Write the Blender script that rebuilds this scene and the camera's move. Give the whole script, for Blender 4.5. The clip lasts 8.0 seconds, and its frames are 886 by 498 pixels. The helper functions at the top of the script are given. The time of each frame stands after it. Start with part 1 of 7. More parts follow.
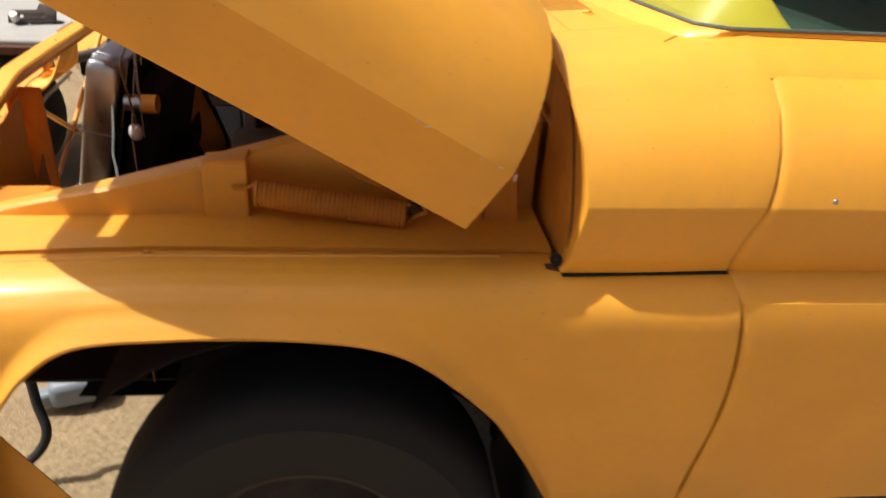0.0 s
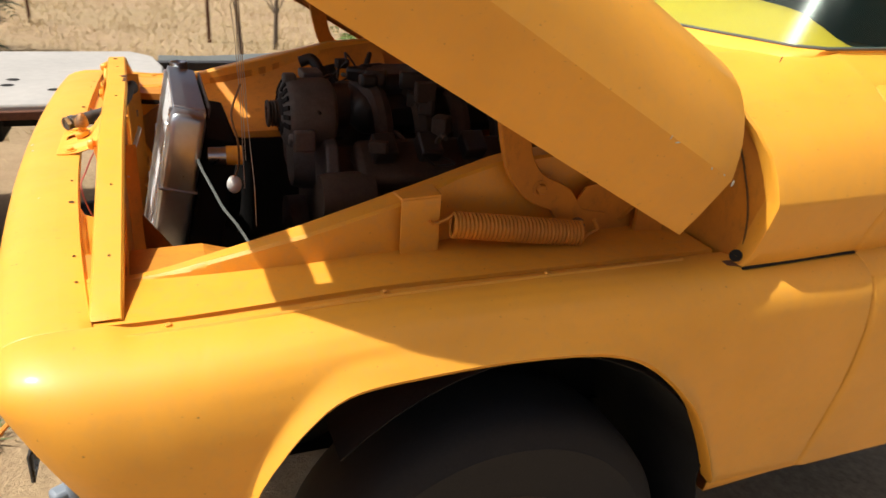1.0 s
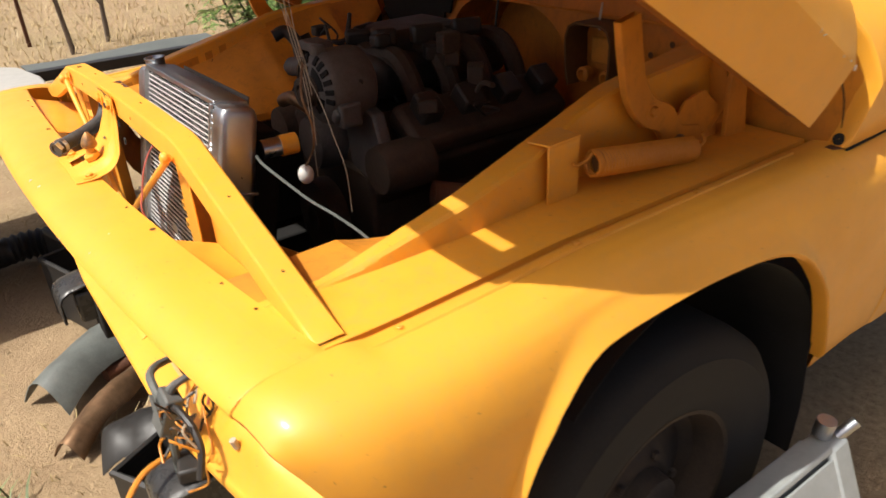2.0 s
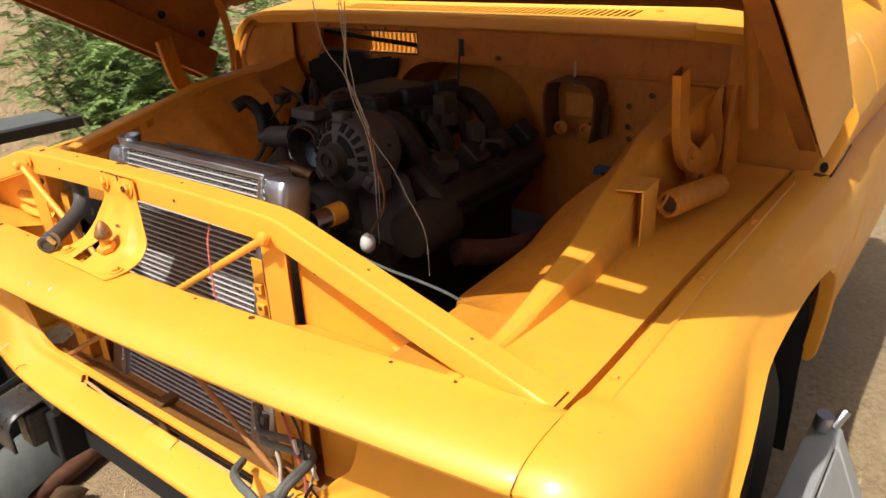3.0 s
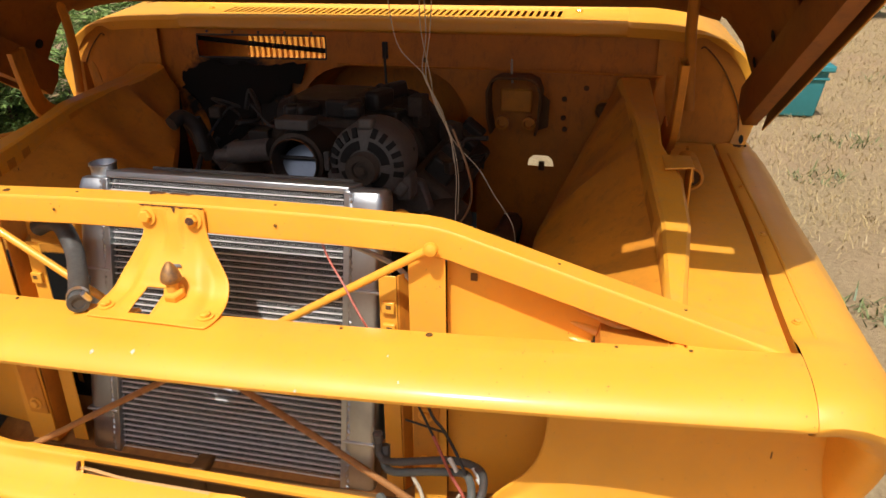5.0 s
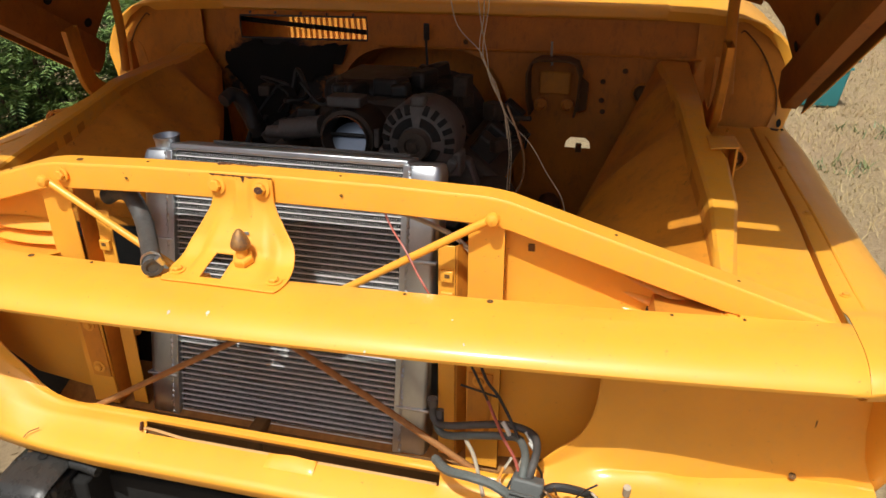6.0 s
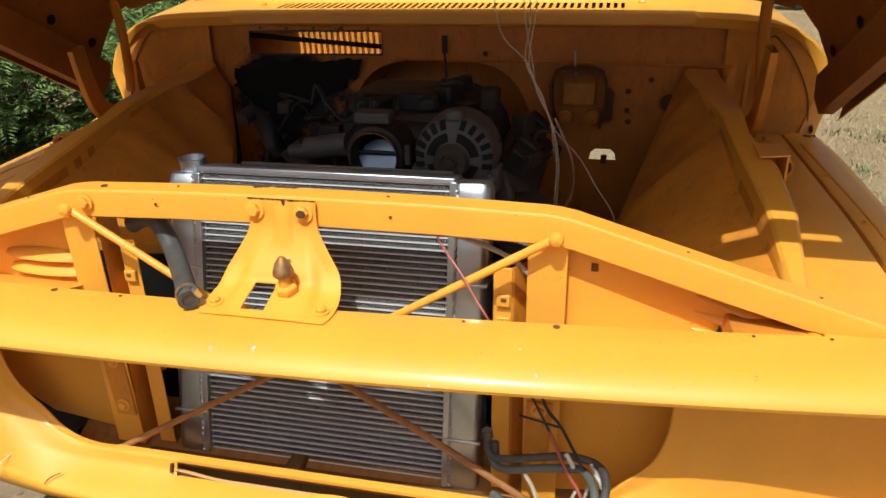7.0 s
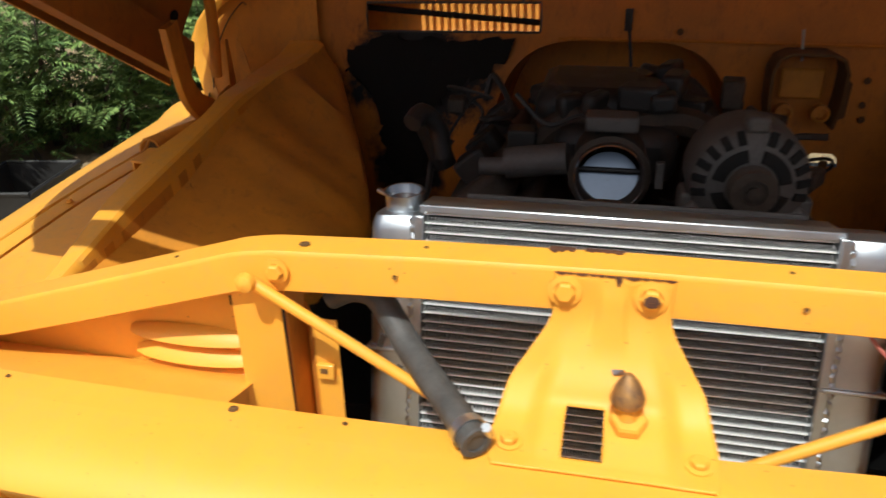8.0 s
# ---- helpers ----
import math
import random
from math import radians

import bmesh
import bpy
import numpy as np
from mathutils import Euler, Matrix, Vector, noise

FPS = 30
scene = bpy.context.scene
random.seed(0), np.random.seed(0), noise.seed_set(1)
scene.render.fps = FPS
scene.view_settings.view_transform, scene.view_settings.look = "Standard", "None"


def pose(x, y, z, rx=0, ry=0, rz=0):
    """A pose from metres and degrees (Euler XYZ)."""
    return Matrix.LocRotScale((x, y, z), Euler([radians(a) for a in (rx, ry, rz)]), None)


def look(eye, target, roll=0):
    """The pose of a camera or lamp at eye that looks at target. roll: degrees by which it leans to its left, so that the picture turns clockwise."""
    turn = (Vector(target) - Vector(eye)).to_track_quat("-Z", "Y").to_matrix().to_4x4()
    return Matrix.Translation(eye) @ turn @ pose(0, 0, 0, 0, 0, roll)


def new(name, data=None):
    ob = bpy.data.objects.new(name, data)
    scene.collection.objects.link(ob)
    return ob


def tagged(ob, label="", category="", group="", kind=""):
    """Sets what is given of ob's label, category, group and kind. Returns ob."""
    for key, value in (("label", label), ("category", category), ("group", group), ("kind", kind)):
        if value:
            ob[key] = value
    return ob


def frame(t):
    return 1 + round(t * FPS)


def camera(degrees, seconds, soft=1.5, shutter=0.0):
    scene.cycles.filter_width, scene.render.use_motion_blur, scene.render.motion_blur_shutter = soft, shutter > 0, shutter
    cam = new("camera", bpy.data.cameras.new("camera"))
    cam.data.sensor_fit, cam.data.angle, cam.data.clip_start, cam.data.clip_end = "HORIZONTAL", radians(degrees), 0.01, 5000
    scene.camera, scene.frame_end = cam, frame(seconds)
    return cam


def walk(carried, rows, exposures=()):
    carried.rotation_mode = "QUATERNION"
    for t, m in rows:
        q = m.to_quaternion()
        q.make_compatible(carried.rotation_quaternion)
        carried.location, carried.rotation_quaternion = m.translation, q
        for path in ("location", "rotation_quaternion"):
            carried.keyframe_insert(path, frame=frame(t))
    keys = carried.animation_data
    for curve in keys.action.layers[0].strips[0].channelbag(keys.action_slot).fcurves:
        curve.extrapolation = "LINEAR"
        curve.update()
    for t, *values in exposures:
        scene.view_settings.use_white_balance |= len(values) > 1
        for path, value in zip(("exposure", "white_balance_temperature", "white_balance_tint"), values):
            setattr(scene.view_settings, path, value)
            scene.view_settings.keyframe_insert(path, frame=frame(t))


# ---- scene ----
cam = camera(63.2, 8.0, shutter=0.25)
PATH = [
    (0, (0.713, -1.85, 1.54), (0.943, -0.103, 0.594), 4.1),
    (0.3, (0.507, -1.823, 1.51), (0.8, -0.028, 0.677), -0.0),
    (0.5, (0.377, -1.812, 1.505), (0.676, -0.012, 0.686), -2.5),
    (0.6, (0.33, -1.798, 1.511), (0.667, -0.019, 0.663), -0.4),
    (1, (0.119, -1.779, 1.496), (0.811, -0.087, 0.686), 4.0),
    (1.2, (0.014, -1.787, 1.512), (0.834, -0.157, 0.695), 5.0),
    (1.5, (-0.109, -1.759, 1.518), (0.796, -0.201, 0.65), 4.2),
    (2, (-0.266, -1.517, 1.474), (0.736, -0.05, 0.555), -3.4),
    (2.2, (-0.303, -1.423, 1.471), (0.775, 0.014, 0.592), -2.2),
    (3.3, (-0.691, -1.09, 1.494), (0.882, -0.134, 0.712), -1.7),
    (3.5, (-0.707, -1.011, 1.478), (0.934, -0.176, 0.696), -0.9),
    (3.8, (-0.697, -0.839, 1.448), (0.98, -0.078, 0.667), -4.5),
    (3.9, (-0.693, -0.803, 1.448), (0.921, 0.053, 0.635), -8.1),
    (4, (-0.68, -0.76, 1.442), (0.957, 0.042, 0.618), -8.1),
    (4.2, (-0.677, -0.711, 1.443), (1.01, -0.02, 0.62), -5.4),
    (5.3, (-0.955, -0.578, 1.501), (0.837, -0.18, 0.708), -0.5),
    (5.5, (-0.969, -0.573, 1.49), (0.817, -0.155, 0.694), -0.3),
    (6, (-0.944, -0.54, 1.483), (0.822, -0.088, 0.66), -0.1),
    (6.2, (-0.931, -0.524, 1.48), (0.833, -0.055, 0.661), -0.2),
    (6.5, (-0.926, -0.503, 1.479), (0.85, -0.037, 0.688), 0.1),
    (6.8, (-0.922, -0.462, 1.474), (0.864, -0.032, 0.683), -1.3),
    (7, (-0.902, -0.428, 1.469), (0.887, -0.007, 0.68), -1.2),
    (7.2, (-0.862, -0.368, 1.458), (0.918, 0.068, 0.658), -1.3),
    (7.4, (-0.779, -0.274, 1.441), (1.035, 0.114, 0.695), 0.5),
    (7.5, (-0.727, -0.218, 1.43), (1.104, 0.156, 0.716), -0.2),
    (7.6, (-0.688, -0.153, 1.423), (1.136, 0.224, 0.696), -0.6),
    (8, (-0.587, 0.044, 1.428), (1.177, 0.448, 0.575), -1.0),
]
walk(cam, [(t, look(eye, target, roll)) for t, eye, target, roll in PATH],
     [(0, 0.49, 6500, 10), (1.0, 0.55, 6500, 10), (2.0, 0.56, 6500, 10), (3.5, 0.34, 6500, 10), (4.2, 0.28, 6500, 10), (5.5, 0.23, 6450, 10), (6.5, 0.12, 6050, 3), (7.5, 0.13, 5950, 3), (8.0, 0.19, 5930, 3)])


# ---------------------------------------------------------------- light
world = bpy.data.worlds.new("sky")
scene.world = world
world.use_nodes = True
wn = world.node_tree
sky = wn.nodes.new("ShaderNodeTexSky")
sky.sky_type = "NISHITA"
sky.sun_disc = False
sky.air_density, sky.dust_density, sky.ozone_density = 0.5, 6.0, 0.5
sky.sun_elevation, sky.sun_rotation = radians(59), radians(275)
bg = wn.nodes["Background"]
bg.inputs["Strength"].default_value = 0.086
wn.links.new(sky.outputs[0], bg.inputs[0])

SUN = Vector((-0.55, 0.05, 0.92)).normalized()
sun_data = bpy.data.lights.new("sun", "SUN")
sun_data.energy, sun_data.angle, sun_data.color = 3.75, radians(0.45), (1.0, 0.965, 0.89)
sun = new("sun", sun_data)
sun.matrix_world = look(SUN * 30, (0, 0, 0))


# ---------------------------------------------------------------- materials
def base_material(name):
    m = bpy.data.materials.new(name)
    m.use_nodes = True
    return m, m.node_tree, m.node_tree.nodes["Principled BSDF"]


def noise_node(nt, scale, detail=4.0, rough=0.6, src="Object", stretch=None):
    tc = nt.nodes.new("ShaderNodeTexCoord")
    n = nt.nodes.new("ShaderNodeTexNoise")
    n.inputs["Scale"].default_value, n.inputs["Detail"].default_value, n.inputs["Roughness"].default_value = scale, detail, rough
    if stretch:
        mp = nt.nodes.new("ShaderNodeMapping")
        mp.inputs["Scale"].default_value = stretch
        nt.links.new(tc.outputs[src], mp.inputs[0])
        nt.links.new(mp.outputs[0], n.inputs["Vector"])
    else:
        nt.links.new(tc.outputs[src], n.inputs["Vector"])
    return n


def ramp(nt, src, stops):
    r = nt.nodes.new("ShaderNodeValToRGB")
    els = r.color_ramp.elements
    while len(els) < len(stops):
        els.new(0.5)
    for e, (p, c) in zip(els, stops):
        e.position, e.color = p, (*c, 1) if len(c) == 3 else c
    nt.links.new(src, r.inputs[0])
    return r


def mixc(nt, fac, a, b, mode="MIX"):
    m = nt.nodes.new("ShaderNodeMix")
    m.data_type, m.blend_type = "RGBA", mode
    for sock, v in ((m.inputs["Factor"], fac), (m.inputs["A"], a), (m.inputs["B"], b)):
        if hasattr(v, "links"):
            nt.links.new(v, sock)
        elif isinstance(v, (int, float)):
            sock.default_value = v
        else:
            sock.default_value = (*v, 1)
    return m.outputs["Result"]


def bump(nt, p, height, strength=0.3, dist=0.002):
    b = nt.nodes.new("ShaderNodeBump")
    b.inputs["Strength"].default_value, b.inputs["Distance"].default_value = strength, dist
    nt.links.new(height, b.inputs["Height"])
    nt.links.new(b.outputs[0], p.inputs["Normal"])


def paint(name, c, dust=0.3, rough=0.32, chips=0.0, coat=0.25):
    """Car paint: two-scale tone, settled dust, fine orange peel, a few chips down to grey primer."""
    m, nt, p = base_material(name)
    big = noise_node(nt, 3.0, 3)
    tone = ramp(nt, big.outputs[0], [(0.3, [v * 0.9 for v in c]), (0.7, [min(v * 1.06, 1) for v in c])])
    fine = noise_node(nt, 60, 5, 0.7)
    speck = ramp(nt, fine.outputs[0], [(0.45, (0, 0, 0)), (0.8, (dust, dust, dust))])
    col = mixc(nt, speck.outputs[0], tone.outputs[0], (0.46, 0.30, 0.14))
    # sparse specks of dirt and faint rubbed patches
    sp = ramp(nt, noise_node(nt, 210, 2, 0.5).outputs[0], [(0.735, (0, 0, 0)), (0.765, (0.75, 0.75, 0.75))])
    col = mixc(nt, sp.outputs[0], col, (0.16, 0.075, 0.025))
    rub = ramp(nt, noise_node(nt, 11, 8, 0.8, stretch=(1, 0.35, 1)).outputs[0], [(0.56, (0, 0, 0)), (0.78, (dust, dust, dust))])
    col = mixc(nt, rub.outputs[0], col, (0.62, 0.36, 0.12))
    if chips:
        cn = noise_node(nt, 22, 8, 0.75)
        cr = ramp(nt, cn.outputs[0], [(0.735 - chips, (0, 0, 0)), (0.745 - chips, (1, 1, 1))])
        col = mixc(nt, cr.outputs[0], col, (0.10, 0.06, 0.045))
    nt.links.new(col, p.inputs["Base Color"])
    rr = ramp(nt, noise_node(nt, 9, 4).outputs[0], [(0.3, (rough,) * 3), (0.75, (rough + 0.16,) * 3)])
    nt.links.new(rr.outputs[0], p.inputs["Roughness"])
    p.inputs["Coat Weight"].default_value = coat
    p.inputs["Coat Roughness"].default_value = 0.16
    bump(nt, p, noise_node(nt, 130, 2).outputs[0], 0.06, 0.001)
    return m


def plain(name, c, rough=0.6, metal=0.0, var=0.25, scale=14.0, relief=0.2, c2=None):
    m, nt, p = base_material(name)
    n = noise_node(nt, scale, 6, 0.65)
    r = ramp(nt, n.outputs[0], [(0.3, [v * (1 - var) for v in c]), (0.72, c2 or [min(1, v * (1 + var)) for v in c])])
    n2 = noise_node(nt, scale * 7, 4, 0.7)
    col = mixc(nt, 0.35, r.outputs[0], ramp(nt, n2.outputs[0], [(0.3, [v * (1 - var) for v in c]), (0.7, [min(1, v * (1 + var)) for v in c])]).outputs[0])
    nt.links.new(col, p.inputs["Base Color"])
    p.inputs["Metallic"].default_value = metal
    rr = ramp(nt, n.outputs[0], [(0.25, (max(rough - 0.08, 0.03),) * 3), (0.8, (min(rough + 0.12, 1),) * 3)])
    nt.links.new(rr.outputs[0], p.inputs["Roughness"])
    if relief:
        bump(nt, p, n2.outputs[0], relief, 0.002)
    return m


YEL = (0.87, 0.394, 0.035)
M_paint = paint("yellow_paint", YEL, 0.16, 0.42, 0.0, 0.30)
M_paint_worn = paint("yellow_paint_chipped", YEL, 0.2, 0.44, 0.03, 0.1)
M_paint_flat = paint("yellow_paint_flat", YEL, 0.14, 0.5, 0.0, 0.0)
M_dark_brown = plain("dark_brown_paint", (0.13, 0.062, 0.016), 0.8, 0, 0.4, 6, 0.2)
M_paint_dusty = paint("yellow_paint_dusty", (0.80, 0.34, 0.022), 0.4, 0.5)
def grimy(name, c, grime, amount, soot=None):
    """Engine-bay paint under a film of oily dust, heavier in patches, its base c partly toned for shade; soot is an
    oval stain (y, z, half width, half height).
    """
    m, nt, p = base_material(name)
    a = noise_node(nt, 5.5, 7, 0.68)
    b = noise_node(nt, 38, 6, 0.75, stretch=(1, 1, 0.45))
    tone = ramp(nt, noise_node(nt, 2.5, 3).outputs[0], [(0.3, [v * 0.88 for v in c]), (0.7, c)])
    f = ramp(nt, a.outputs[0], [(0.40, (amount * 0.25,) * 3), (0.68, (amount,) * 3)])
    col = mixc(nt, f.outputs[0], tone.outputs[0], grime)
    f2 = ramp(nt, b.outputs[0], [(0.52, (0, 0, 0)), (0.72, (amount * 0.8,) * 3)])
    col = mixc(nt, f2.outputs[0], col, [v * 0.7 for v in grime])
    for y0, z0, ry, rz in soot or ():
        tc = nt.nodes.new("ShaderNodeTexCoord")
        mp = nt.nodes.new("ShaderNodeMapping")
        mp.vector_type = "TEXTURE"
        mp.inputs["Location"].default_value, mp.inputs["Scale"].default_value = (1.03, y0, z0), (5.0, ry, rz)
        nt.links.new(tc.outputs["Object"], mp.inputs[0])
        ln = nt.nodes.new("ShaderNodeVectorMath")
        ln.operation = "LENGTH"
        nt.links.new(mp.outputs[0], ln.inputs[0])
        wob = nt.nodes.new("ShaderNodeMath")
        wob.operation = "MULTIPLY_ADD"
        wob.inputs[1].default_value = 1.5
        nt.links.new(noise_node(nt, 13, 6, 0.7).outputs[0], wob.inputs[0])
        nt.links.new(ln.outputs["Value"], wob.inputs[2])
        half = nt.nodes.new("ShaderNodeMapRange")
        half.inputs["From Min"].default_value, half.inputs["From Max"].default_value = 1.45, 1.75
        half.inputs["To Min"].default_value, half.inputs["To Max"].default_value = 1.0, 0.0
        nt.links.new(wob.outputs[0], half.inputs["Value"])
        col = mixc(nt, half.outputs[0], col, (0.010, 0.008, 0.006))
    nt.links.new(col, p.inputs["Base Color"])
    p.inputs["Roughness"].default_value = 0.62
    bump(nt, p, b.outputs[0], 0.15, 0.002)
    return m


# bay and firewall: real grime, base also reddened for shade; shelf is the lit tone
M_inner = grimy("engine_bay_paint", (0.80, 0.305, 0.018), (0.25, 0.098, 0.026), 0.50)
M_shelf = paint("shelf_paint", (0.85, 0.375, 0.030), 0.30, 0.44, 0.0, 0.25)
M_firewall = grimy("firewall_paint", (0.74, 0.245, 0.013), (0.17, 0.062, 0.015), 0.52, [(0.47, 1.08, 0.22, 0.14), (0.50, 0.86, 0.10, 0.12)])
# hood yellow darkened: shade under the hood put into colour, less bounce below
M_under = grimy("hood_underside_shade", (0.38, 0.130, 0.010), (0.13, 0.052, 0.018), 0.6)
M_rusty_paint = plain("rust_stained_paint", (0.42, 0.19, 0.035), 0.75, 0, 0.45, 9, 0.3, (0.20, 0.085, 0.03))
# yellow darkened to hold the header's shade on the baffle
M_baffle = plain("baffle_shade_paint", (0.50, 0.205, 0.020), 0.7, 0, 0.3, 6, 0.15, (0.40, 0.16, 0.03))
M_black = plain("black_plastic", (0.023, 0.021, 0.019), 0.5, 0, 0.4)
M_gloss_black = plain("wet_black_steel", (0.035, 0.034, 0.032), 0.28, 0, 0.4, 20, 0.4)
M_throttle = plain("throttle_disc", (0.20, 0.24, 0.30), 0.38, 1.0, 0.1, 20, 0.05)
M_deep_black = plain("deep_black", (0.007, 0.006, 0.005), 0.95, 0, 0.4, 20, 0.5)
M_rubber = plain("rubber", (0.018, 0.0165, 0.015), 0.88, 0, 0.35, 25, 0.3, (0.030, 0.027, 0.024))
M_hose = plain("weathered_hose_rubber", (0.055, 0.053, 0.05), 0.6, 0, 0.4, 40, 0.25, (0.11, 0.10, 0.09))
M_alu = plain("aluminium", (0.52, 0.54, 0.56), 0.33, 1.0, 0.12, 10, 0.06)
M_alu_dull = plain("dull_cast_aluminium", (0.115, 0.104, 0.095), 0.65, 0.4, 0.35, 30, 0.35)
M_fin_edge = plain("bright_fin_edge", (0.80, 0.80, 0.79), 0.5, 0.25, 0.15, 60, 0)
M_fin = plain("radiator_fin_shade", (0.018, 0.018, 0.018), 0.6, 0.0, 0.2, 60, 0.05)
M_sheet = plain("grey_sheet_metal", (0.40, 0.42, 0.41), 0.55, 0.2, 0.15, 6, 0.08)
M_iron = plain("greasy_cast_iron", (0.056, 0.040, 0.028), 0.7, 0.2, 0.5, 22, 0.5)
M_rod = plain("rod_shade_brown", (0.34, 0.15, 0.045), 0.7, 0.1, 0.35, 30, 0.3)
M_rust = plain("rusted_steel", (0.13, 0.055, 0.03), 0.8, 0.3, 0.5, 30, 0.5)
M_brass = plain("brown_steel", (0.22, 0.13, 0.07), 0.5, 0.7, 0.4, 40, 0.2)
M_chip = plain("bare_chip", (0.62, 0.58, 0.48), 0.7, 0.0, 0.2, 40, 0)
M_dustpaint = paint("dust_caked_paint", (0.72, 0.42, 0.16), 0.6, 0.7)
M_striker = plain("worn_striker_steel", (0.16, 0.10, 0.075), 0.45, 0.4, 0.4, 90, 0.3, (0.62, 0.30, 0.05))
M_chrome = plain("chrome", (0.8, 0.8, 0.82), 0.12, 1.0, 0.05, 8, 0)
M_white = plain("white_paint", (0.62, 0.61, 0.57), 0.55, 0, 0.12, 5, 0.15)
M_deck = plain("dusty_white_deck", (0.37, 0.355, 0.325), 0.7, 0, 0.18, 3, 0.2)
M_teal = plain("teal_plastic", (0.03, 0.20, 0.22), 0.5, 0, 0.12, 4, 0.1)
M_red = plain("red_wire", (0.42, 0.10, 0.07), 0.5, 0, 0.2, 20, 0)
M_wire = plain("tan_wire", (0.42, 0.36, 0.27), 0.6, 0, 0.25, 20, 0)
M_greyhose = plain("grey_green_hose", (0.11, 0.12, 0.11), 0.6, 0, 0.3, 20, 0.2)
M_grey = plain("grey_plastic", (0.10, 0.105, 0.10), 0.55, 0, 0.3, 8, 0.2)
M_palegrey = plain("pale_grey_plastic", (0.20, 0.235, 0.27), 0.5, 0, 0.2, 9, 0.1)
M_cable = plain("orange_cable", (0.65, 0.26, 0.03), 0.5, 0, 0.2, 20, 0)
M_bark = plain("bark", (0.12, 0.09, 0.065), 0.9, 0, 0.35, 30, 0.7)
M_floor_dark = plain("dark_cab_trim", (0.03, 0.03, 0.03), 0.7, 0, 0.3)


def glass():
    """Clear tinted pane: light passes straight through, a little gloss on top."""
    m, nt, p = base_material("windshield_glass")
    nt.nodes.remove(p)
    tr, gl = nt.nodes.new("ShaderNodeBsdfTransparent"), nt.nodes.new("ShaderNodeBsdfGlossy")
    tr.inputs[0].default_value = (0.74, 0.97, 0.85, 1)
    gl.inputs["Roughness"].default_value = 0.35
    mx = nt.nodes.new("ShaderNodeMixShader")
    mx.inputs[0].default_value = 0.03
    nt.links.new(tr.outputs[0], mx.inputs[1])
    nt.links.new(gl.outputs[0], mx.inputs[2])
    nt.links.new(mx.outputs[0], nt.nodes["Material Output"].inputs[0])
    return m


M_glass = glass()


def ground_material():
    m, nt, p = base_material("dry_ground")
    a = noise_node(nt, 0.35, 5, 0.6)
    b = noise_node(nt, 3.2, 6, 0.7)
    c = noise_node(nt, 45, 5, 0.75)
    soil = ramp(nt, b.outputs[0], [(0.3, (0.27, 0.178, 0.098)), (0.7, (0.43, 0.30, 0.175))])
    straw = ramp(nt, c.outputs[0], [(0.3, (0.19, 0.13, 0.065)), (0.68, (0.46, 0.355, 0.195))])
    f = ramp(nt, a.outputs[0], [(0.4, (0.15, 0.15, 0.15)), (0.62, (0.9, 0.9, 0.9))])
    col = mixc(nt, f.outputs[0], soil.outputs[0], straw.outputs[0])
    nt.links.new(col, p.inputs["Base Color"])
    p.inputs["Roughness"].default_value = 0.95
    bump(nt, p, c.outputs[0], 0.8, 0.02)
    return m


def leaf_material(name, c1, c2):
    m, nt, p = base_material(name)
    g = nt.nodes.new("ShaderNodeNewGeometry")
    r = ramp(nt, g.outputs["Random Per Island"], [(0.0, c1), (1.0, c2)])
    n = noise_node(nt, 4, 3)
    col = mixc(nt, 0.3, r.outputs[0], ramp(nt, n.outputs[0], [(0.3, c1), (0.7, c2)]).outputs[0])
    nt.links.new(col, p.inputs["Base Color"])
    p.inputs["Roughness"].default_value = 0.5
    p.inputs["Subsurface Weight"].default_value = 0.0
    return m


M_ground = ground_material()
M_leaf = leaf_material("green_leaf", (0.045, 0.10, 0.022), (0.27, 0.38, 0.10))
M_leaf_dark = leaf_material("dark_leaf", (0.018, 0.04, 0.012), (0.06, 0.10, 0.03))
M_straw = leaf_material("dry_straw", (0.30, 0.205, 0.085), (0.56, 0.43, 0.21))
M_weed = leaf_material("green_weed", (0.06, 0.10, 0.03), (0.22, 0.25, 0.09))


# ---------------------------------------------------------------- mesh helpers
def finish(ob, sharp=38):
    for f in ob.data.polygons:
        f.use_smooth = True
    ob.data.set_sharp_from_angle(angle=radians(sharp))


def part(name, bm, material, parent=None, label="", solid=0.0, bevel=0.0, sharp=38, at=None):
    bmesh.ops.recalc_face_normals(bm, faces=bm.faces)
    me = bpy.data.meshes.new(name)
    bm.to_mesh(me)
    bm.free()
    me.materials.append(material)
    ob = new(name, me)
    if parent:
        ob.parent = parent
    if label:
        tagged(ob, label)
    finish(ob, sharp)
    if solid:
        md = ob.modifiers.new("thickness", "SOLIDIFY")
        md.thickness, md.offset = solid, 0
        md = ob.modifiers.new("crisp", "WEIGHTED_NORMAL")
        md.keep_sharp = True
    if bevel:
        md = ob.modifiers.new("edge", "BEVEL")
        md.width, md.segments, md.limit_method = bevel, 2, "ANGLE"
    return ob


def thing(name, label, category, group="", at=(0, 0, 0)):
    ob = new(name)
    ob.empty_display_size = 0.1
    ob.matrix_world = Matrix.Translation(at)
    return tagged(ob, label, category, group)


def box(bm, c, s, m=None):
    r = bmesh.ops.create_cube(bm, size=1)
    t = Matrix.Translation(c) @ (m or Matrix.Identity(4)) @ Matrix.Diagonal((*s, 1))
    bmesh.ops.transform(bm, matrix=t, verts=r["verts"])
    return bm


def newbox(c, s, m=None):
    return box(bmesh.new(), c, s, m)


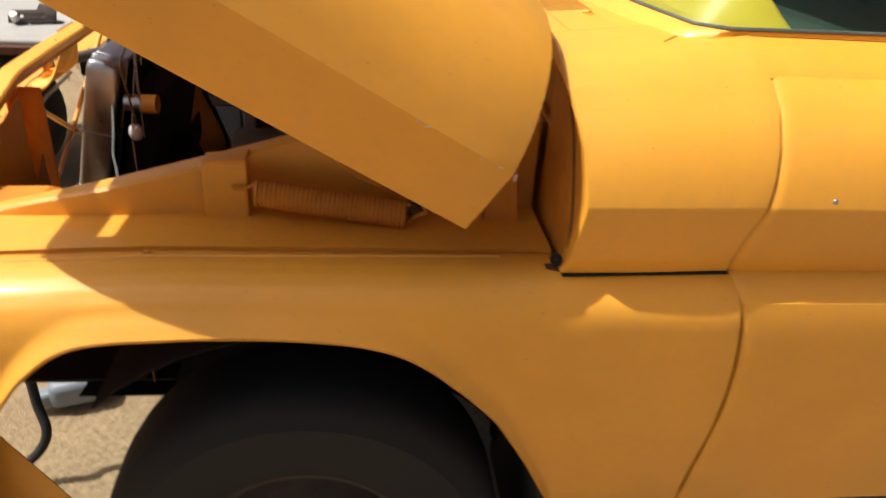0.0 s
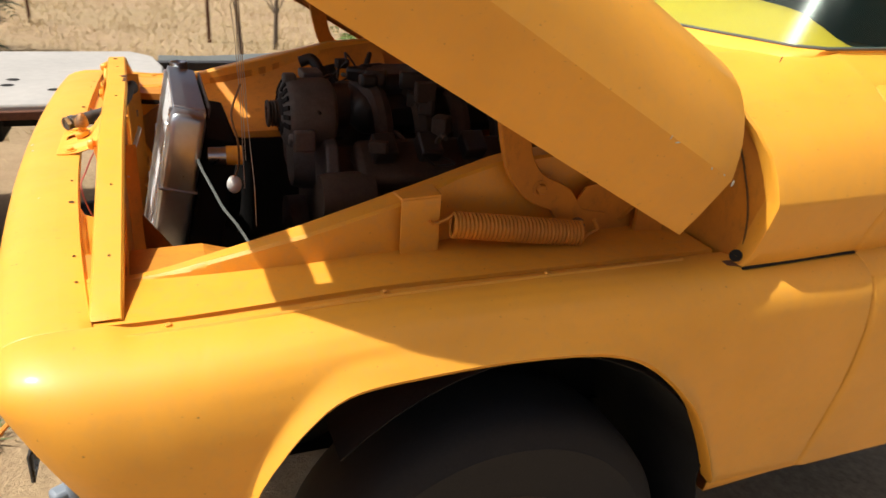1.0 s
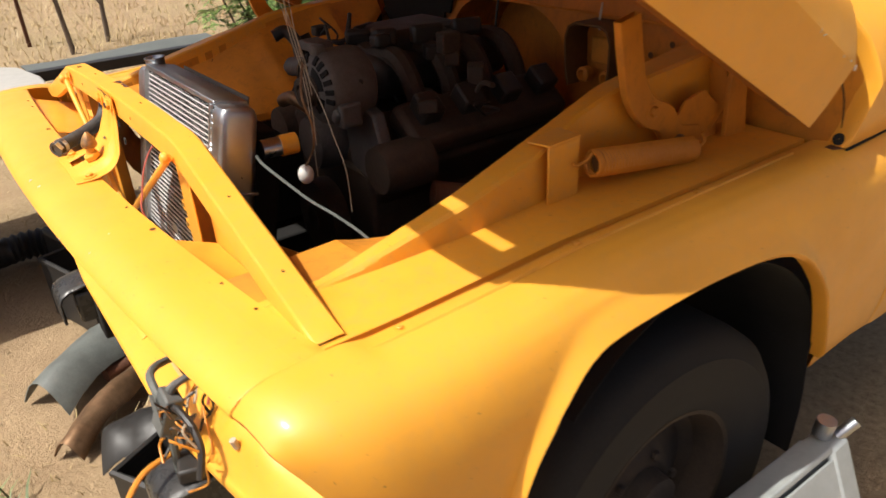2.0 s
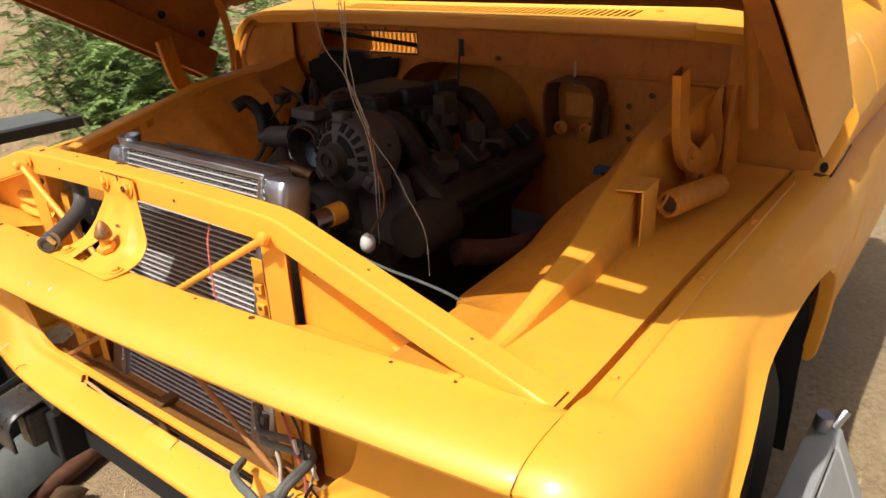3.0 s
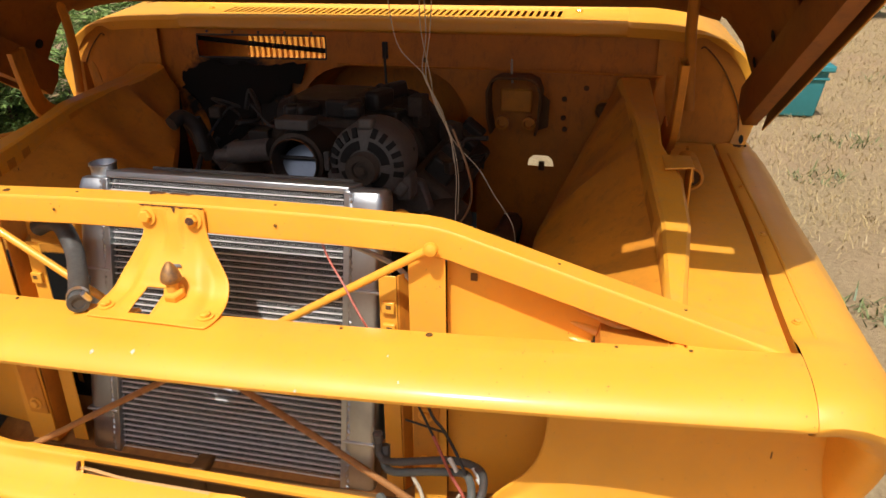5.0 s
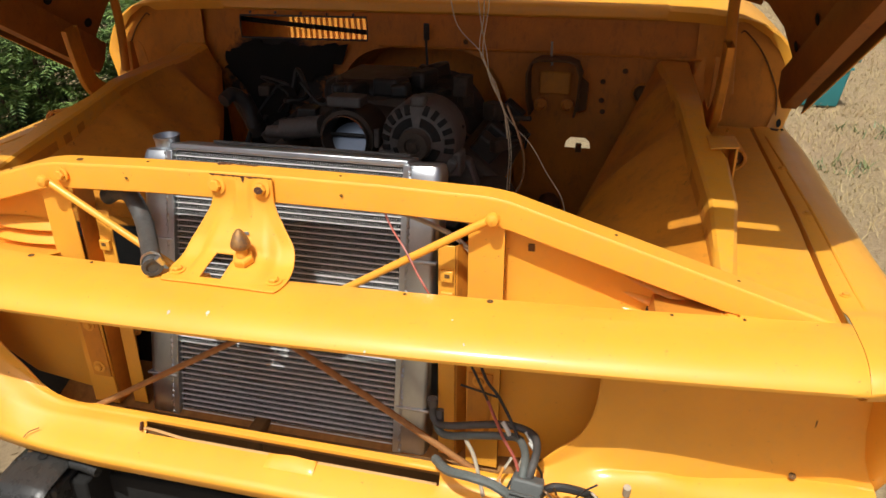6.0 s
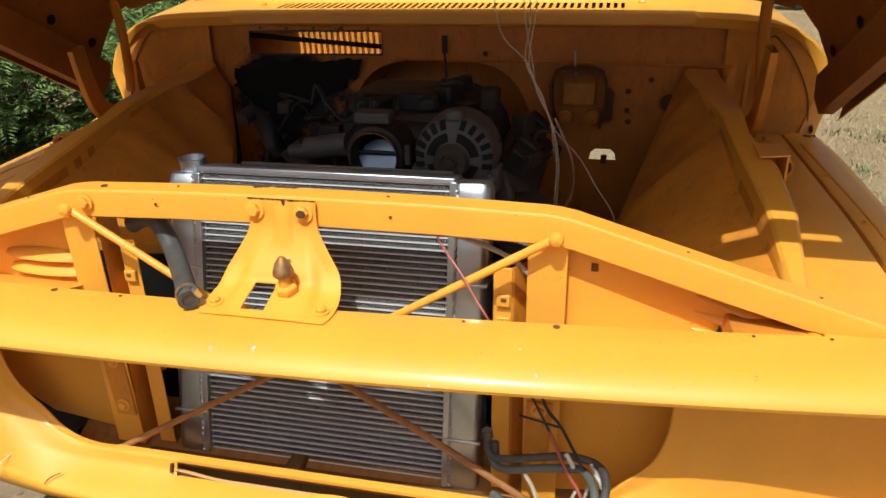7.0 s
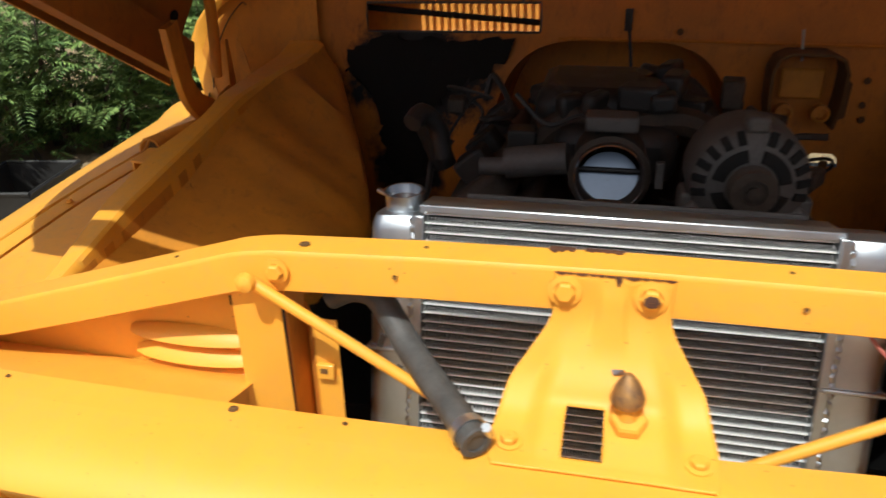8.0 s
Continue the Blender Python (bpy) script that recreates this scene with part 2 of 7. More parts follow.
def rod(bm, a, b, r, n=12, r2=None):
    a, b = Vector(a), Vector(b)
    d = b - a
    res = bmesh.ops.create_cone(bm, cap_ends=True, segments=n, radius1=r, radius2=r if r2 is None else r2, depth=d.length)
    t = Matrix.Translation((a + b) / 2) @ d.to_track_quat("Z", "Y").to_matrix().to_4x4()
    bmesh.ops.transform(bm, matrix=t, verts=res["verts"])
    return bm


def newrod(a, b, r, n=12, r2=None):
    return rod(bmesh.new(), a, b, r, n, r2)


def smooth_line(pts, k=8):
    """Catmull-Rom through the points."""
    p = [Vector(q) for q in pts]
    p = [2 * p[0] - p[1], *p, 2 * p[-1] - p[-2]]
    out = []
    for i in range(1, len(p) - 2):
        for j in range(k):
            t = j / k
            a, b, c, d = p[i - 1:i + 3]
            out.append(0.5 * (2 * b + (c - a) * t + (2 * a - 5 * b + 4 * c - d) * t * t + (3 * b - a - 3 * c + d) * t ** 3))
    out.append(p[-2])
    return out


def tube(bm, pts, r, n=8, cap=True):
    pts = [Vector(p) for p in pts]
    rings, side = [], None
    for i, p in enumerate(pts):
        d = (pts[min(i + 1, len(pts) - 1)] - pts[max(i - 1, 0)]).normalized()
        if side is None:
            side = d.orthogonal().normalized()
        side = (side - d * side.dot(d)).normalized()
        up = d.cross(side)
        rr = r(i / (len(pts) - 1)) if callable(r) else r
        rings.append([bm.verts.new(p + (side * math.cos(2 * math.pi * k / n) + up * math.sin(2 * math.pi * k / n)) * rr) for k in range(n)])
    for a, b in zip(rings, rings[1:]):
        for k in range(n):
            bm.faces.new((a[k], a[(k + 1) % n], b[(k + 1) % n], b[k]))
    if cap:
        bm.faces.new(rings[0][::-1])
        bm.faces.new(rings[-1])
    return bm


def newtube(pts, r, n=8, k=8, smooth=True):
    return tube(bmesh.new(), smooth_line(pts, k) if smooth else pts, r, n)


def loft(bm, rows, close=False):
    """A skin over rows of points, all rows of one length."""
    vs = [[bm.verts.new(p) for p in row] for row in rows]
    for a, b in zip(vs, vs[1:]):
        n = len(a)
        for k in range(n if close else n - 1):
            bm.faces.new((a[k], a[(k + 1) % n], b[(k + 1) % n], b[k]))
    return vs


def newloft(rows, close=False):
    bm = bmesh.new()
    loft(bm, rows, close)
    return bm


def prism(bm, pts, d):
    """A flat outline of 3D points, thickened by the vector d."""
    d = Vector(d)
    a = [bm.verts.new(Vector(p)) for p in pts]
    b = [bm.verts.new(Vector(p) + d) for p in pts]
    bm.faces.new(a)
    bm.faces.new(b[::-1])
    for i in range(len(a)):
        j = (i + 1) % len(a)
        bm.faces.new((a[i], b[i], b[j], a[j]))
    return bm


def lathe(bm, profile, m, n=32):
    """Turns (radius, height) pairs about the z axis of the pose m."""
    rows = [[m @ Vector((r * math.cos(2 * math.pi * k / n), r * math.sin(2 * math.pi * k / n), h)) for k in range(n)] for r, h in profile]
    loft(bm, rows, True)
    return bm


def facing(p, d):
    """A pose at p whose z axis points along d."""
    return Matrix.Translation(p) @ Vector(d).to_track_quat("Z", "Y").to_matrix().to_4x4()


def holed(bm, outer, holes, to3, t):
    """A flat sheet with holes: outlines in 2D, mapped by to3 into space, thickened by t."""
    edges = []
    loops = []
    for o in [outer, *holes]:
        vs = [bm.verts.new(to3(*q)) for q in o]
        loops.append(vs)
        edges += [bm.edges.new((vs[i], vs[(i + 1) % len(vs)])) for i in range(len(vs))]
    bmesh.ops.triangle_fill(bm, use_beauty=True, use_dissolve=False, edges=edges)
    return bm


def bolt(parent, p, d, r=0.009, material=None, name="bolt", washer=True):
    bm = bmesh.new()
    m = facing(p, d)
    if washer:
        lathe(bm, [(0.001, 0.0), (r * 1.55, 0.0), (r * 1.55, r * 0.22), (r, r * 0.3)], m, 18)
    lathe(bm, [(r, 0.0), (r, r * 0.75), (r * 0.8, r * 0.95), (0.0005, r * 0.95)], m, 6)
    return part(name, bm, material or M_paint, parent, sharp=30)


def dimple(parent, p, d, r, name="hole", sx=1.0):
    """A drilled hole with a pressed rim, a short cup whose dark colour stands for the shade inside."""
    bm = bmesh.new()
    m = facing(p, d) @ Matrix.Diagonal((sx, 1, 1, 1))
    lathe(bm, [(r * 1.0, 0.0015), (r * 0.92, 0.002), (r * 0.9, 0.0012), (0.0004, 0.0012)], m, 18)
    return part(name, bm, M_dark_brown if r < 0.0075 else M_deep_black, parent)


def lerp(a, b, t):
    return a + (b - a) * t


def sstep(a, b, x):
    t = min(1, max(0, (x - a) / (b - a)))
    return t * t * (3 - 2 * t)


# ---------------------------------------------------------------- ground
def ground_height(x, y):
    h = 0.025 * noise.noise((x * 0.6, y * 0.6, 0.3)) + 0.012 * noise.noise((x * 2.3, y * 2.3, 4.1))
    far = max(0.0, math.hypot(x, y) - 12)
    return h * min(1.0, 0.5 + far) + 0.5 * sstep(14, 60, math.hypot(x, y)) * noise.noise((x * 0.03, y * 0.03, 2.0))


def make_ground():
    rng = [0.0]
    step = 0.12
    while rng[-1] < 420:
        rng.append(rng[-1] + step)
        step *= 1.0 if rng[-1] < 4 else 1.1
    axis = [-v for v in rng[:0:-1]] + rng
    rows = [[(x + 0.5, y, ground_height(x, y) - 0.012) for y in axis] for x in axis]
    ob = part("ground", newloft(rows), M_ground, sharp=180)
    return tagged(ob, "dry sandy ground with straw and dust", "ground", kind="structure")


make_ground()

# ---------------------------------------------------------------- the truck
truck = thing("pickup_truck", "old yellow pickup truck, hood raised, grille and headlights removed", "truck")

ARCH_X = [-0.30, 0.135, 0.15, 0.165, 0.19, 0.22, 0.26, 0.32, 0.44, 0.60, 0.74, 0.83, 0.92, 0.96, 1.00, 1.04, 1.055, 1.075, 1.40]
ARCH_Z = [0.50, 0.50, 0.62, 0.71, 0.79, 0.84, 0.885, 0.918, 0.924, 0.924, 0.910, 0.868, 0.78, 0.72, 0.65, 0.57, 0.545, 0.535, 0.50]
ARCH_LINE = smooth_line([(x, 0, z) for x, z in zip(ARCH_X[2:-1], ARCH_Z[2:-1])], 6)
ARCH_X = [ARCH_X[0], ARCH_X[1], *[p.x for p in ARCH_LINE], ARCH_X[-1]]
ARCH_Z = [ARCH_Z[0], ARCH_Z[1], *[p.z for p in ARCH_LINE], ARCH_Z[-1]]
NOSE_X = [-0.186, -0.183, -0.175, -0.162, -0.145, -0.124, -0.100, -0.075]
NOSE_DROP = [0.034, 0.0275, 0.0185, 0.011, 0.0055, 0.002, 0.0005, 0.0]


def door_front(z):
    """x of the door's leading edge at a height."""
    return float(np.interp(z, [0.5, 0.54, 0.61, 0.70, 0.80, 0.894, 0.958, 0.99, 1.02, 1.073, 1.12, 1.17, 1.24, 1.30], [1.310, 1.312, 1.315, 1.324, 1.325, 1.316, 1.303, 1.292, 1.284, 1.291, 1.303, 1.313, 1.320, 1.322]))


SIDE = [(0.8645, 0.985), (0.888, 0.989), (0.915, 0.989), (0.940, 0.984), (0.962, 0.974), (0.980, 0.958), (0.992, 0.937), (1.000, 0.910), (1.0045, 0.880), (1.006, 0.850),
        (1.005, 0.80), (1.000, 0.72), (0.992, 0.63), (0.985, 0.56), (0.975, 0.49)]
SIDE_S = [0.0]
for (ya, za), (yb, zb) in zip(SIDE, SIDE[1:]):
    SIDE_S.append(SIDE_S[-1] + math.hypot(yb - ya, zb - za))


def side_at(s):
    return float(np.interp(s, SIDE_S, [p[0] for p in SIDE])), float(np.interp(s, SIDE_S, [p[1] for p in SIDE]))


def side_s(z):
    return float(np.interp(-z, [-p[1] for p in SIDE[2:]], SIDE_S[2:]))


def bow(x, y):
    """How far the nose sweeps back along its width; it stands a little askew to the cab."""
    return (0.0534 * y * y - 0.036 * y) * min(1.0, max(0.0, (0.10 - x) / 0.16))


def skew(x):
    """Sideways shift of the outer body, growing from the nose to the cab."""
    return 0.036 * min(1.3, max(0.0, (x - 0.1) / 0.9))


def shelf_z(x):
    """Height of the shelf between rib and wing."""
    return 0.984 + 0.015 * sstep(0.05, 0.45, x)


def body(p):
    """A point of the outer wing, given straight, as it stands on the skewed body."""
    x, y, z = p
    lift = 0.014 * sstep(0.05, 0.5, x) * min(1.0, max(0.0, (z - 0.85) / 0.13))
    full = sstep(0.35, 1.0, x) * float(np.interp(z, [0.5, 0.8, 0.9, 0.96, 0.985], [0.0, 0.010, 0.018, 0.030, 0.030]))
    return x, y + (skew(x) + math.copysign(full, y)) * sstep(0.86, 0.95, abs(y)), z + lift


def fender(s):
    """The outer skin of a front wing, from the gutter over the crown down to the wheel arch; s is the side's sign."""
    xs = sorted({*np.linspace(-0.184, 0.13, 22).tolist(), *np.linspace(0.135, 0.26, 24).tolist(), *np.linspace(0.27, 0.9, 40).tolist(), *np.linspace(0.91, 1.08, 26).tolist(),
                 *np.linspace(1.1, 1.31, 8).tolist()})
    rows = []
    for x in xs:
        zl = float(np.interp(x, ARCH_X, ARCH_Z))
        sl = side_s(zl)
        nose = max(0.0, (-0.072 - x) / 0.112)
        drop = float(np.interp(x, NOSE_X, NOSE_DROP))
        row = []
        for k in range(31):
            v = (k / 30) ** 0.9
            y, z = side_at(v * sl)
            d = (1 - v) * sl
            if 0.10 < x < 1.10:
                y += 0.016 * max(0.0, 1 - d / 0.034) ** 1.6 * sstep(0.10, 0.16, x) * (1 - sstep(1.03, 1.09, x))
            z += 0.007 * (1 - sstep(0.858, 0.95, y)) * (1 - sstep(-0.045, 0.03, x)) - drop
            y -= 0.030 * nose ** 2.5 * sstep(0.93, 1.0, y)
            xx = x + bow(x, s * y)
            if z < 0.955:
                xx += (0.955 - z) * 0.55 * max(0.0, 1 - (x + 0.184) / 0.30)
            if x > 1.08:
                xx = lerp(1.08, door_front(z) - 0.0040 - 0.0050 * (1 - sstep(0.90, 0.98, z)), (x - 1.08) / 0.23)
            row.append((xx, s * y, z))
        # rolled lip of the arch
        x0, y0, z0 = row[-1]
        if 0.12 < x < 1.09:
            row += [(x0, s * (abs(y0) - 0.006), z0 - 0.007), (x0, s * (abs(y0) - 0.03), z0 - 0.004), (x0, s * (abs(y0) - 0.032), z0 + 0.015)]
        else:
            row += [(x0, s * (abs(y0) - 0.004), z0 - 0.004), (x0, s * (abs(y0) - 0.012), z0 - 0.004), (x0, s * (abs(y0) - 0.014), z0 + 0.010)]
        rows.append(row)
    # rolled return of the front edge
    first = rows[0]
    turn = []
    for dx, dd in ((0.105, 0.046), (0.060, 0.040), (0.028, 0.030), (0.010, 0.018), (0.002, 0.008)):
        turn.append([(p[0] + dx, p[1] - s * dd * sstep(0.90, 0.985, abs(p[1])), p[2] - dd * sstep(0.885, 0.945, p[2])) for p in first])
    rows = [[body(p) for p in row] for row in (*turn, *rows)]
    ob = part("front_fender", newloft(rows), M_paint, truck, "glossy yellow front fender with a flared wheel arch", solid=0.0025, sharp=50)
    # the inner wheel tub, near-black so that its colour carries the arch's shade
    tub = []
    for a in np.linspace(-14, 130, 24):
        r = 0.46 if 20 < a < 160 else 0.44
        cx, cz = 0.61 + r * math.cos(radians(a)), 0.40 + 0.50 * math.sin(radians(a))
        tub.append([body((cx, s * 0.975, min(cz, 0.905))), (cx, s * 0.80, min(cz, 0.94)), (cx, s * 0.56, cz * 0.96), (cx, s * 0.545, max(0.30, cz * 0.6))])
    part("wheel_tub", newloft(tub), M_deep_black, ob, "wheel tub coloured near-black for the arch's shade", solid=0.003)
    return ob


def rib_line(x):
    """Inner y, outer y and height of the top of the pressed rib that rises towards the bulkhead."""
    return (float(np.interp(x, [0.05, 0.31, 0.98], [0.703, 0.697, 0.612])), float(np.interp(x, [0.05, 0.31, 0.46, 0.58, 0.98], [0.722, 0.743, 0.735, 0.700, 0.685])),
            float(np.interp(x, [0.05, 0.10, 0.31, 0.526, 0.665, 0.98, 1.02], [0.986, 0.993, 1.045, 1.098, 1.134, 1.158, 1.160])))


def apron(s):
    """The inner wing: gutter shelf, boxed rib and the slope down to the engine."""
    rows, skirt = [], []
    for x in sorted({*np.linspace(-0.034 if s < 0 else 0.046, 1.02, 44).tolist(), 0.16, 0.18}):
        y, yo, z = rib_line(x)
        foot = min(z - 0.002, float(np.interp(x, [0.05, 0.31, 0.45, 0.60, 0.80, 0.98], [0.984, 1.000, 1.032, 1.090, 1.136, 1.150])))
        low = float(np.interp(x, [0.0, 0.16, 0.22, 0.333, 0.6, 0.8, 1.02], [0.984, 0.985, 0.945, 0.885, 0.890, 0.985, 1.100]))
        inn = float(np.interp(x, [0.0, 0.16, 0.22, 0.333, 0.6, 0.8, 1.02], [0.61, 0.603, 0.55, 0.47, 0.460, 0.520, 0.588]))
        ledge = shelf_z(x)
        row = [(x, s * 0.8640, ledge + 0.001), (x, s * 0.8630, ledge - 0.034), (x, s * 0.8545, ledge - 0.034), (x, s * 0.8530, ledge + 0.002), (x, s * 0.80, ledge + 0.002),
               (x, s * (yo + 0.003), ledge + 0.003), (x, s * (yo + 0.0015), lerp(ledge + 0.004, z, 0.5)), (x, s * yo, z - 0.004), (x, s * (yo - 0.005), z), (x, s * (y + 0.005), z + 0.001),
               (x, s * y, z - 0.003), (x, s * (y - 0.003), lerp(z - 0.003, foot, 0.5)), (x, s * (y - 0.005), foot)]
        for k in range(1, 9):
            t = k / 8
            sag = 0.008 * math.sin(t * math.pi) * math.sin(x * 9)
            fold = math.sin(t * math.pi) ** 0.6 * (0.014 * max(0.0, 1 - abs(x - 0.60) / 0.035) + 0.020 * max(0.0, 1 - abs(x - 0.84) / 0.05) - 0.010 * max(0.0, 1 - abs(x - 0.74) / 0.06))
            row.append((x, s * (lerp(y - 0.005, inn, t) + sag - fold * 0.6), lerp(foot - 0.001, low, t) + fold * 0.7))
        row.append((x, s * (inn - 0.006), low - 0.02))
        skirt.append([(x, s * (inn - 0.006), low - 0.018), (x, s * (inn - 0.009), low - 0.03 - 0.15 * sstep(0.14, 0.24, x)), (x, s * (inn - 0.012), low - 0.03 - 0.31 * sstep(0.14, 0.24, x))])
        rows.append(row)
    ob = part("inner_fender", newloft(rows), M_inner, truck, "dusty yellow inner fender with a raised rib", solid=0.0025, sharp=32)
    # shelf and rib take the lit yellow; the slope behind is dirtier and reddened for shade
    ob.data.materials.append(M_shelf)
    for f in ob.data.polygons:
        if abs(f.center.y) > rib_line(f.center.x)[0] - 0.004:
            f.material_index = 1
    part("lower_skirt", newloft(skirt), M_deep_black, ob, "near-black lower skirt", solid=0.002)
    # gutter beads along the shelf
    for yy, x0, x1 in ((0.893, 0.0, 0.93),):
        part("gutter_bead", tube(bmesh.new(), [(x, s * yy + 0.3 * skew(x), shelf_z(x) + 0.0045) for x in np.linspace(x0, x1, 12)], 0.0035, 6), M_paint, ob)
    for x in (0.10, 0.40, 0.67):
        bolt(ob, (x, s * 0.878, shelf_z(x) + 0.004), (0, 0, 1), 0.005, M_paint_dusty)
    for q in ((0.40, 0.60, 0.953), (0.62, 0.60, 0.99), (0.45, 0.665, 1.013)):
        dimple(ob, (q[0], s * q[1], q[2] + 0.012), (0, -s * 0.7, 0.7), 0.006)
    # spring post: a folded plate standing on the rib
    bm = bmesh.new()
    top = 0.040 if s > 0 else 0.0
    prism(bm, [(0.462, s * 0.768, 0.984), (0.530, s * 0.768, 0.984), (0.530, s * 0.768, 1.098 - top), (0.462, s * 0.768, 1.096 - top)], (0, -s * 0.004, 0))
    prism(bm, [(0.527, s * 0.768, 0.984), (0.527, s * 0.722, 0.99), (0.527, s * 0.722, 1.097 - top), (0.527, s * 0.768, 1.098 - top)], (0.004, 0, 0))
    prism(bm, [(0.462, s * 0.770, 1.097 - top), (0.531, s * 0.770, 1.099 - top), (0.531, s * 0.718, 1.099 - top), (0.462, s * 0.718, 1.092 - top)], (0, 0, 0.004))
    part("spring_post", bm, M_shelf, ob, bevel=0.001)
    for q in ob.children:
        if q.name.startswith("spring_post"):
            lean(q)
    return ob


def lean(ob):
    """Shifts a mesh sideways with the skewed body."""
    for v in ob.data.vertices:
        v.co.y += skew(v.co.x)


def settle(ob):
    """The wing, shelf and hinge by the hedge sit lower and splay outwards towards the cab."""
    for q in (ob, *ob.children_recursive):
        if not q.data:
            continue
        for v in q.data.vertices:
            x, y = v.co.x, v.co.y
            k = sstep(-0.06, 0.14, x) * sstep(0.45, 0.64, y)
            v.co.y = y + k * (0.032 + 0.06 * max(0.0, min(x, 1.0) - 0.1))
            v.co.z -= 0.018 * k * (1 - sstep(0.93, 1.05, x))


def hinge(s):
    """A hood hinge: foot on the rib, goose-neck arm up to the hood and the counter-spring."""
    bm = bmesh.new()
    y = s * 0.745
    pts = smooth_line([(0.86, 1.012), (0.80, 1.028), (0.765, 1.070), (0.715, 1.095), (0.680, 1.135), (0.660, 1.20), (0.648, 1.262)], 6)
    # goose-neck plate as a flat band
    rows = []
    for i, p in enumerate(pts):
        q = (pts[min(i + 1, len(pts) - 1)] - pts[max(i - 1, 0)]).normalized()
        nx, nz = -q.y, q.x
        w = 0.026
        a, b = (p.x + nx * w, p.y + nz * w), (p.x - nx * w, p.y - nz * w)
        rows.append([(a[0], y, a[1]), (b[0], y, b[1]), (b[0], y + s * 0.016, b[1]), (a[0], y + s * 0.016, a[1])])
    loft(bm, rows, True)
    ob = part("hood_hinge", bm, M_inner, truck, "yellow goose-neck hood hinge with a heavy coil spring", bevel=0.002)
    bm = bmesh.new()
    prism(bm, [(0.76, s * 0.752, 0.995), (0.93, s * 0.752, 0.995), (0.93, s * 0.752, 1.06), (0.88, s * 0.752, 1.10), (0.82, s * 0.752, 1.09), (0.78, s * 0.752, 1.03)], (0, s * 0.005, 0))
    part("hinge_foot", bm, M_inner, ob, bevel=0.001)
    bm = bmesh.new()
    prism(bm, [(0.925, s * 0.772, 1.0), (0.985, s * 0.778, 1.0), (0.972, s * 0.776, 1.10), (0.955, s * 0.774, 1.185), (0.935, s * 0.772, 1.19), (0.925, s * 0.770, 1.10)], (0, s * 0.010, 0))
    part("hinge_link", bm, M_inner, ob, bevel=0.001)
    part("hinge_strut", newtube([(0.955, s * 0.815, 1.10), (0.950, s * 0.806, 1.19), (0.93, s * 0.795, 1.29), (0.90, s * 0.79, 1.38)], 0.013, 10), M_inner, ob)
    bm = bmesh.new()
    loft(bm, [[(0.90, s * 0.735, 1.02), (0.90, s * 0.765, 1.02)], [(0.935, s * 0.728, 1.045), (0.935, s * 0.765, 1.05)], [(0.95, s * 0.722, 1.085), (0.95, s * 0.760, 1.10)], [(0.94, s * 0.722, 1.12), (0.94, s * 0.752, 1.14)], [(0.95, s * 0.738, 1.17), (0.95, s * 0.752, 1.19)]])
    part("hinge_cup", bm, M_inner, ob, solid=0.004)
    bolt(ob, (0.805, y + s * 0.016, 1.015), (0, s, 0), 0.012, M_brass)
    bolt(ob, (0.72, y + s * 0.016, 1.095), (0, s, 0), 0.010, M_inner)
    # counter-spring with hooked ends
    a, b = Vector((0.548, s * 0.780, 1.052)), Vector((0.790, s * 0.802, 1.020))
    d = (b - a).normalized()
    u = d.cross(Vector((0, 1, 0))).normalized()
    w = d.cross(u)
    turns, pts = 34, []
    for i in range(turns * 10 + 1):
        t = i / (turns * 10)
        ang = 2 * math.pi * turns * t
        pts.append(a.lerp(b, t) + (u * math.cos(ang) + w * math.sin(ang)) * 0.0205)
    part("coil_spring", tube(bmesh.new(), pts, 0.0037, 5), M_inner, ob, "dusty yellow coil spring")
    # added dark rod inside the coil, for the shade between its turns
    part("spring_core", newrod(a.lerp(b, 0.06), b, 0.0165, 14), M_dark_brown, ob)
    part("spring_hook", newtube([a + u * 0.018, a - d * 0.015 + u * 0.006, a - d * 0.032, a - d * 0.040 + u * 0.004], 0.0030, 6), M_inner, ob)
    part("spring_hook", newtube([b - u * 0.02, b + d * 0.014, b + d * 0.03 + u * 0.012, b + d * 0.02 + u * 0.028], 0.0038, 6), M_inner, ob)
    for q in (ob, *ob.children):
        lean(q)
    return ob


HOOD_A = radians(29.7)
HOOD_D = Vector((-math.cos(HOOD_A), 0, math.sin(HOOD_A)))
HOOD_N = Vector((math.sin(HOOD_A), 0, math.cos(HOOD_A)))
HOOD_O = Vector((0.863, 0, 1.080))
HOOD_L = 1.17
CROWN = [(0.968, 0.0), (0.980, 0.04), (0.996, 0.110)] + [(p.x, p.y) for p in smooth_line([(0.996, 0.110, 0), (0.976, 0.165, 0), (0.946, 0.212, 0), (0.902, 0.250, 0), (0.84, 0.276, 0), (0.76, 0.294, 0), (0.64, 0.306, 0), (0.45, 0.316, 0), (0.22, 0.322, 0), (0.0, 0.324, 0)], 3)[1:]]


def hood_point(a, y, h):
    """a metres along the hood from its rear corner, h metres above its lower edge."""
    p = HOOD_O + HOOD_D * a + HOOD_N * h
    return Vector((p.x, y + skew(p.x), p.z))


def squeeze(a, y):
    """The hood's sides draw in towards its front corners."""
    edge = float(np.interp(a, [0.60, 0.76, 0.85, 0.94, 1.04, 1.09, 1.15, 1.17], [0.978, 0.975, 0.970, 0.956, 0.929, 0.904, 0.856, 0.848]))
    v = abs(y)
    return y if v < 0.826 else math.copysign(0.826 + (v - 0.826) * (edge - 0.826) / 0.152, y)


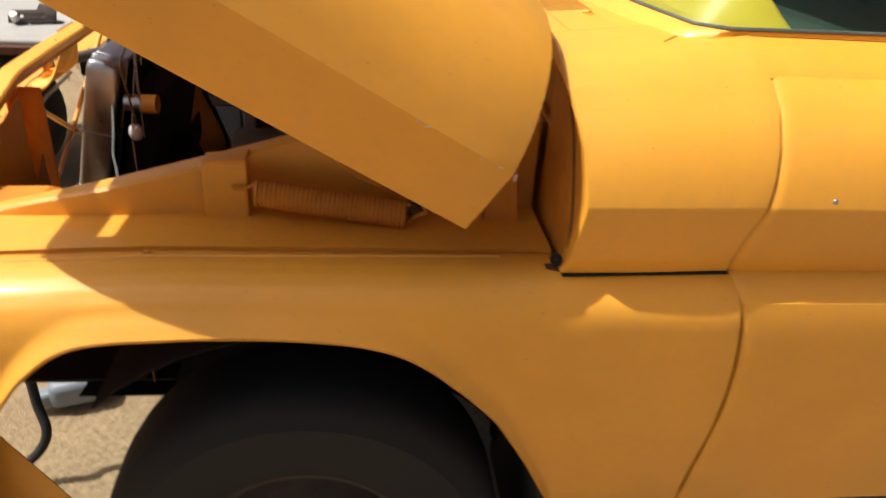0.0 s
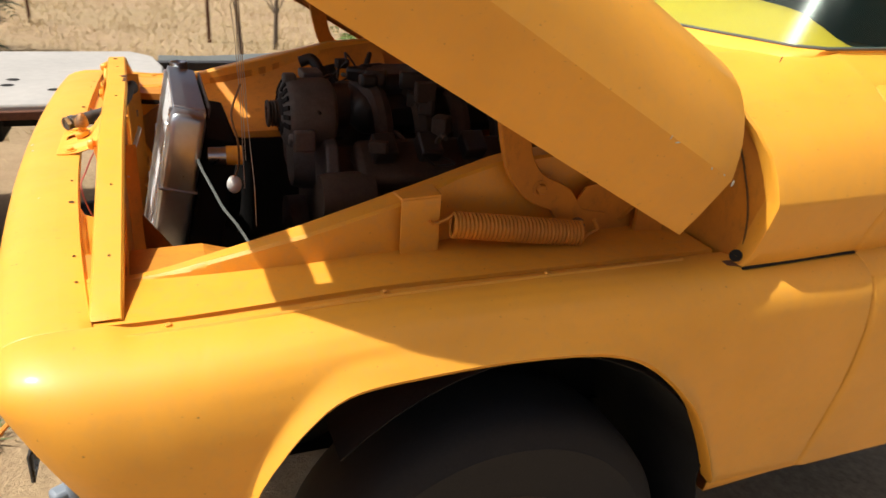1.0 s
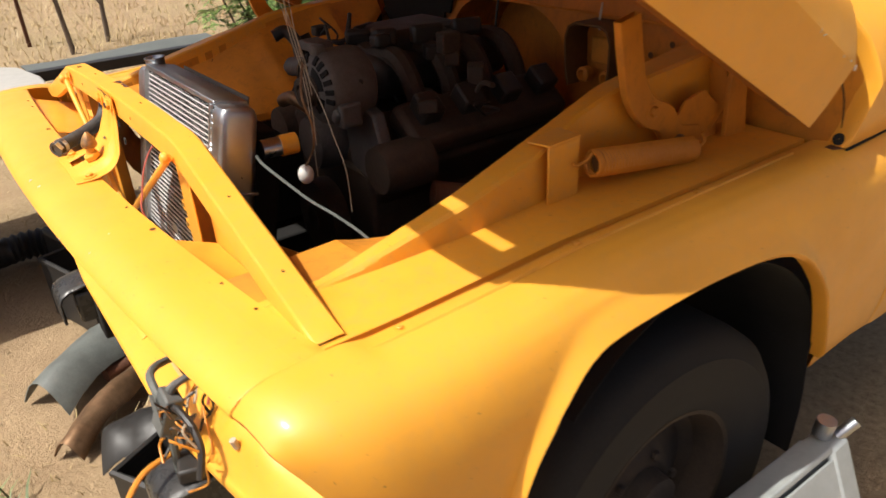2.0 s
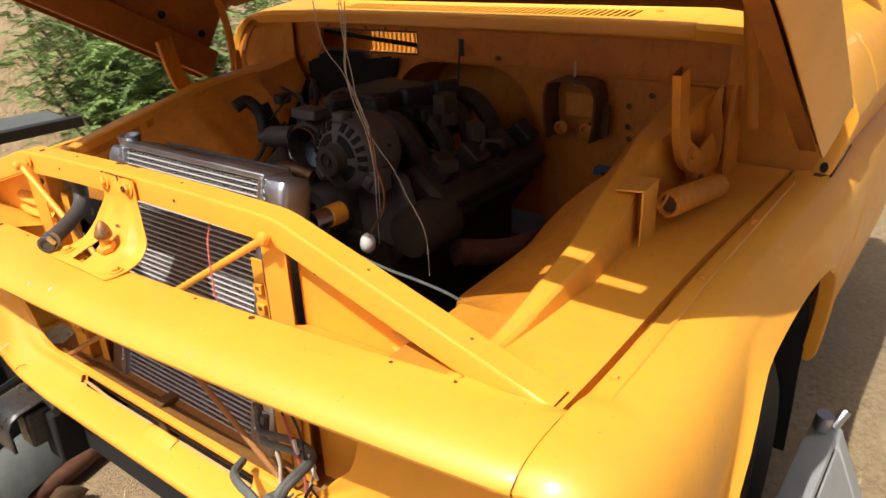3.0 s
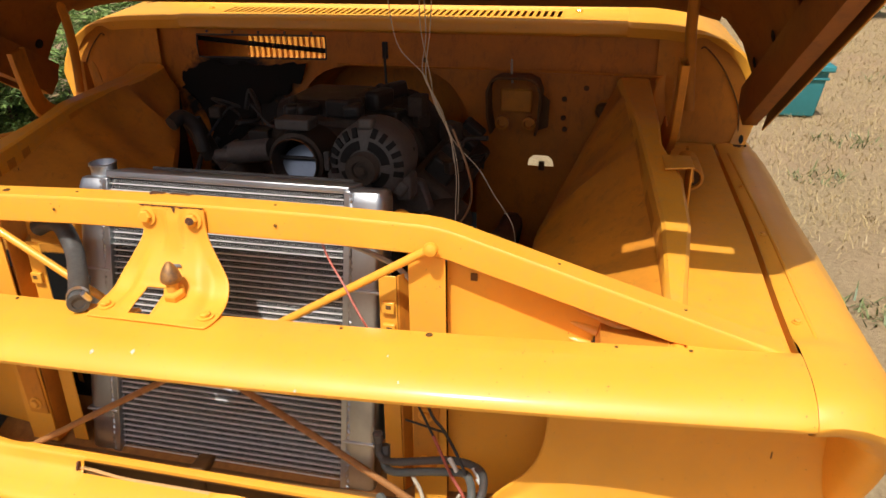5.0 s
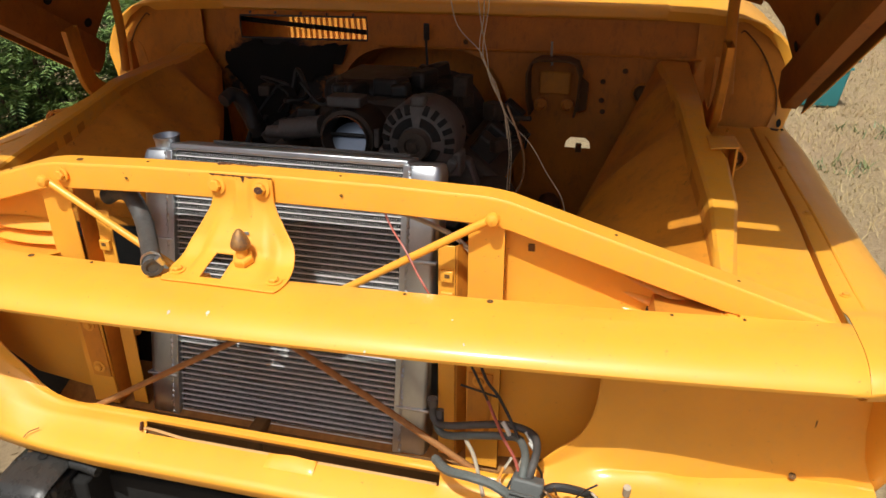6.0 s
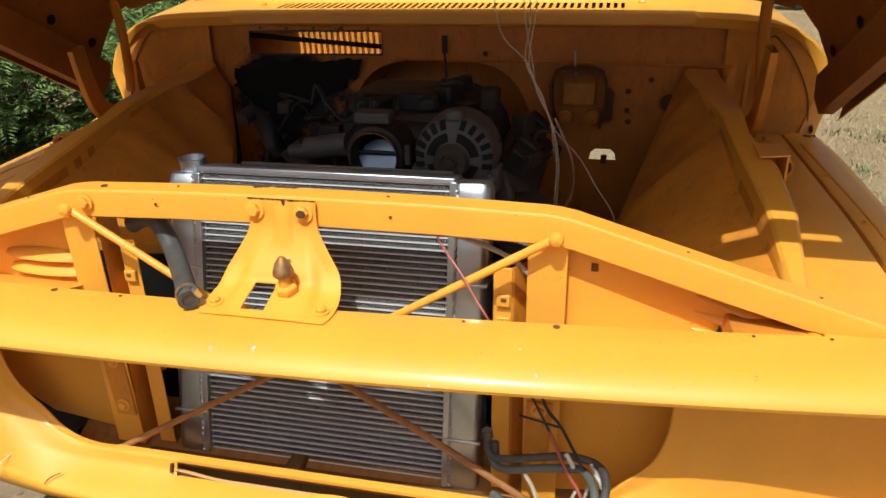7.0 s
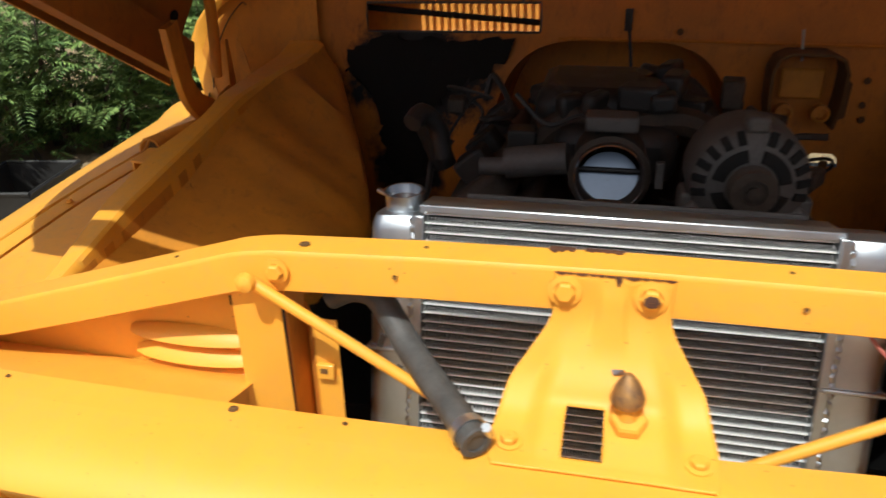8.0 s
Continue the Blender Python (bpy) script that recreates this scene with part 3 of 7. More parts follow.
def hood():
    fine = [(y, float(np.interp(-y, [-q[0] for q in CROWN[3:]], [q[1] for q in CROWN[3:]]))) for y in (0.826, 0.80, 0.781, 0.774, 0.72, 0.68, 0.63, 0.605, 0.597, 0.558)]
    half = CROWN[:3] + sorted(CROWN[3:] + fine, key=lambda q: -q[0])
    full = half + [(-y, h) for y, h in half[-2::-1]]
    rows = []
    for t in (*np.linspace(0, 0.62, 12), *sorted([0.62 + 0.38 * math.sin(v * math.pi / 2) for v in np.linspace(0.06, 1, 20)] + [0.9845, 0.9915])):
        row = []
        a = t * HOOD_L
        front = max(0.0, (t - 0.62) / 0.38)
        for y, h in full:
            back = 0.018 * sstep(0.11, 0.30, h) * (1 - t) ** 2
            hh = h * math.sqrt(max(0.0, 1 - front ** 2)) if front > 0 else h
            y = squeeze(a, y)
            corner = 0.13 * max(0.0, (abs(y) - 0.78) / 0.20) ** 2.2 * max(0.0, (t - 0.3) / 0.7) ** 2
            row.append(hood_point(a + back - corner, y, hh))
        rows.append(row)
    bm = newloft(rows)
    bm.faces.ensure_lookup_table()
    # added slots near the unseen front edge, which let sun patches onto the ribs
    kill = [f for f in bm.faces if (-0.780 < f.calc_center_median().y < -0.600 or 0.560 < f.calc_center_median().y < 0.800) and 0.9845 < (f.calc_center_median() - HOOD_O).dot(HOOD_D) / HOOD_L < 0.9915]
    bmesh.ops.delete(bm, geom=kill, context="FACES")
    ob = part("hood", bm, M_paint, truck, "raised yellow hood with deep side flanges", solid=0.004, sharp=17)
    # inner face takes the shade-darkened yellow
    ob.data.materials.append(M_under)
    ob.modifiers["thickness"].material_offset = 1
    # worn pale chips along the flange crease
    rnd = random.Random(31)
    for s in (-1, 1):
        for a, h, r in ((0.000, 0.110, 0.005), (0.025, 0.112, 0.0035), (0.048, 0.110, 0.003), (0.13, 0.111, 0.004), (0.155, 0.110, 0.0028), (0.012, 0.060, 0.003)):
            bm = bmesh.new()
            y = 0.997 if h > 0.1 else 0.9845
            lathe(bm, [(r, -0.001), (r * 0.9, 0.0012), (0.0004, 0.0014)], facing(hood_point(a + rnd.uniform(-0.006, 0.006), s * y, h + rnd.uniform(-0.004, 0.003)), (0, s, 0.05)) @ Matrix.Rotation(rnd.uniform(0, 3), 4, "Z") @ Matrix.Diagonal((rnd.uniform(0.7, 1.3), rnd.uniform(0.25, 0.45), 1, 1)), 7)
            part("paint_chip", bm, M_chip, ob, "pale chip in the paint")
    for s in (-1, 1):
        # hinge pocket: bulged plate with holes
        rws = []
        for a in np.linspace(0.02, 0.36, 10):
            rws.append([hood_point(a + 0.05 * sstep(0.16, 0.28, h), s * y, h) for y, h in ((0.955, 0.02), (0.946, 0.06), (0.936, 0.13), (0.912, 0.195), (0.868, 0.240), (0.80, 0.272), (0.70, 0.292), (0.62, 0.300))])
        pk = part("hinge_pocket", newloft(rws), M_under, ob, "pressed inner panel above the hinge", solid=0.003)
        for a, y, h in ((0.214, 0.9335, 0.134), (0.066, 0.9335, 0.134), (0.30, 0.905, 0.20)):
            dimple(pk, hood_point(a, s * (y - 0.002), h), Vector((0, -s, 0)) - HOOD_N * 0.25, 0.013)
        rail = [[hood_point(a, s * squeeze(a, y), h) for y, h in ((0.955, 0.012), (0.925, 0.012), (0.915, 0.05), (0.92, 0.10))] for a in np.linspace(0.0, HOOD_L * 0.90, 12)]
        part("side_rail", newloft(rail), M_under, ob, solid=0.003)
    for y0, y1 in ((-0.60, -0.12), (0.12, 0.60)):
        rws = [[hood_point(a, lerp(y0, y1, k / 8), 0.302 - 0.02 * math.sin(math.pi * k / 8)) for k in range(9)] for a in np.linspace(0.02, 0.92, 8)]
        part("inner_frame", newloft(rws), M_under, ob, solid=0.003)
    # folded rail along the rear edge
    crown_y, crown_h = [q[0] for q in CROWN[:1:-1]], [q[1] for q in CROWN[:1:-1]]
    rws = []
    for y in np.linspace(-0.86, 0.86, 36):
        h = float(np.interp(abs(y), crown_y, crown_h))
        low = min(0.282, h - 0.018)
        rws.append([hood_point(a, y, v) for a, v in ((0.012, h - 0.004), (0.020, low), (0.030, low - 0.003), (0.060, low - 0.001), (0.085, h - 0.006))])
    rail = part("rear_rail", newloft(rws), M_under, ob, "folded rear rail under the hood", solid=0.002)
    for y in (-0.62, -0.30, 0.05, 0.42):
        dimple(rail, hood_point(0.018, y, 0.292), (-1, 0, -0.4), 0.006)
    # the corner by the hedge hangs a little forward and outward
    for q in (ob, *ob.children_recursive):
        for v in q.data.vertices:
            if v.co.y > 0:
                t = max(0.0, (v.co - HOOD_O).dot(HOOD_D) / HOOD_L)
                k = t * sstep(0.35, 0.80, v.co.y)
                v.co.x -= 0.034 * k
                v.co.y += 0.050 * k
    return ob


def header():
    """The pressed lip across the nose, flat on top and rolled over at its front."""
    prof = [(-0.062, 0.985), (-0.065, 0.991), (-0.080, 0.992), (-0.100, 0.9915), (-0.1001, 0.9915), (-0.124, 0.990), (-0.145, 0.9865), (-0.162, 0.981), (-0.175, 0.9735), (-0.183, 0.9660), (-0.186, 0.9605), (-0.184, 0.9555),
            (-0.178, 0.9525), (-0.173, 0.9500), (-0.170, 0.9528), (-0.166, 0.9492), (-0.162, 0.9515), (-0.147, 0.9490)]
    rows = []
    for y in sorted([*np.linspace(-0.8630, 0.8630, 60).tolist(), 0.0215, 0.0570]):
        rows.append([(x + bow(x, y), y, z) for x, z in prof])
    bm = newloft(rows)
    kill = [f for f in bm.faces if 0.0215 < f.calc_center_median().y < 0.0570 and f.calc_center_median().x > -0.1005]
    bmesh.ops.delete(bm, geom=kill, context="FACES")
    ob = part("header_panel", bm, M_paint, truck, "yellow header panel with rolled front lip and paint chips", solid=0.0025, sharp=35)
    for y in (-0.725, -0.63, -0.381, -0.257, 0.257, 0.371, 0.63, 0.71):
        dimple(ob, (-0.075 + bow(-0.075, y), y, 0.9925), (0, 0, 1), 0.0050 if abs(y) in (0.381, 0.371) else 0.0026)
    # added turned-down flange that closes the pockets beside the radiator and keeps sun out
    for s in (-1, 1):
        rws = [[(-0.061 + bow(-0.061, s * y), s * y, 0.986), (-0.056 + bow(-0.061, s * y), s * y, 0.974), (0.012, s * y, 0.955), (0.037 + 0.02 * (y - 0.385), s * y, 0.944)] for y in np.linspace(0.40, 0.80, 8)]
        part("header_flange", newloft(rws), M_paint, ob, solid=0.002)
    # grimy hem under the roll
    for x, z, r in ((-0.1795, 0.9522, 0.0011), (-0.1705, 0.9512, 0.0014), (-0.1645, 0.9500, 0.0013)):
        part("hem_line", tube(bmesh.new(), [(x + bow(x, y), y, z) for y in np.linspace(-0.85, 0.85, 60)], r, 5), M_dark_brown, ob, "dark dirt line along the rolled hem")
    # bare-metal chips along the roll
    rnd = random.Random(7)
    for x, y, z, r in ((-0.1626, 0.004, 0.9803, 0.0042), (-0.1850, -0.235, 0.961, 0.0036), (-0.13, -0.34, 0.9885, 0.0022), (-0.170, -0.365, 0.9763, 0.0022), (-0.168, 0.062, 0.9775, 0.0044)):
        bm = bmesh.new()
        m = facing((x + bow(x, y), y, z + 0.001), (-0.3 if x > -0.14 else -0.8, 0, 1))
        lathe(bm, [(r, 0.0008), (r * 0.7, 0.0014), (0.0003, 0.0015)], m @ Matrix.Diagonal((0.45, 0.95, 1, 1)), 9)
        for v in bm.verts:
            v.co += Vector((rnd.uniform(-1, 1), rnd.uniform(-1, 1), 0)) * r * 0.35
        part("paint_chip", bm, M_chip, ob, "pale bare paint chip")
    return ob


def bar_path(y):
    """x and z of the top front edge of the tie bar."""
    a = abs(y)
    x = float(np.interp(y, [-0.84, -0.375, 0, 0.375, 0.84], [0.002, 0.008, 0.006, -0.005, -0.003]))
    z = float(np.interp(a, [0, 0.20, 0.36, 0.39, 0.84], [1.130, 1.129, 1.125, 1.121, 0.988]))
    return x, z


def tie_bar():
    """The bent channel from wing to wing over the radiator."""
    ys = [-0.845, -0.80, -0.70, -0.60, -0.50, -0.43, -0.395, -0.375, -0.355, -0.30, -0.20, -0.10, 0, 0.10, 0.20, 0.30, 0.355, 0.375, 0.395, 0.43, 0.50, 0.60, 0.70, 0.80, 0.845]
    rows = []
    for y in ys:
        x, z = bar_path(y)
        hgt = float(np.interp(abs(y), [0, 0.38, 0.60, 0.74, 0.80, 0.845], [0.038, 0.038, 0.038, 0.036, 0.024, 0.004]))
        rows.append([(x + 0.041, y, z - 0.012), (x + 0.041, y, z), (x + 0.038, y, z + 0.003), (x + 0.003, y, z + 0.002), (x, y, z - 0.002), (x, y, z - hgt), (x + 0.003, y, z - hgt - 0.002), (x + 0.010, y, z - hgt - 0.002)])
    ob = part("tie_bar", newloft(rows), M_paint_worn, truck, "bent yellow tie bar with chipped paint", solid=0.003, sharp=40)
    for y in (-0.717, -0.545, -0.13, 0.20, 0.47):
        x, z = bar_path(y)
        dimple(ob, (x + 0.023, y, z + 0.0028), (0, 0.26 * (1 if y > 0.39 else -1 if y < -0.39 else 0), 1), 0.0024)
    dimple(ob, (0.014, 0.322, 1.1295), (0, 0, 1), 0.0055)
    for y in (0.225, -0.14):
        dimple(ob, (bar_path(y)[0] - 0.002, y, 1.112), (-1, 0, 0), 0.0026)
    return ob


def post(s):
    """An upright of the radiator support with its bolted foot plate."""
    e = 0.020 if s > 0 else 0.0
    bm = bmesh.new()
    prism(bm, [(0.016 - e / 2, s * (0.333 + e), 1.092), (0.016 - e / 2, s * (0.388 + e), 1.092), (0.016, s * (0.388 + e), 0.635), (0.016, s * (0.333 + e), 0.635)], (0.003, 0, 0))
    ob = part("support_post", bm, M_paint, truck, "flat yellow upright of the radiator support", bevel=0.001)
    bm = bmesh.new()
    prism(bm, [(0.0195, s * (0.333 + e), 1.085), (0.0195, s * (0.333 + e), 0.635), (0.065, s * (0.333 + e), 0.635), (0.065, s * (0.333 + e), 1.085)], (0, s * 0.003, 0))
    part("post_web", bm, M_inner, ob, bevel=0.001)
    bm = bmesh.new()
    prism(bm, [(0.030, s * (0.310 + e), 1.035), (0.030, s * (0.310 + e), 0.635), (0.030, s * (0.281 + e), 0.635), (0.030, s * (0.283 + e), 1.035)], (0.003, 0, 0))
    fl = part("post_flange", bm, M_paint, ob, bevel=0.001)
    fb = prism(bmesh.new(), [(0.0335, s * (0.310 + e), 1.035), (0.0335, s * (0.310 + e), 0.635), (0.064, s * (0.330 + e), 0.635), (0.064, s * (0.330 + e), 1.035)], (0, s * 0.003, 0))
    part("flange_web", fb, M_inner, ob)
    for z in ((0.972,) if s > 0 else (0.948, 0.985)):
        b = part("clip", newbox((0.026, s * (0.298 + e), z), (0.007, 0.020, 0.019)), M_paint, fl, bevel=0.0015)
        part("clip_slot", newbox((0.0222, s * (0.299 + e), z + 0.002), (0.001, 0.008, 0.006)), M_dark_brown, b)
    if s > 0:
        for y, z in ((0.262, 1.000), (0.245, 0.962)):
            part("clip_tab", newbox((0.055, y, z), (0.003, 0.007, 0.016), Matrix.Rotation(0.35, 4, "X")), M_alu_dull, ob, "small pale clip")
    bm = bmesh.new()
    prism(bm, [(0.010, s * (0.338 + e), 0.825), (0.010, s * (0.378 + e), 0.825), (0.010, s * (0.372 + e), 0.70), (0.010, s * (0.334 + e), 0.70)], (0.004, 0, 0))
    ft = part("foot_plate", bm, M_inner, ob, bevel=0.001)
    bolt(ft, (0.009, s * (0.357 + e), 0.812), (-1, 0, 0), 0.008)
    bolt(ft, (0.009, s * (0.354 + e), 0.722), (-1, 0, 0), 0.008)
    bolt(ob, (0.06, s * (0.30 + e), 0.78), (-1, 0, 0), 0.007, M_inner)
    return ob


def support_wall(s):
    """The sheet wall between post and wing; on one side it carries pressed louvres."""
    bm = bmesh.new()
    top = [(s * y, bar_path(y)[1] - 0.04) for y in (0.385, 0.46, 0.55, 0.64, 0.74, 0.80)]
    out = top + [(s * 0.80, 0.94), (s * 0.72, 0.76), (s * 0.56, 0.66), (s * 0.385, 0.64)]
    prism(bm, [(0.040 + 0.02 * (abs(y) - 0.385), y, z) for y, z in out], (0.003, 0, 0))
    ob = part("support_wall", bm, M_paint, truck, "yellow sheet wall beside the radiator", bevel=0.001)
    if s > 0:
        for i, z in enumerate((0.992, 0.9655, 0.9395)):
            rows = []
            for t in np.linspace(0, 1, 14):
                y = lerp(0.404, 0.562 - 0.003 * i, t)
                e = math.sin(math.pi * min(1, max(0, (t + 0.02) * 0.96))) ** 0.35
                rows.append([(0.041, y, z + 0.012 * e), (0.041 - 0.007 * e, y, z + 0.009 * e), (0.041 - 0.016 * e, y, z - 0.002 * e), (0.041 - 0.018 * e, y, z - 0.006 * e), (0.041 - 0.015 * e, y, z - 0.008 * e), (0.041, y, z - 0.005 * e)])
            part("louvre", newloft(rows), M_paint, ob, "pressed louvre")
    else:
        for z in (1.010, 0.984, 0.958):
            rows = []
            for t in np.linspace(0, 1, 14):
                y, zz = lerp(-0.562, -0.715, t), z - 0.050 * t
                e = math.sin(math.pi * min(1, max(0, t))) ** 0.6
                rows.append([(0.044, y, zz + 0.010 * e), (0.044 - 0.004 * e, y, zz + 0.008 * e), (0.044 - 0.010 * e, y, zz), (0.044 - 0.0105 * e, y, zz - 0.003 * e), (0.044 - 0.008 * e, y, zz - 0.004 * e), (0.045, y, zz - 0.004 * e)])
            part("louvre", newloft(rows), M_paint, ob, "slanted pressed louvre")
    part("clip_hole", newbox((0.0395, s * 0.425, 1.042), (0.002, 0.010, 0.012)), M_dark_brown, ob, "dark square hole", bevel=0.0005)
    return ob


def brace(s):
    """A thin rod across the opening, from the bar's corner down to the other post's foot."""
    a, b = Vector((bar_path(s * 0.373)[0] - 0.009, s * 0.373, 1.100)), Vector((-0.030, -s * 0.362, 0.662))
    d = (b - a).normalized()
    off = Vector((0.002 * s, 0, 0))
    bm = newtube([a, a + d * 0.03, a.lerp(b, 0.25) + off * 0.5, a.lerp(b, 0.5) + off], 0.0062, 10)
    ob = part("brace_rod", bm, M_paint, truck, "thin yellow diagonal brace rod, browned below for shade")
    # lower half in brown: the header's shadow put into its colour
    part("rod_end", newtube([a.lerp(b, 0.5) + off, a.lerp(b, 0.75) + off * 0.5, b - d * 0.03, b], 0.0056, 10), M_rod, ob, "lower half of the rod, browned for the header's shade")
    bm = bmesh.new()
    lathe(bm, [(0.001, 0), (0.0105, 0), (0.0105, 0.004), (0.0085, 0.008), (0.004, 0.010), (0.0005, 0.0105)], facing(a + Vector((-0.004, 0, 0)), (-1, 0, 0)), 18)
    part("bolt_head", bm, M_paint, ob)
    bm = bmesh.new()
    lathe(bm, [(0.001, 0), (0.0085, 0), (0.0085, 0.004), (0.0005, 0.006)], facing(b + Vector((-0.004, 0, 0)), (-1, 0, 0)), 14)
    part("bolt_head", bm, M_paint, ob)
    if s > 0:
        bolt(ob, (-0.008, 0.345, 1.110), (-1, 0, 0), 0.0085)
    return ob


def latch_plate():
    """The waisted plate that holds the hood striker, between bar and header."""
    C = 0.022
    # side view of the raised middle and of the flat flanks, bar to header
    mid = smooth_line([(-0.0005, 0, 1.131), (-0.001, 0, 1.088), (-0.013, 0, 1.056), (-0.030, 0, 1.031), (-0.042, 0, 1.0155), (-0.069, 0, 1.0065), (-0.093, 0, 0.9985), (-0.101, 0, 0.9965), (-0.107, 0, 0.9950)], 5)
    flank = smooth_line([(-0.0005, 0, 1.131), (-0.001, 0, 1.088), (-0.009, 0, 1.056), (-0.019, 0, 1.027), (-0.038, 0, 1.0065), (-0.062, 0, 0.9985), (-0.083, 0, 0.9955), (-0.097, 0, 0.9950), (-0.107, 0, 0.9947)], 5)
    wide = smooth_line([(0, 0, 0.0525), (0, 0, 0.0535), (0, 0, 0.070), (0, 0, 0.088), (0, 0, 0.095), (0, 0, 0.0985), (0, 0, 0.0985), (0, 0, 0.097), (0, 0, 0.093)], 5)
    us = sorted({*np.round(np.linspace(-1, 1, 41), 3).tolist(), -0.005, 0.345})
    rows = []
    for a, b, w in zip(mid, flank, wide):
        row = []
        for u in us:
            c = 1 - sstep(0.50, 0.74, abs(u))
            p = b.lerp(a, c)
            v = (1.131 - p.z) / 0.13
            rise = 0.004 * (1 - sstep(0.16, 0.30, abs(u))) * sstep(0.05, 0.2, v) * (1 - sstep(0.35, 0.6, v))
            row.append(Vector((p.x - rise, C + u * w.z, p.z + rise * 0.4)))
        rows.append(row)
    bm = newloft(rows)
    # the square window beside the striker
    kill = []
    for f in bm.faces:
        c = f.calc_center_median()
        if -0.0005 < c.y - C < 0.0345 and -0.092 < c.x < -0.042:
            kill.append(f)
    bmesh.ops.delete(bm, geom=kill, context="FACES")
    ob = part("latch_plate", bm, M_paint_flat, truck, "yellow waisted latch plate with a square window", solid=0.0025, sharp=50)
    p = Vector((-0.055, 0.001, 1.0145))
    part("striker_nut", lathe(bmesh.new(), [(0.0005, 0), (0.0165, 0), (0.0165, 0.008), (0.0145, 0.0105), (0.0005, 0.0105)], facing(p, (-0.36, 0, 0.93)), 6), M_paint, ob, sharp=25)
    m = facing(p + Vector((-0.002, 0.001, 0)), (0.04, 0.05, 1.0))
    part("striker_neck", lathe(bmesh.new(), [(0.0090, 0.008), (0.0085, 0.022), (0.0005, 0.023)], m, 18), M_paint_dusty, ob)
    part("striker_bolt", lathe(bmesh.new(), [(0.0090, 0.0205), (0.0125, 0.0215), (0.0150, 0.025), (0.0152, 0.029), (0.0135, 0.035), (0.0095, 0.044), (0.0060, 0.0485), (0.0045, 0.0505), (0.0030, 0.052), (0.0005, 0.0525)], m, 20), M_striker, ob, "worn brown striker bolt with flecks of yellow paint")
    for y in (0.065, -0.011):
        bolt(ob, (-0.0015, y, 1.113), (-1, 0, 0.1), 0.0098, M_paint_flat)
    bm = bmesh.new()
    lathe(bm, [(0.0078, 0.0), (0.0072, 0.0006), (0.0005, 0.0008)], facing((-0.0113, -0.011, 1.1136), (-1, 0, 0.1)) @ Matrix.Diagonal((1, 0.8, 1, 1)), 7)
    part("bare_face", bm, M_rust, ob, "bare brown bolt face")
    for y in (0.103, -0.059):
        bolt(ob, (-0.079, y, 0.9978), (-0.1, 0, 1), 0.0078, M_paint_flat)
    rnd = random.Random(12)
    # bare chipped seam along the top of the plate, in short ragged pieces
    y = C + 0.053
    while y > C - 0.052:
        w = rnd.uniform(0.006, 0.016)
        d = rnd.uniform(0.0010, 0.0030)
        if abs(y - w / 2 - C + 0.006) < 0.006:
            d = 0.011
        pts = [(-0.0022, y, 1.1318), (-0.0022, y - w, 1.1320), (-0.0022, y - w, 1.1318 - d * 0.4), (-0.0022, y - w * 0.6, 1.1318 - d), (-0.0022, y - w * 0.3, 1.1318 - d * rnd.uniform(0.4, 0.9))]
        part("bare_edge", prism(bmesh.new(), pts, (-0.0006, 0, 0)), M_rust, ob, "bare brown metal where paint has cracked away")
        y -= w * rnd.uniform(0.95, 1.05)
    # ragged flakes along the bar's rear edge
    for ya, yb in ((0.084, 0.058), (0.050, 0.012)):
        edge, y = [], ya
        while y > yb:
            edge.append((0.0455 - 0.004 - rnd.uniform(0.0, 0.012) * math.sin(math.pi * (y - yb) / (ya - yb + 0.002)) ** 0.5, y))
            y -= rnd.uniform(0.0015, 0.005)
        pts = [(0.046, ya, 1.1343)] + [(x, y, 1.1343) for x, y in edge] + [(0.046, yb, 1.1343)]
        part("bare_flake", prism(bmesh.new(), pts, (0, 0, 0.0006)), M_rust, ob, "bare brown metal flake")
    # triangle at the bar's lower edge: chipped paint and shadow in one brown
    pts = [(0.0062, 0.077, 1.0965), (0.0062, 0.098, 1.0945), (0.0062, 0.112, 1.0955), (0.0062, 0.108, 1.0905), (0.0062, 0.077, 1.0895)]
    part("bare_flake", prism(bmesh.new(), pts, (-0.0006, 0, 0)), M_rust, ob, "bare brown metal flake")
    pts = [(-0.0225, 0.018, 1.0475), (-0.0225, 0.007, 1.0485), (-0.0235, 0.005, 1.0440), (-0.0245, 0.016, 1.0430)]
    part("bare_flake", prism(bmesh.new(), pts, (-0.0012, 0, 0.0006)), M_alu, ob, "bare metal flake")
    return ob


for s in (-1, 1):
    wing = [fender(s), apron(s), hinge(s)]
    if s > 0:
        for q in wing:
            settle(q)
    post(s)
    support_wall(s)
    brace(s)
hood()
header()
tie_bar()
latch_plate()


# ---------------------------------------------------------------- nose panels below the header
NOSE_EDGE = smooth_line([(0.545, 0.937, 0), (0.545, 0.87, 0), (0.540, 0.81, 0), (0.520, 0.760, 0), (0.474, 0.717, 0), (0.436, 0.687, 0), (0.40, 0.678, 0), (0.37, 0.680, 0)], 5)


NOSE_LIP = ((-0.102, 0.634), (-0.109, 0.629), (-0.113, 0.621), (-0.1125, 0.610), (-0.102, 0.588))


def nose_back(y):
    """x of the upright part of the nose sheet."""
    return float(np.interp(y, [0, 0.36, 0.42, 0.48, 0.545, 0.66, 0.85, 0.93], [-0.037, -0.036, -0.031, -0.025, -0.022, -0.008, 0.045, 0.052]))


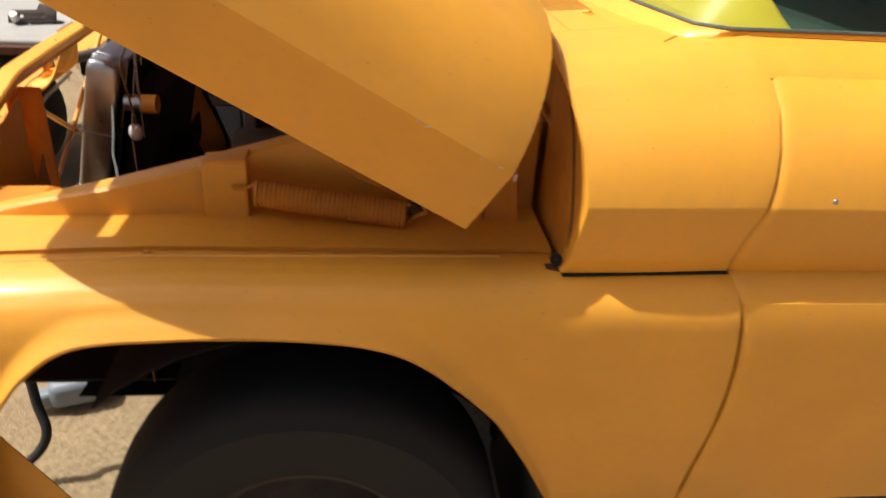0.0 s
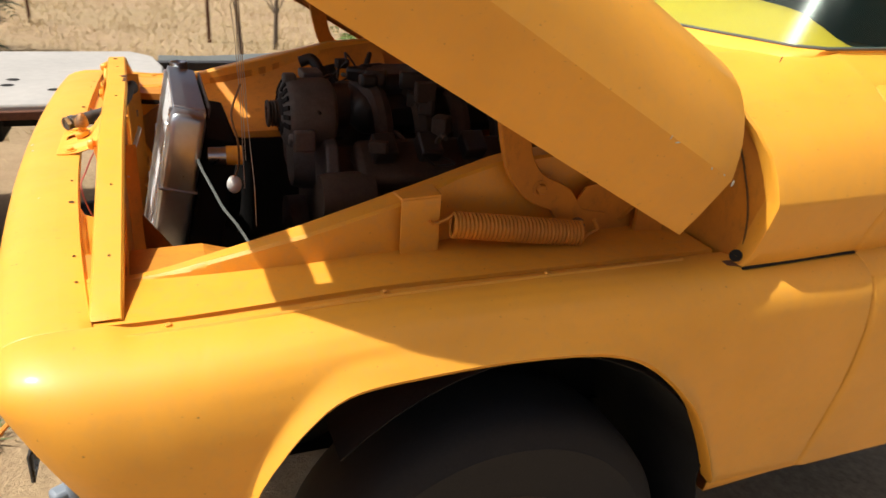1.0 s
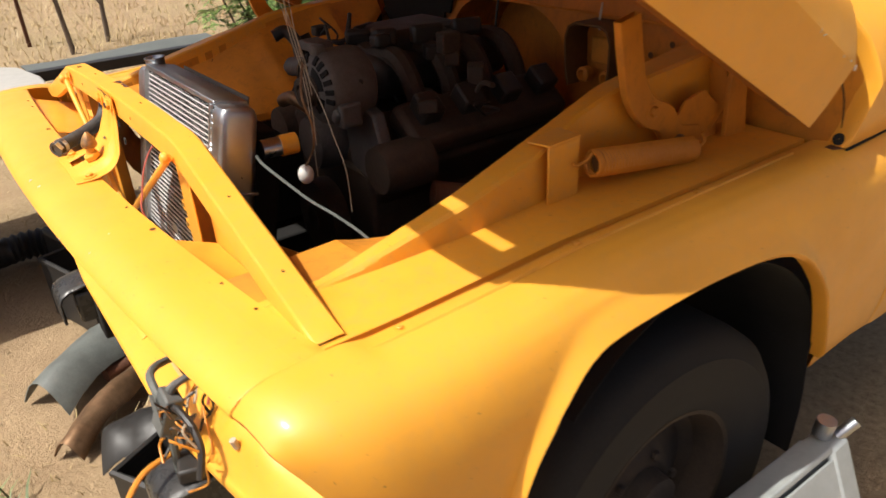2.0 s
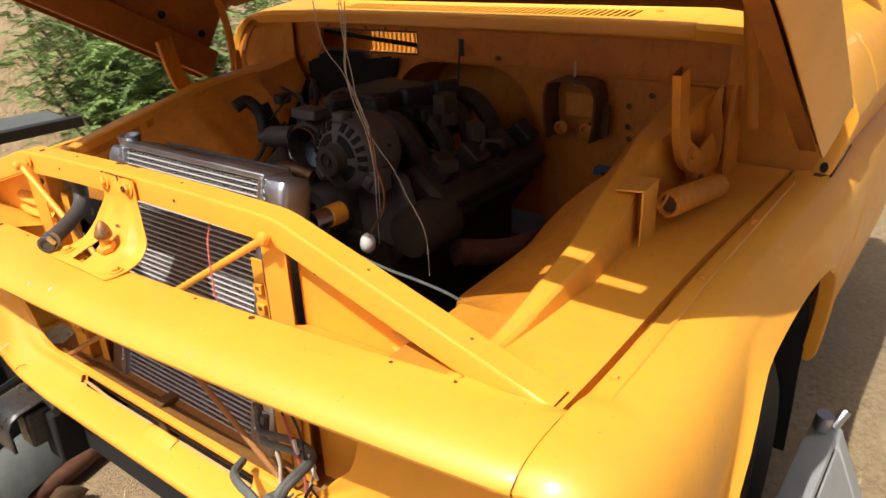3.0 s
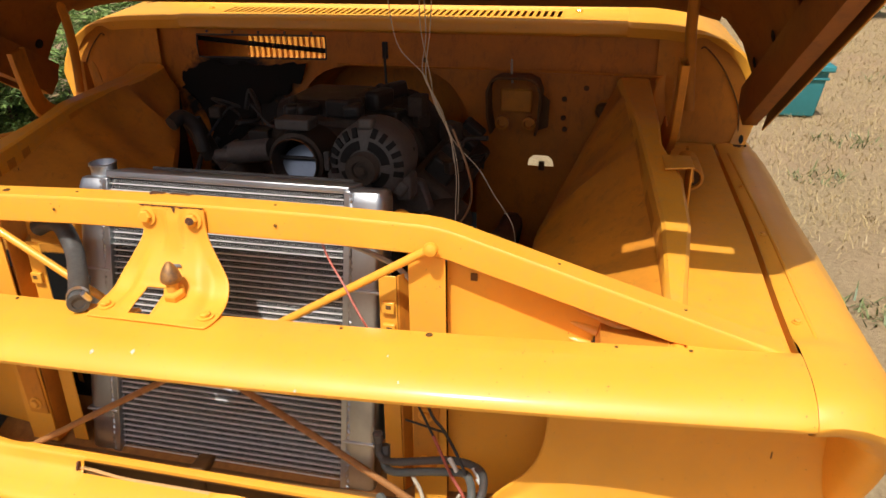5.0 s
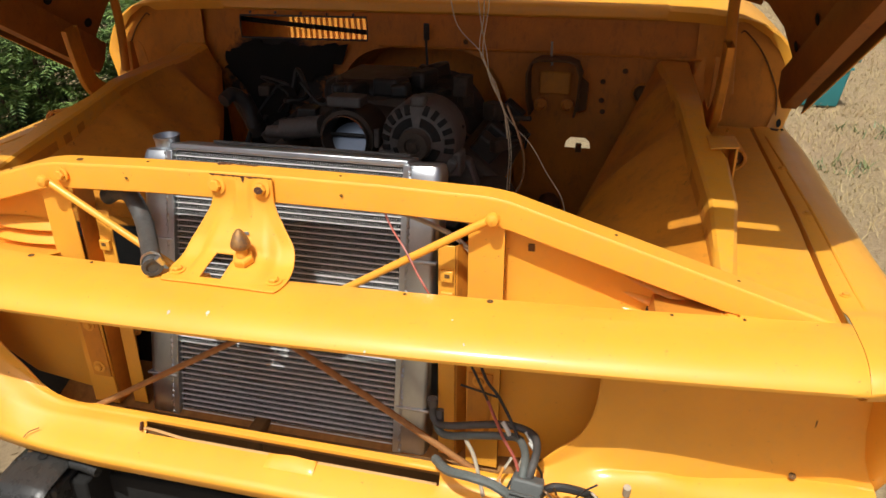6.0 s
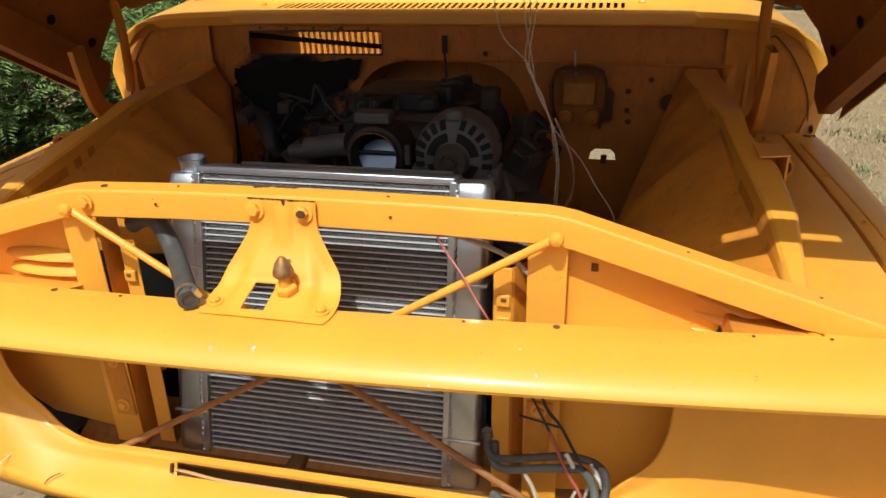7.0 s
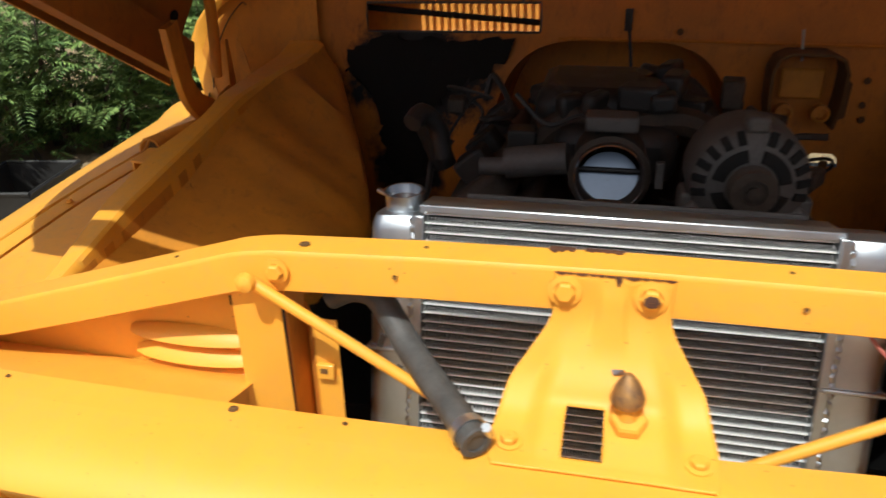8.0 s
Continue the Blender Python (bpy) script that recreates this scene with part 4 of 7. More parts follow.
def nose_row(y, z, ylow):
    """One line of the nose sheet, from its upper edge down and forward to the lower lip."""
    foot = float(np.interp(y, [0, 0.40, 0.474, 0.53, 0.615, 0.68, 0.93], [0.680, 0.678, 0.694, 0.713, 0.715, 0.702, 0.696]))
    foot = min(foot, z)
    row = []
    for k in range(8):
        t = k / 7
        yy, zz = lerp(y, ylow, 0.35 * t), lerp(z, foot, t)
        lean = 0.022 * sstep(0.80, 0.94, zz) * sstep(0.545, 0.60, yy)
        row.append((nose_back(yy) - lean - 0.010 * sstep(0.6, 1.0, t), yy, zz))
    x0 = nose_back(lerp(y, ylow, 0.35)) - 0.010
    b = sstep(0.37, 0.62, ylow)
    sweep = 0.070 * sstep(0.30, 0.95, ylow)
    for t, f, g, (cx, cz) in ((0.45, 0.10, 0.02, (-0.047, 0.674)), (0.55, 0.30, 0.07, (-0.050, 0.663)), (0.65, 0.55, 0.22, (-0.056, 0.652)), (0.75, 0.80, 0.56, (-0.082, 0.643))):
        row.append((lerp(cx, lerp(x0, -0.102 + sweep, f), b), lerp(y, ylow, t), lerp(cz, lerp(foot, 0.632, g), b)))
    for x, zz in NOSE_LIP:
        row.append((x + sweep, ylow, zz))
    return row


def nose_panel():
    """The sheet behind the missing grille: headlight panels on both sides, lower valance with its long slot between them."""
    tops = [(y, 0.937) for y in (0.965, 0.93, 0.90, 0.85, 0.78, 0.72, 0.66, 0.61, 0.575)] + [(p.x, p.y) for p in NOSE_EDGE]
    side = []
    for i, (y, z) in enumerate(tops):
        ylow = y if i < 6 else lerp(0.72, 0.37, ((i - 5) / (len(tops) - 6)) ** 0.95)
        side.append(nose_row(y, z, ylow))
    rows = [[(x, -y, z) for x, y, z in r] for r in side]
    for y in sorted([*np.linspace(-0.36, 0.36, 36).tolist(), 0.245, 0.255, -0.305, -0.315]):
        rows.append([(x, y, z) for x, v, z in nose_row(abs(y), 0.683, abs(y))])
    rows += [[(x, y + 0.030 * sstep(0.37, 0.46, y) * (1 - sstep(0.62, 0.9, y)), z) for x, y, z in r] for r in side[::-1]]
    bm = newloft([[(x, y, z - 0.012 * (1 - sstep(0.42, 0.56, abs(y))) * (1 - sstep(0.70, 0.74, z)) * sstep(0.60, 0.64, z)) for x, y, z in r] for r in rows])
    kill = [f for f in bm.faces if -0.31 < f.calc_center_median().y < 0.25 and 0.641 < f.calc_center_median().z < 0.6615]
    bmesh.ops.delete(bm, geom=kill, context="FACES")
    ob = part("nose_panel", bm, M_paint, truck, "yellow nose panel, grille and headlights missing, with a long slot", solid=0.003, sharp=70)
    for s in (-1, 1):
        for y, z, x in ((0.845, 0.708, 0.030), (0.62, 0.925, -0.040)):
            dimple(ob, (x - 0.003, s * y, z), (-0.6, 0, 0.8), 0.0055)
        part("panel_seam", newtube([(0.046, s * 0.868, 0.93), (0.046, s * 0.866, 0.82), (0.044, s * 0.862, 0.71)], 0.0016, 5, 3), M_dark_brown, ob)
    # turned-in flange along the slot, dusty
    rows = []
    for y in np.linspace(-0.30, 0.248, 24):
        e = 0.010 * (1 - sstep(0.0, 0.09, 0.25 - y))
        rows.append([(-0.0565, y, 0.6415 + e), (-0.050, y, 0.640 + e), (-0.046, y, 0.630)])
    part("slot_flange", newloft(rows), M_dustpaint, ob, "pale dusty flange inside the slot", solid=0.002)
    bm = bmesh.new()
    rows = [[(-0.078, y, 0.6335), (-0.066, y, 0.644 - 0.003 * abs(y + 0.045) / 0.045), (-0.056, y, 0.648 - 0.004 * abs(y + 0.045) / 0.045), (-0.051, y, 0.640)] for y in np.linspace(-0.09, 0.0, 8)]
    loft(bm, rows)
    part("slot_tab", bm, M_paint, ob, solid=0.003)
    bm = bmesh.new()
    box(bm, (0.02, 0.06, 0.58), (0.05, 0.03, 0.12))
    box(bm, (0.03, 0.0, 0.600), (0.06, 0.70, 0.05))
    part("cross_member", bm, M_dark_brown, ob, bevel=0.004)
    rows = [[(0.075, y, 0.70), (0.070, y, 0.645), (0.020, y, 0.622), (-0.028, y, 0.640), (-0.034, y, 0.655)] for y in np.linspace(-0.46, 0.50, 10)]
    part("lower_support", newloft(rows), M_rusty_paint, ob, "rust-stained yellow lower radiator support", solid=0.003)
    part("bulb_stub", newtube([(-0.055, -0.60, 0.690), (-0.060, -0.60, 0.708)], 0.006, 8, 2), M_wire, ob, "pale plastic stub")
    # frayed rust at the slot's end and a thin crack in the paint
    part("torn_edge", newbox((-0.054, 0.252, 0.654), (0.010, 0.004, 0.016), Matrix.Rotation(0.4, 4, "Y")), M_rust, ob, "rusty torn slot end", bevel=0.001)
    part("paint_crack", newtube([(-0.106, 0.470, 0.6255), (-0.098, 0.462, 0.634), (-0.090, 0.446, 0.640)], 0.0010, 5, 3), M_dark_brown, ob, "thin dark paint crack")
    part("paint_scratch", newtube([(-0.104, 0.560, 0.632), (-0.094, 0.566, 0.642), (-0.080, 0.555, 0.652), (-0.072, 0.540, 0.658)], 0.0009, 5, 3), M_white, ob, "pale scratch in the paint")
    return ob


def recess(s):
    """The dark pocket between post and headlight panel."""
    rows = []
    for y in np.linspace(0.385, 0.66, 12):
        rows.append([(0.065 + 0.30 * (y - 0.385) + 0.16 * sstep(0.90, 0.64, z), s * y, z) for z in np.linspace(0.96, 0.585, 11)])
    ob = part("baffle", newloft(rows), M_baffle, truck, "yellow baffle behind the grille opening", solid=0.003)
    bolt(ob, (0.068, s * 0.43, 0.815), (-1, 0, 0), 0.010, M_inner)
    part("side_baffle", newbox((0.20, s * 0.34, 0.68), (0.006, 0.20, 0.22)), M_deep_black, ob, "black rubber side baffle")
    part("under_tray", newbox((0.15, s * 0.30, 0.545), (0.36, 0.60, 0.006)), M_deep_black, ob, "black under tray")
    return ob


def bumper_bracket(s):
    """A black steel bracket on the frame horn, under the nose."""
    bm = bmesh.new()
    rows = []
    for y in np.linspace(0.395, 0.505, 8):
        e = 0.006 * abs((y - 0.45) / 0.055) ** 3
        rows.append([(-0.060, s * y, 0.572 - e), (-0.10, s * y, 0.571 - e), (-0.150, s * y, 0.562 - e), (-0.170, s * y, 0.552 - e), (-0.178, s * y, 0.530), (-0.178, s * y, 0.47)])
    loft(bm, rows)
    ob = part("bumper_bracket", bm, M_gloss_black, truck, "glossy black bumper bracket on the frame horn", solid=0.007, sharp=50)
    dimple(ob, (-0.095, s * 0.45, 0.5755), (0, 0, 1), 0.009)
    dimple(ob, (-0.085, s * 0.485, 0.5750), (0, 0, 1), 0.006)
    part("bracket_arm", newbox((-0.02, s * 0.43, 0.50), (0.24, 0.06, 0.09)), M_gloss_black, ob, bevel=0.008)
    part("bracket_lip", newtube([(-0.085, s * 0.395, 0.565), (-0.088, s * 0.365, 0.566), (-0.092, s * 0.335, 0.563)], 0.011, 10, 4), M_gloss_black, ob)
    for k in range(3):
        bolt(ob, (-0.170, s * (0.415 + 0.035 * k), 0.549), (-0.6, 0, 0.8), 0.006, M_gloss_black)
    return ob


nose_panel()
bumper_bracket(-1), bumper_bracket(1), recess(-1), recess(1)


# ---------------------------------------------------------------- radiator
RAD_TOP, RAD_BOT = Vector((0.142, 0, 1.118)), Vector((0.030, 0, 0.600))
RAD_V = (RAD_BOT - RAD_TOP)
RAD_N = Vector((-RAD_V.z, 0, RAD_V.x)).normalized()
if RAD_N.x > 0:
    RAD_N = -RAD_N


def rp(v, y, out=0.0):
    """A point of the radiator: v 0 at its top, 1 at its bottom, out metres in front of its face."""
    p = RAD_TOP + RAD_V * v + RAD_N * out
    return Vector((p.x, y, p.z - 0.016 * y))


def radiator():
    y0, y1 = -0.199, 0.232
    bm = bmesh.new()
    prism(bm, [rp(0, y0, -0.03), rp(0, y1, -0.03), rp(1, y1, -0.03), rp(1, y0, -0.03)], RAD_N * -0.022)
    ob = part("radiator", bm, M_deep_black, truck, "aluminium crossflow radiator, tilted forward at its foot")
    n = 50
    # fins: one zig-zag ribbon, shared by all rows; faces near-black for the core's shade, edges pale
    pitch = 1.0 / n
    hgt = RAD_V.length * pitch - 0.0022
    zig = bmesh.new()
    m = 200
    for k in range(m):
        a, b = lerp(y0, y1, k / m), lerp(y0, y1, (k + 1) / m)
        up, dn = (0.0, hgt) if k % 2 == 0 else (hgt, 0.0)
        vs = [Vector((0, a, 0)) + RAD_V.normalized() * up, Vector((0, b, 0)) + RAD_V.normalized() * dn]
        q = [zig.verts.new(v) for v in (vs[0], vs[1], vs[1] - RAD_N * 0.022, vs[0] - RAD_N * 0.022)]
        zig.faces.new(q)
        e = Vector((0, 0.00015, 0))
        q = [zig.verts.new(v + RAD_N * 0.0006) for v in (vs[0] - e, vs[0] + e, vs[1] + e, vs[1] - e)]
        zig.faces.new(q).material_index = 1
    fin_mesh = bpy.data.meshes.new("fin")
    zig.to_mesh(fin_mesh)
    zig.free()
    fin_mesh.materials.append(M_fin)
    fin_mesh.materials.append(M_fin_edge)
    tb = newbox((0, (y0 + y1) / 2, 0), (0.03, y1 - y0, 0.0015), RAD_N.to_track_quat("X", "Z").to_matrix().to_4x4())
    tube_mesh = bpy.data.meshes.new("tube")
    tb.to_mesh(tube_mesh)
    tb.free()
    tube_mesh.materials.append(M_fin_edge)
    for i in range(n):
        f = new("fin", fin_mesh)
        f.parent, f.location = ob, rp(i * pitch, 0, -0.001) + RAD_V.normalized() * 0.0028
        t = new("tube", tube_mesh)
        t.parent, t.location = ob, rp(i * pitch, 0, -0.014)
    # top and bottom channels
    for v, nm in ((-0.012, "top_channel"), (1.012, "bottom_channel")):
        bm = bmesh.new()
        c = rp(v, (y0 + y1) / 2, -0.028)
        box(bm, c, (0.066, y1 - y0 + 0.01, 0.010), RAD_N.to_track_quat("X", "Z").to_matrix().to_4x4())
        part(nm, bm, M_alu, ob, bevel=0.002)
    box_m = RAD_N.to_track_quat("X", "Z").to_matrix().to_4x4()
    bm = newbox(rp(-0.006, 0.005, -0.070), (0.004, y1 - y0 - 0.05, 0.024), box_m)
    part("rear_lip", bm, M_alu_dull, ob, bevel=0.001)
    # side tanks with rounded tops
    for a, b, nm in ((y0, y0 - 0.062, "side_tank"), (y1, y1 + 0.062, "side_tank")):
        rows = []
        for v in (-0.005, 0.0, 0.012, 0.03, 0.2, 0.4, 0.6, 0.8, 0.97, 0.988, 1.0):
            e = min(1.0, max(0.0, min(v + 0.005, 1.0 - v) / 0.035)) ** 0.4
            ring = []
            for k in range(16):
                ang = 2 * math.pi * (k + 0.5) / 16
                cx, cy = math.cos(ang), math.sin(ang)
                px = math.copysign(abs(cx) ** 0.35, cx) * (0.036 * (0.72 + 0.28 * e))
                py = math.copysign(abs(cy) ** 0.35, cy)
                yy = (a + b) / 2 + py * abs(b - a) / 2 * (0.80 + 0.20 * e)
                ring.append(rp(v, yy, -0.026 + px))
            rows.append(ring)
        bm = bmesh.new()
        vs = loft(bm, rows, True)
        bm.faces.new(vs[0])
        bm.faces.new(vs[-1][::-1])
        tk = part(nm, bm, M_alu, ob, "welded aluminium side tank", sharp=35)
        # header plate and weld bead
        sgn = 1 if b > a else -1
        bm = bmesh.new()
        box(bm, rp(0.5, a + sgn * 0.004, -0.026), (0.074, 0.011, RAD_V.length * 1.01), box_m)
        part("header_plate", bm, M_alu, ob, bevel=0.0015)
        bead = [rp(v, a + sgn * 0.011 + 0.0012 * math.sin(v * 260), 0.009) for v in np.linspace(0.0, 1.0, 160)]
        part("weld_bead", tube(bmesh.new(), bead, lambda t: 0.0028 + 0.0010 * math.sin(t * 330), 6), M_alu, ob)
        for v in (0.30, 0.56, 0.80):
            part("rib", newbox(rp(v, (a + b) / 2 + sgn * 0.0015, -0.026), (0.078, abs(b - a) * 1.02, 0.006), box_m), M_alu, ob, bevel=0.002)
    # filler neck on one tank
    c = rp(-0.01, 0.262, -0.026)
    lathe_m = facing(c, (-0.05, 0, 1))
    nk = lathe(bmesh.new(), [(0.0225, -0.006), (0.0214, -0.003), (0.0214, 0.010), (0.0218, 0.014), (0.0218, 0.0185), (0.0234, 0.0192), (0.0237, 0.0205), (0.0234, 0.0215), (0.0205, 0.0215), (0.0195, 0.017), (0.017, 0.011), (0.0005, 0.010)], lathe_m, 28)
    part("filler_neck", nk, M_alu, ob, "open aluminium filler neck")
    part("overflow_nipple", newrod(c + Vector((0, 0.018, 0.014)), c + Vector((0.012, 0.034, 0.014)), 0.0035), M_alu, ob)
    # outlet pipe on the engine side, orange dust cap
    o = Vector((0.20, -0.245, 1.030))
    part("outlet", newrod(o, o + Vector((0.05, -0.005, 0)), 0.018, 16), M_alu, ob)
    part("dust_cap", newrod(o + Vector((0.035, -0.004, 0)), o + Vector((0.068, -0.006, 0)), 0.0205, 16), M_paint_dusty, ob, "yellow plastic cap")
    bm = newbox(rp(0.53, 0.015, -0.105), (0.075, y1 - y0 - 0.02, RAD_V.length * 0.86), box_m)
    part("fan_shroud", bm, M_deep_black, ob, "black electric fan shroud", bevel=0.01)
    part("fan_motor", lathe(bmesh.new(), [(0.0004, 0.05), (0.05, 0.05), (0.055, 0.03), (0.055, 0.0)], facing(rp(0.5, 0.0, -0.142), -RAD_N), 24), M_deep_black, ob)
    # label patch on the core
    part("foil_sticker", newbox(rp(0.60, 0.03, 0.004), (0.001, 0.034, 0.018), box_m), M_alu, ob, "small torn foil sticker")
    return ob


radiator()


def hoses():
    # loose rubber hose lying from the tank over the header
    pts = [(0.048, 0.314, 1.054), (0.047, 0.290, 1.066), (0.041, 0.262, 1.066), (0.030, 0.240, 1.045), (0.012, 0.220, 1.028), (-0.020, 0.193, 1.020), (-0.060, 0.161, 1.015), (-0.102, 0.129, 1.0108)]
    ob = part("coolant_hose", newtube(pts, 0.0145, 16, 10), M_hose, truck, "loose weathered rubber hose lying on the header panel")
    a, b = Vector(pts[-2]), Vector(pts[-1])
    d = (b - a).normalized()
    m = facing(b, d)
    part("hose_mouth", lathe(bmesh.new(), [(0.0150, -0.001), (0.0160, 0.0005), (0.0150, 0.002), (0.0095, 0.002), (0.0090, -0.02), (0.0004, -0.02)], m, 20), M_hose, ob)
    part("hose_clamp", lathe(bmesh.new(), [(0.0152, -0.020), (0.0166, -0.020), (0.0166, -0.011), (0.0152, -0.011)], m, 24), M_alu, ob, "steel hose clamp")
    part("clamp_screw", newrod(b - d * 0.016 + Vector((-0.002, -0.020, 0.0)), b - d * 0.016 + Vector((-0.010, -0.018, 0.014)), 0.0045, 10), M_alu, ob)
    # twin grey lines that stick out at the radiator's foot
    for pts, r in (([(0.0, -0.281, 0.762), (-0.005, -0.282, 0.742), (-0.012, -0.292, 0.732), (-0.018, -0.315, 0.736), (-0.02, -0.36, 0.748), (-0.02, -0.405, 0.757), (-0.024, -0.438, 0.756), (-0.042, -0.456, 0.758), (-0.070, -0.462, 0.757), (-0.094, -0.460, 0.750), (-0.106, -0.456, 0.735)], 0.0062),
                   ([(0.0, -0.284, 0.735), (-0.012, -0.296, 0.716), (-0.02, -0.318, 0.718), (-0.02, -0.36, 0.727), (-0.02, -0.402, 0.734), (-0.024, -0.426, 0.738), (-0.045, -0.438, 0.742), (-0.075, -0.446, 0.746), (-0.098, -0.447, 0.742), (-0.110, -0.446, 0.730)], 0.0064)):
        part("oil_line", newtube(pts, r, 10), M_hose if r < 0.0063 else M_greyhose, truck, "grey-green rubber cooler line")
    part("drain_hose", newtube([(-0.10, -0.255, 0.46), (-0.135, -0.262, 0.33), (-0.130, -0.280, 0.22), (-0.108, -0.308, 0.145), (-0.137, -0.321, 0.08), (-0.206, -0.341, 0.03), (-0.27, -0.36, 0.018)], 0.013, 10), M_rubber, truck, "black rubber hose hanging to the dirt")
    part("line_fitting", newtube([(0.0, -0.281, 0.758), (-0.001, -0.280, 0.772)], 0.0085, 8, 2), M_alu_dull, truck, "pale crimped line end")
    part("line_fitting", newtube([(-0.004, -0.292, 0.722), (0.004, -0.290, 0.748)], 0.0085, 8, 2), M_alu_dull, truck, "pale crimped line end")


def wires():
    part("red_wire", newtube([(0.030, -0.197, 1.100), (0.022, -0.203, 1.080), (0.0, -0.222, 1.064), (-0.019, -0.246, 1.043), (-0.034, -0.268, 1.015), (-0.044, -0.288, 0.990), (-0.030, -0.310, 0.94), (0.0, -0.318, 0.895)], 0.0016, 6), M_red, truck, "thin red wire")
    part("black_wire", newtube([(0.0, -0.318, 0.895), (-0.01, -0.345, 0.855), (-0.022, -0.376, 0.80)], 0.0020, 6), M_black, truck, "thin black harness wire")
    part("red_wire", newtube([(-0.022, -0.376, 0.80), (-0.028, -0.405, 0.735), (-0.034, -0.424, 0.705), (-0.05, -0.44, 0.67)], 0.0026, 6), M_red, truck, "thin red wire")
    for q in ((-0.028, -0.402, 0.768), (-0.030, -0.440, 0.758), (-0.034, -0.447, 0.742)):
        part("tape_scrap", newtube([q, (q[0] - 0.004, q[1] - 0.008, q[2] - 0.010), (q[0] - 0.004, q[1] - 0.012, q[2] - 0.020)], 0.0036, 6, 4), M_white, truck, "frayed pale cloth tape")
    part("striped_wire", newtube([(0.07, -0.18, 1.075), (0.06, -0.25, 1.06), (0.05, -0.30, 1.045), (0.045, -0.335, 1.02)], 0.0042, 6), M_wire, truck, "taped tan wire bundle")
    part("black_wire", newtube([(0.01, -0.352, 0.86), (-0.012, -0.372, 0.83), (-0.018, -0.391, 0.81), (-0.02, -0.41, 0.775), (-0.035, -0.43, 0.745)], 0.0024, 6), M_black, truck, "thin black harness wire")
    part("black_wire", newtube([(-0.012, -0.33, 0.815), (-0.014, -0.36, 0.810), (-0.018, -0.391, 0.806)], 0.0018, 6), M_black, truck, "thin black harness wire")
    part("wire_sleeve", newtube([(-0.012, -0.336, 0.722), (-0.022, -0.344, 0.712), (-0.03, -0.358, 0.69), (-0.06, -0.38, 0.64)], 0.0034, 8), M_wire, truck, "pale cloth wire sleeve")
    rnd = random.Random(3)
    for i in range(7):
        p0 = Vector((-0.045 + rnd.uniform(-0.02, 0.02), -0.41 - 0.010 * i, 0.70 + rnd.uniform(-0.02, 0.02)))
        pts = [p0]
        for k in range(5):
            pts.append(pts[-1] + Vector((rnd.uniform(-0.035, 0.01), rnd.uniform(-0.035, 0.03), rnd.uniform(-0.05, -0.005))))
        part("loose_wire", newtube(pts, 0.0016 + 0.0010 * rnd.random(), 5), rnd.choice([M_wire, M_black, M_black, M_cable]), truck, "loose harness wire")
    # finned connector block on the lines' ends, with its loom spread over the nose
    tilt = Matrix.Translation((-0.118, -0.452, 0.700)) @ Matrix.Rotation(0.12, 4, "X") @ Matrix.Rotation(0.35, 4, "Y")
    blk = part("connector_block", newbox((0, 0, 0), (0.030, 0.048, 0.074), tilt), M_grey, truck, "grey finned connector block", bevel=0.004)
    for k in range(7):
        part("block_fin", newbox((-0.016, 0, -0.028 + 0.009 * k), (0.005, 0.044, 0.0035), tilt), M_grey, blk)
    part("loom", newtube([(-0.112, -0.474, 0.712), (-0.110, -0.492, 0.728), (-0.106, -0.520, 0.727), (-0.102, -0.548, 0.716), (-0.104, -0.572, 0.690), (-0.118, -0.585, 0.650)], 0.0065, 8), M_black, truck, "dark taped wiring loom across the nose")
    part("loom", newtube([(-0.060, -0.300, 0.700), (-0.098, -0.330, 0.715), (-0.118, -0.372, 0.728), (-0.122, -0.410, 0.722), (-0.120, -0.440, 0.690), (-0.125, -0.450, 0.600), (-0.130, -0.440, 0.48)], 0.0075, 8), M_greyhose, truck, "grey corrugated wiring loom")
    for k in range(12):
        p0 = Vector((-0.108, -0.470 - 0.010 * k + rnd.uniform(-0.006, 0.006), 0.722 - 0.0025 * k))
        e = p0 + Vector((rnd.uniform(-0.035, 0.0), rnd.uniform(-0.035, 0.030), rnd.uniform(-0.02, 0.045)))
        part("loose_wire", newtube([p0, p0.lerp(e, 0.5) + Vector((-0.01, 0, 0.012)), e], 0.0012 + 0.0010 * rnd.random(), 5), rnd.choice([M_wire, M_black, M_brass, M_cable]), truck, "loose harness wire")
    part("harness_plug", newbox((-0.085, -0.415, 0.60), (0.045, 0.05, 0.07), Matrix.Rotation(0.4, 4, "X")), M_grey, truck, "grey harness plug", bevel=0.006)
    part("harness_plug", newbox((-0.105, -0.47, 0.585), (0.05, 0.06, 0.03), Matrix.Rotation(-0.3, 4, "Z")), M_black, truck, "black harness plug", bevel=0.005)
    part("orange_cable", newtube([(-0.11, -0.43, 0.60), (-0.19, -0.46, 0.60), (-0.25, -0.50, 0.54), (-0.27, -0.53, 0.46), (-0.23, -0.56, 0.40), (-0.19, -0.58, 0.37)], 0.005, 6), M_cable, truck, "hanging orange cable")
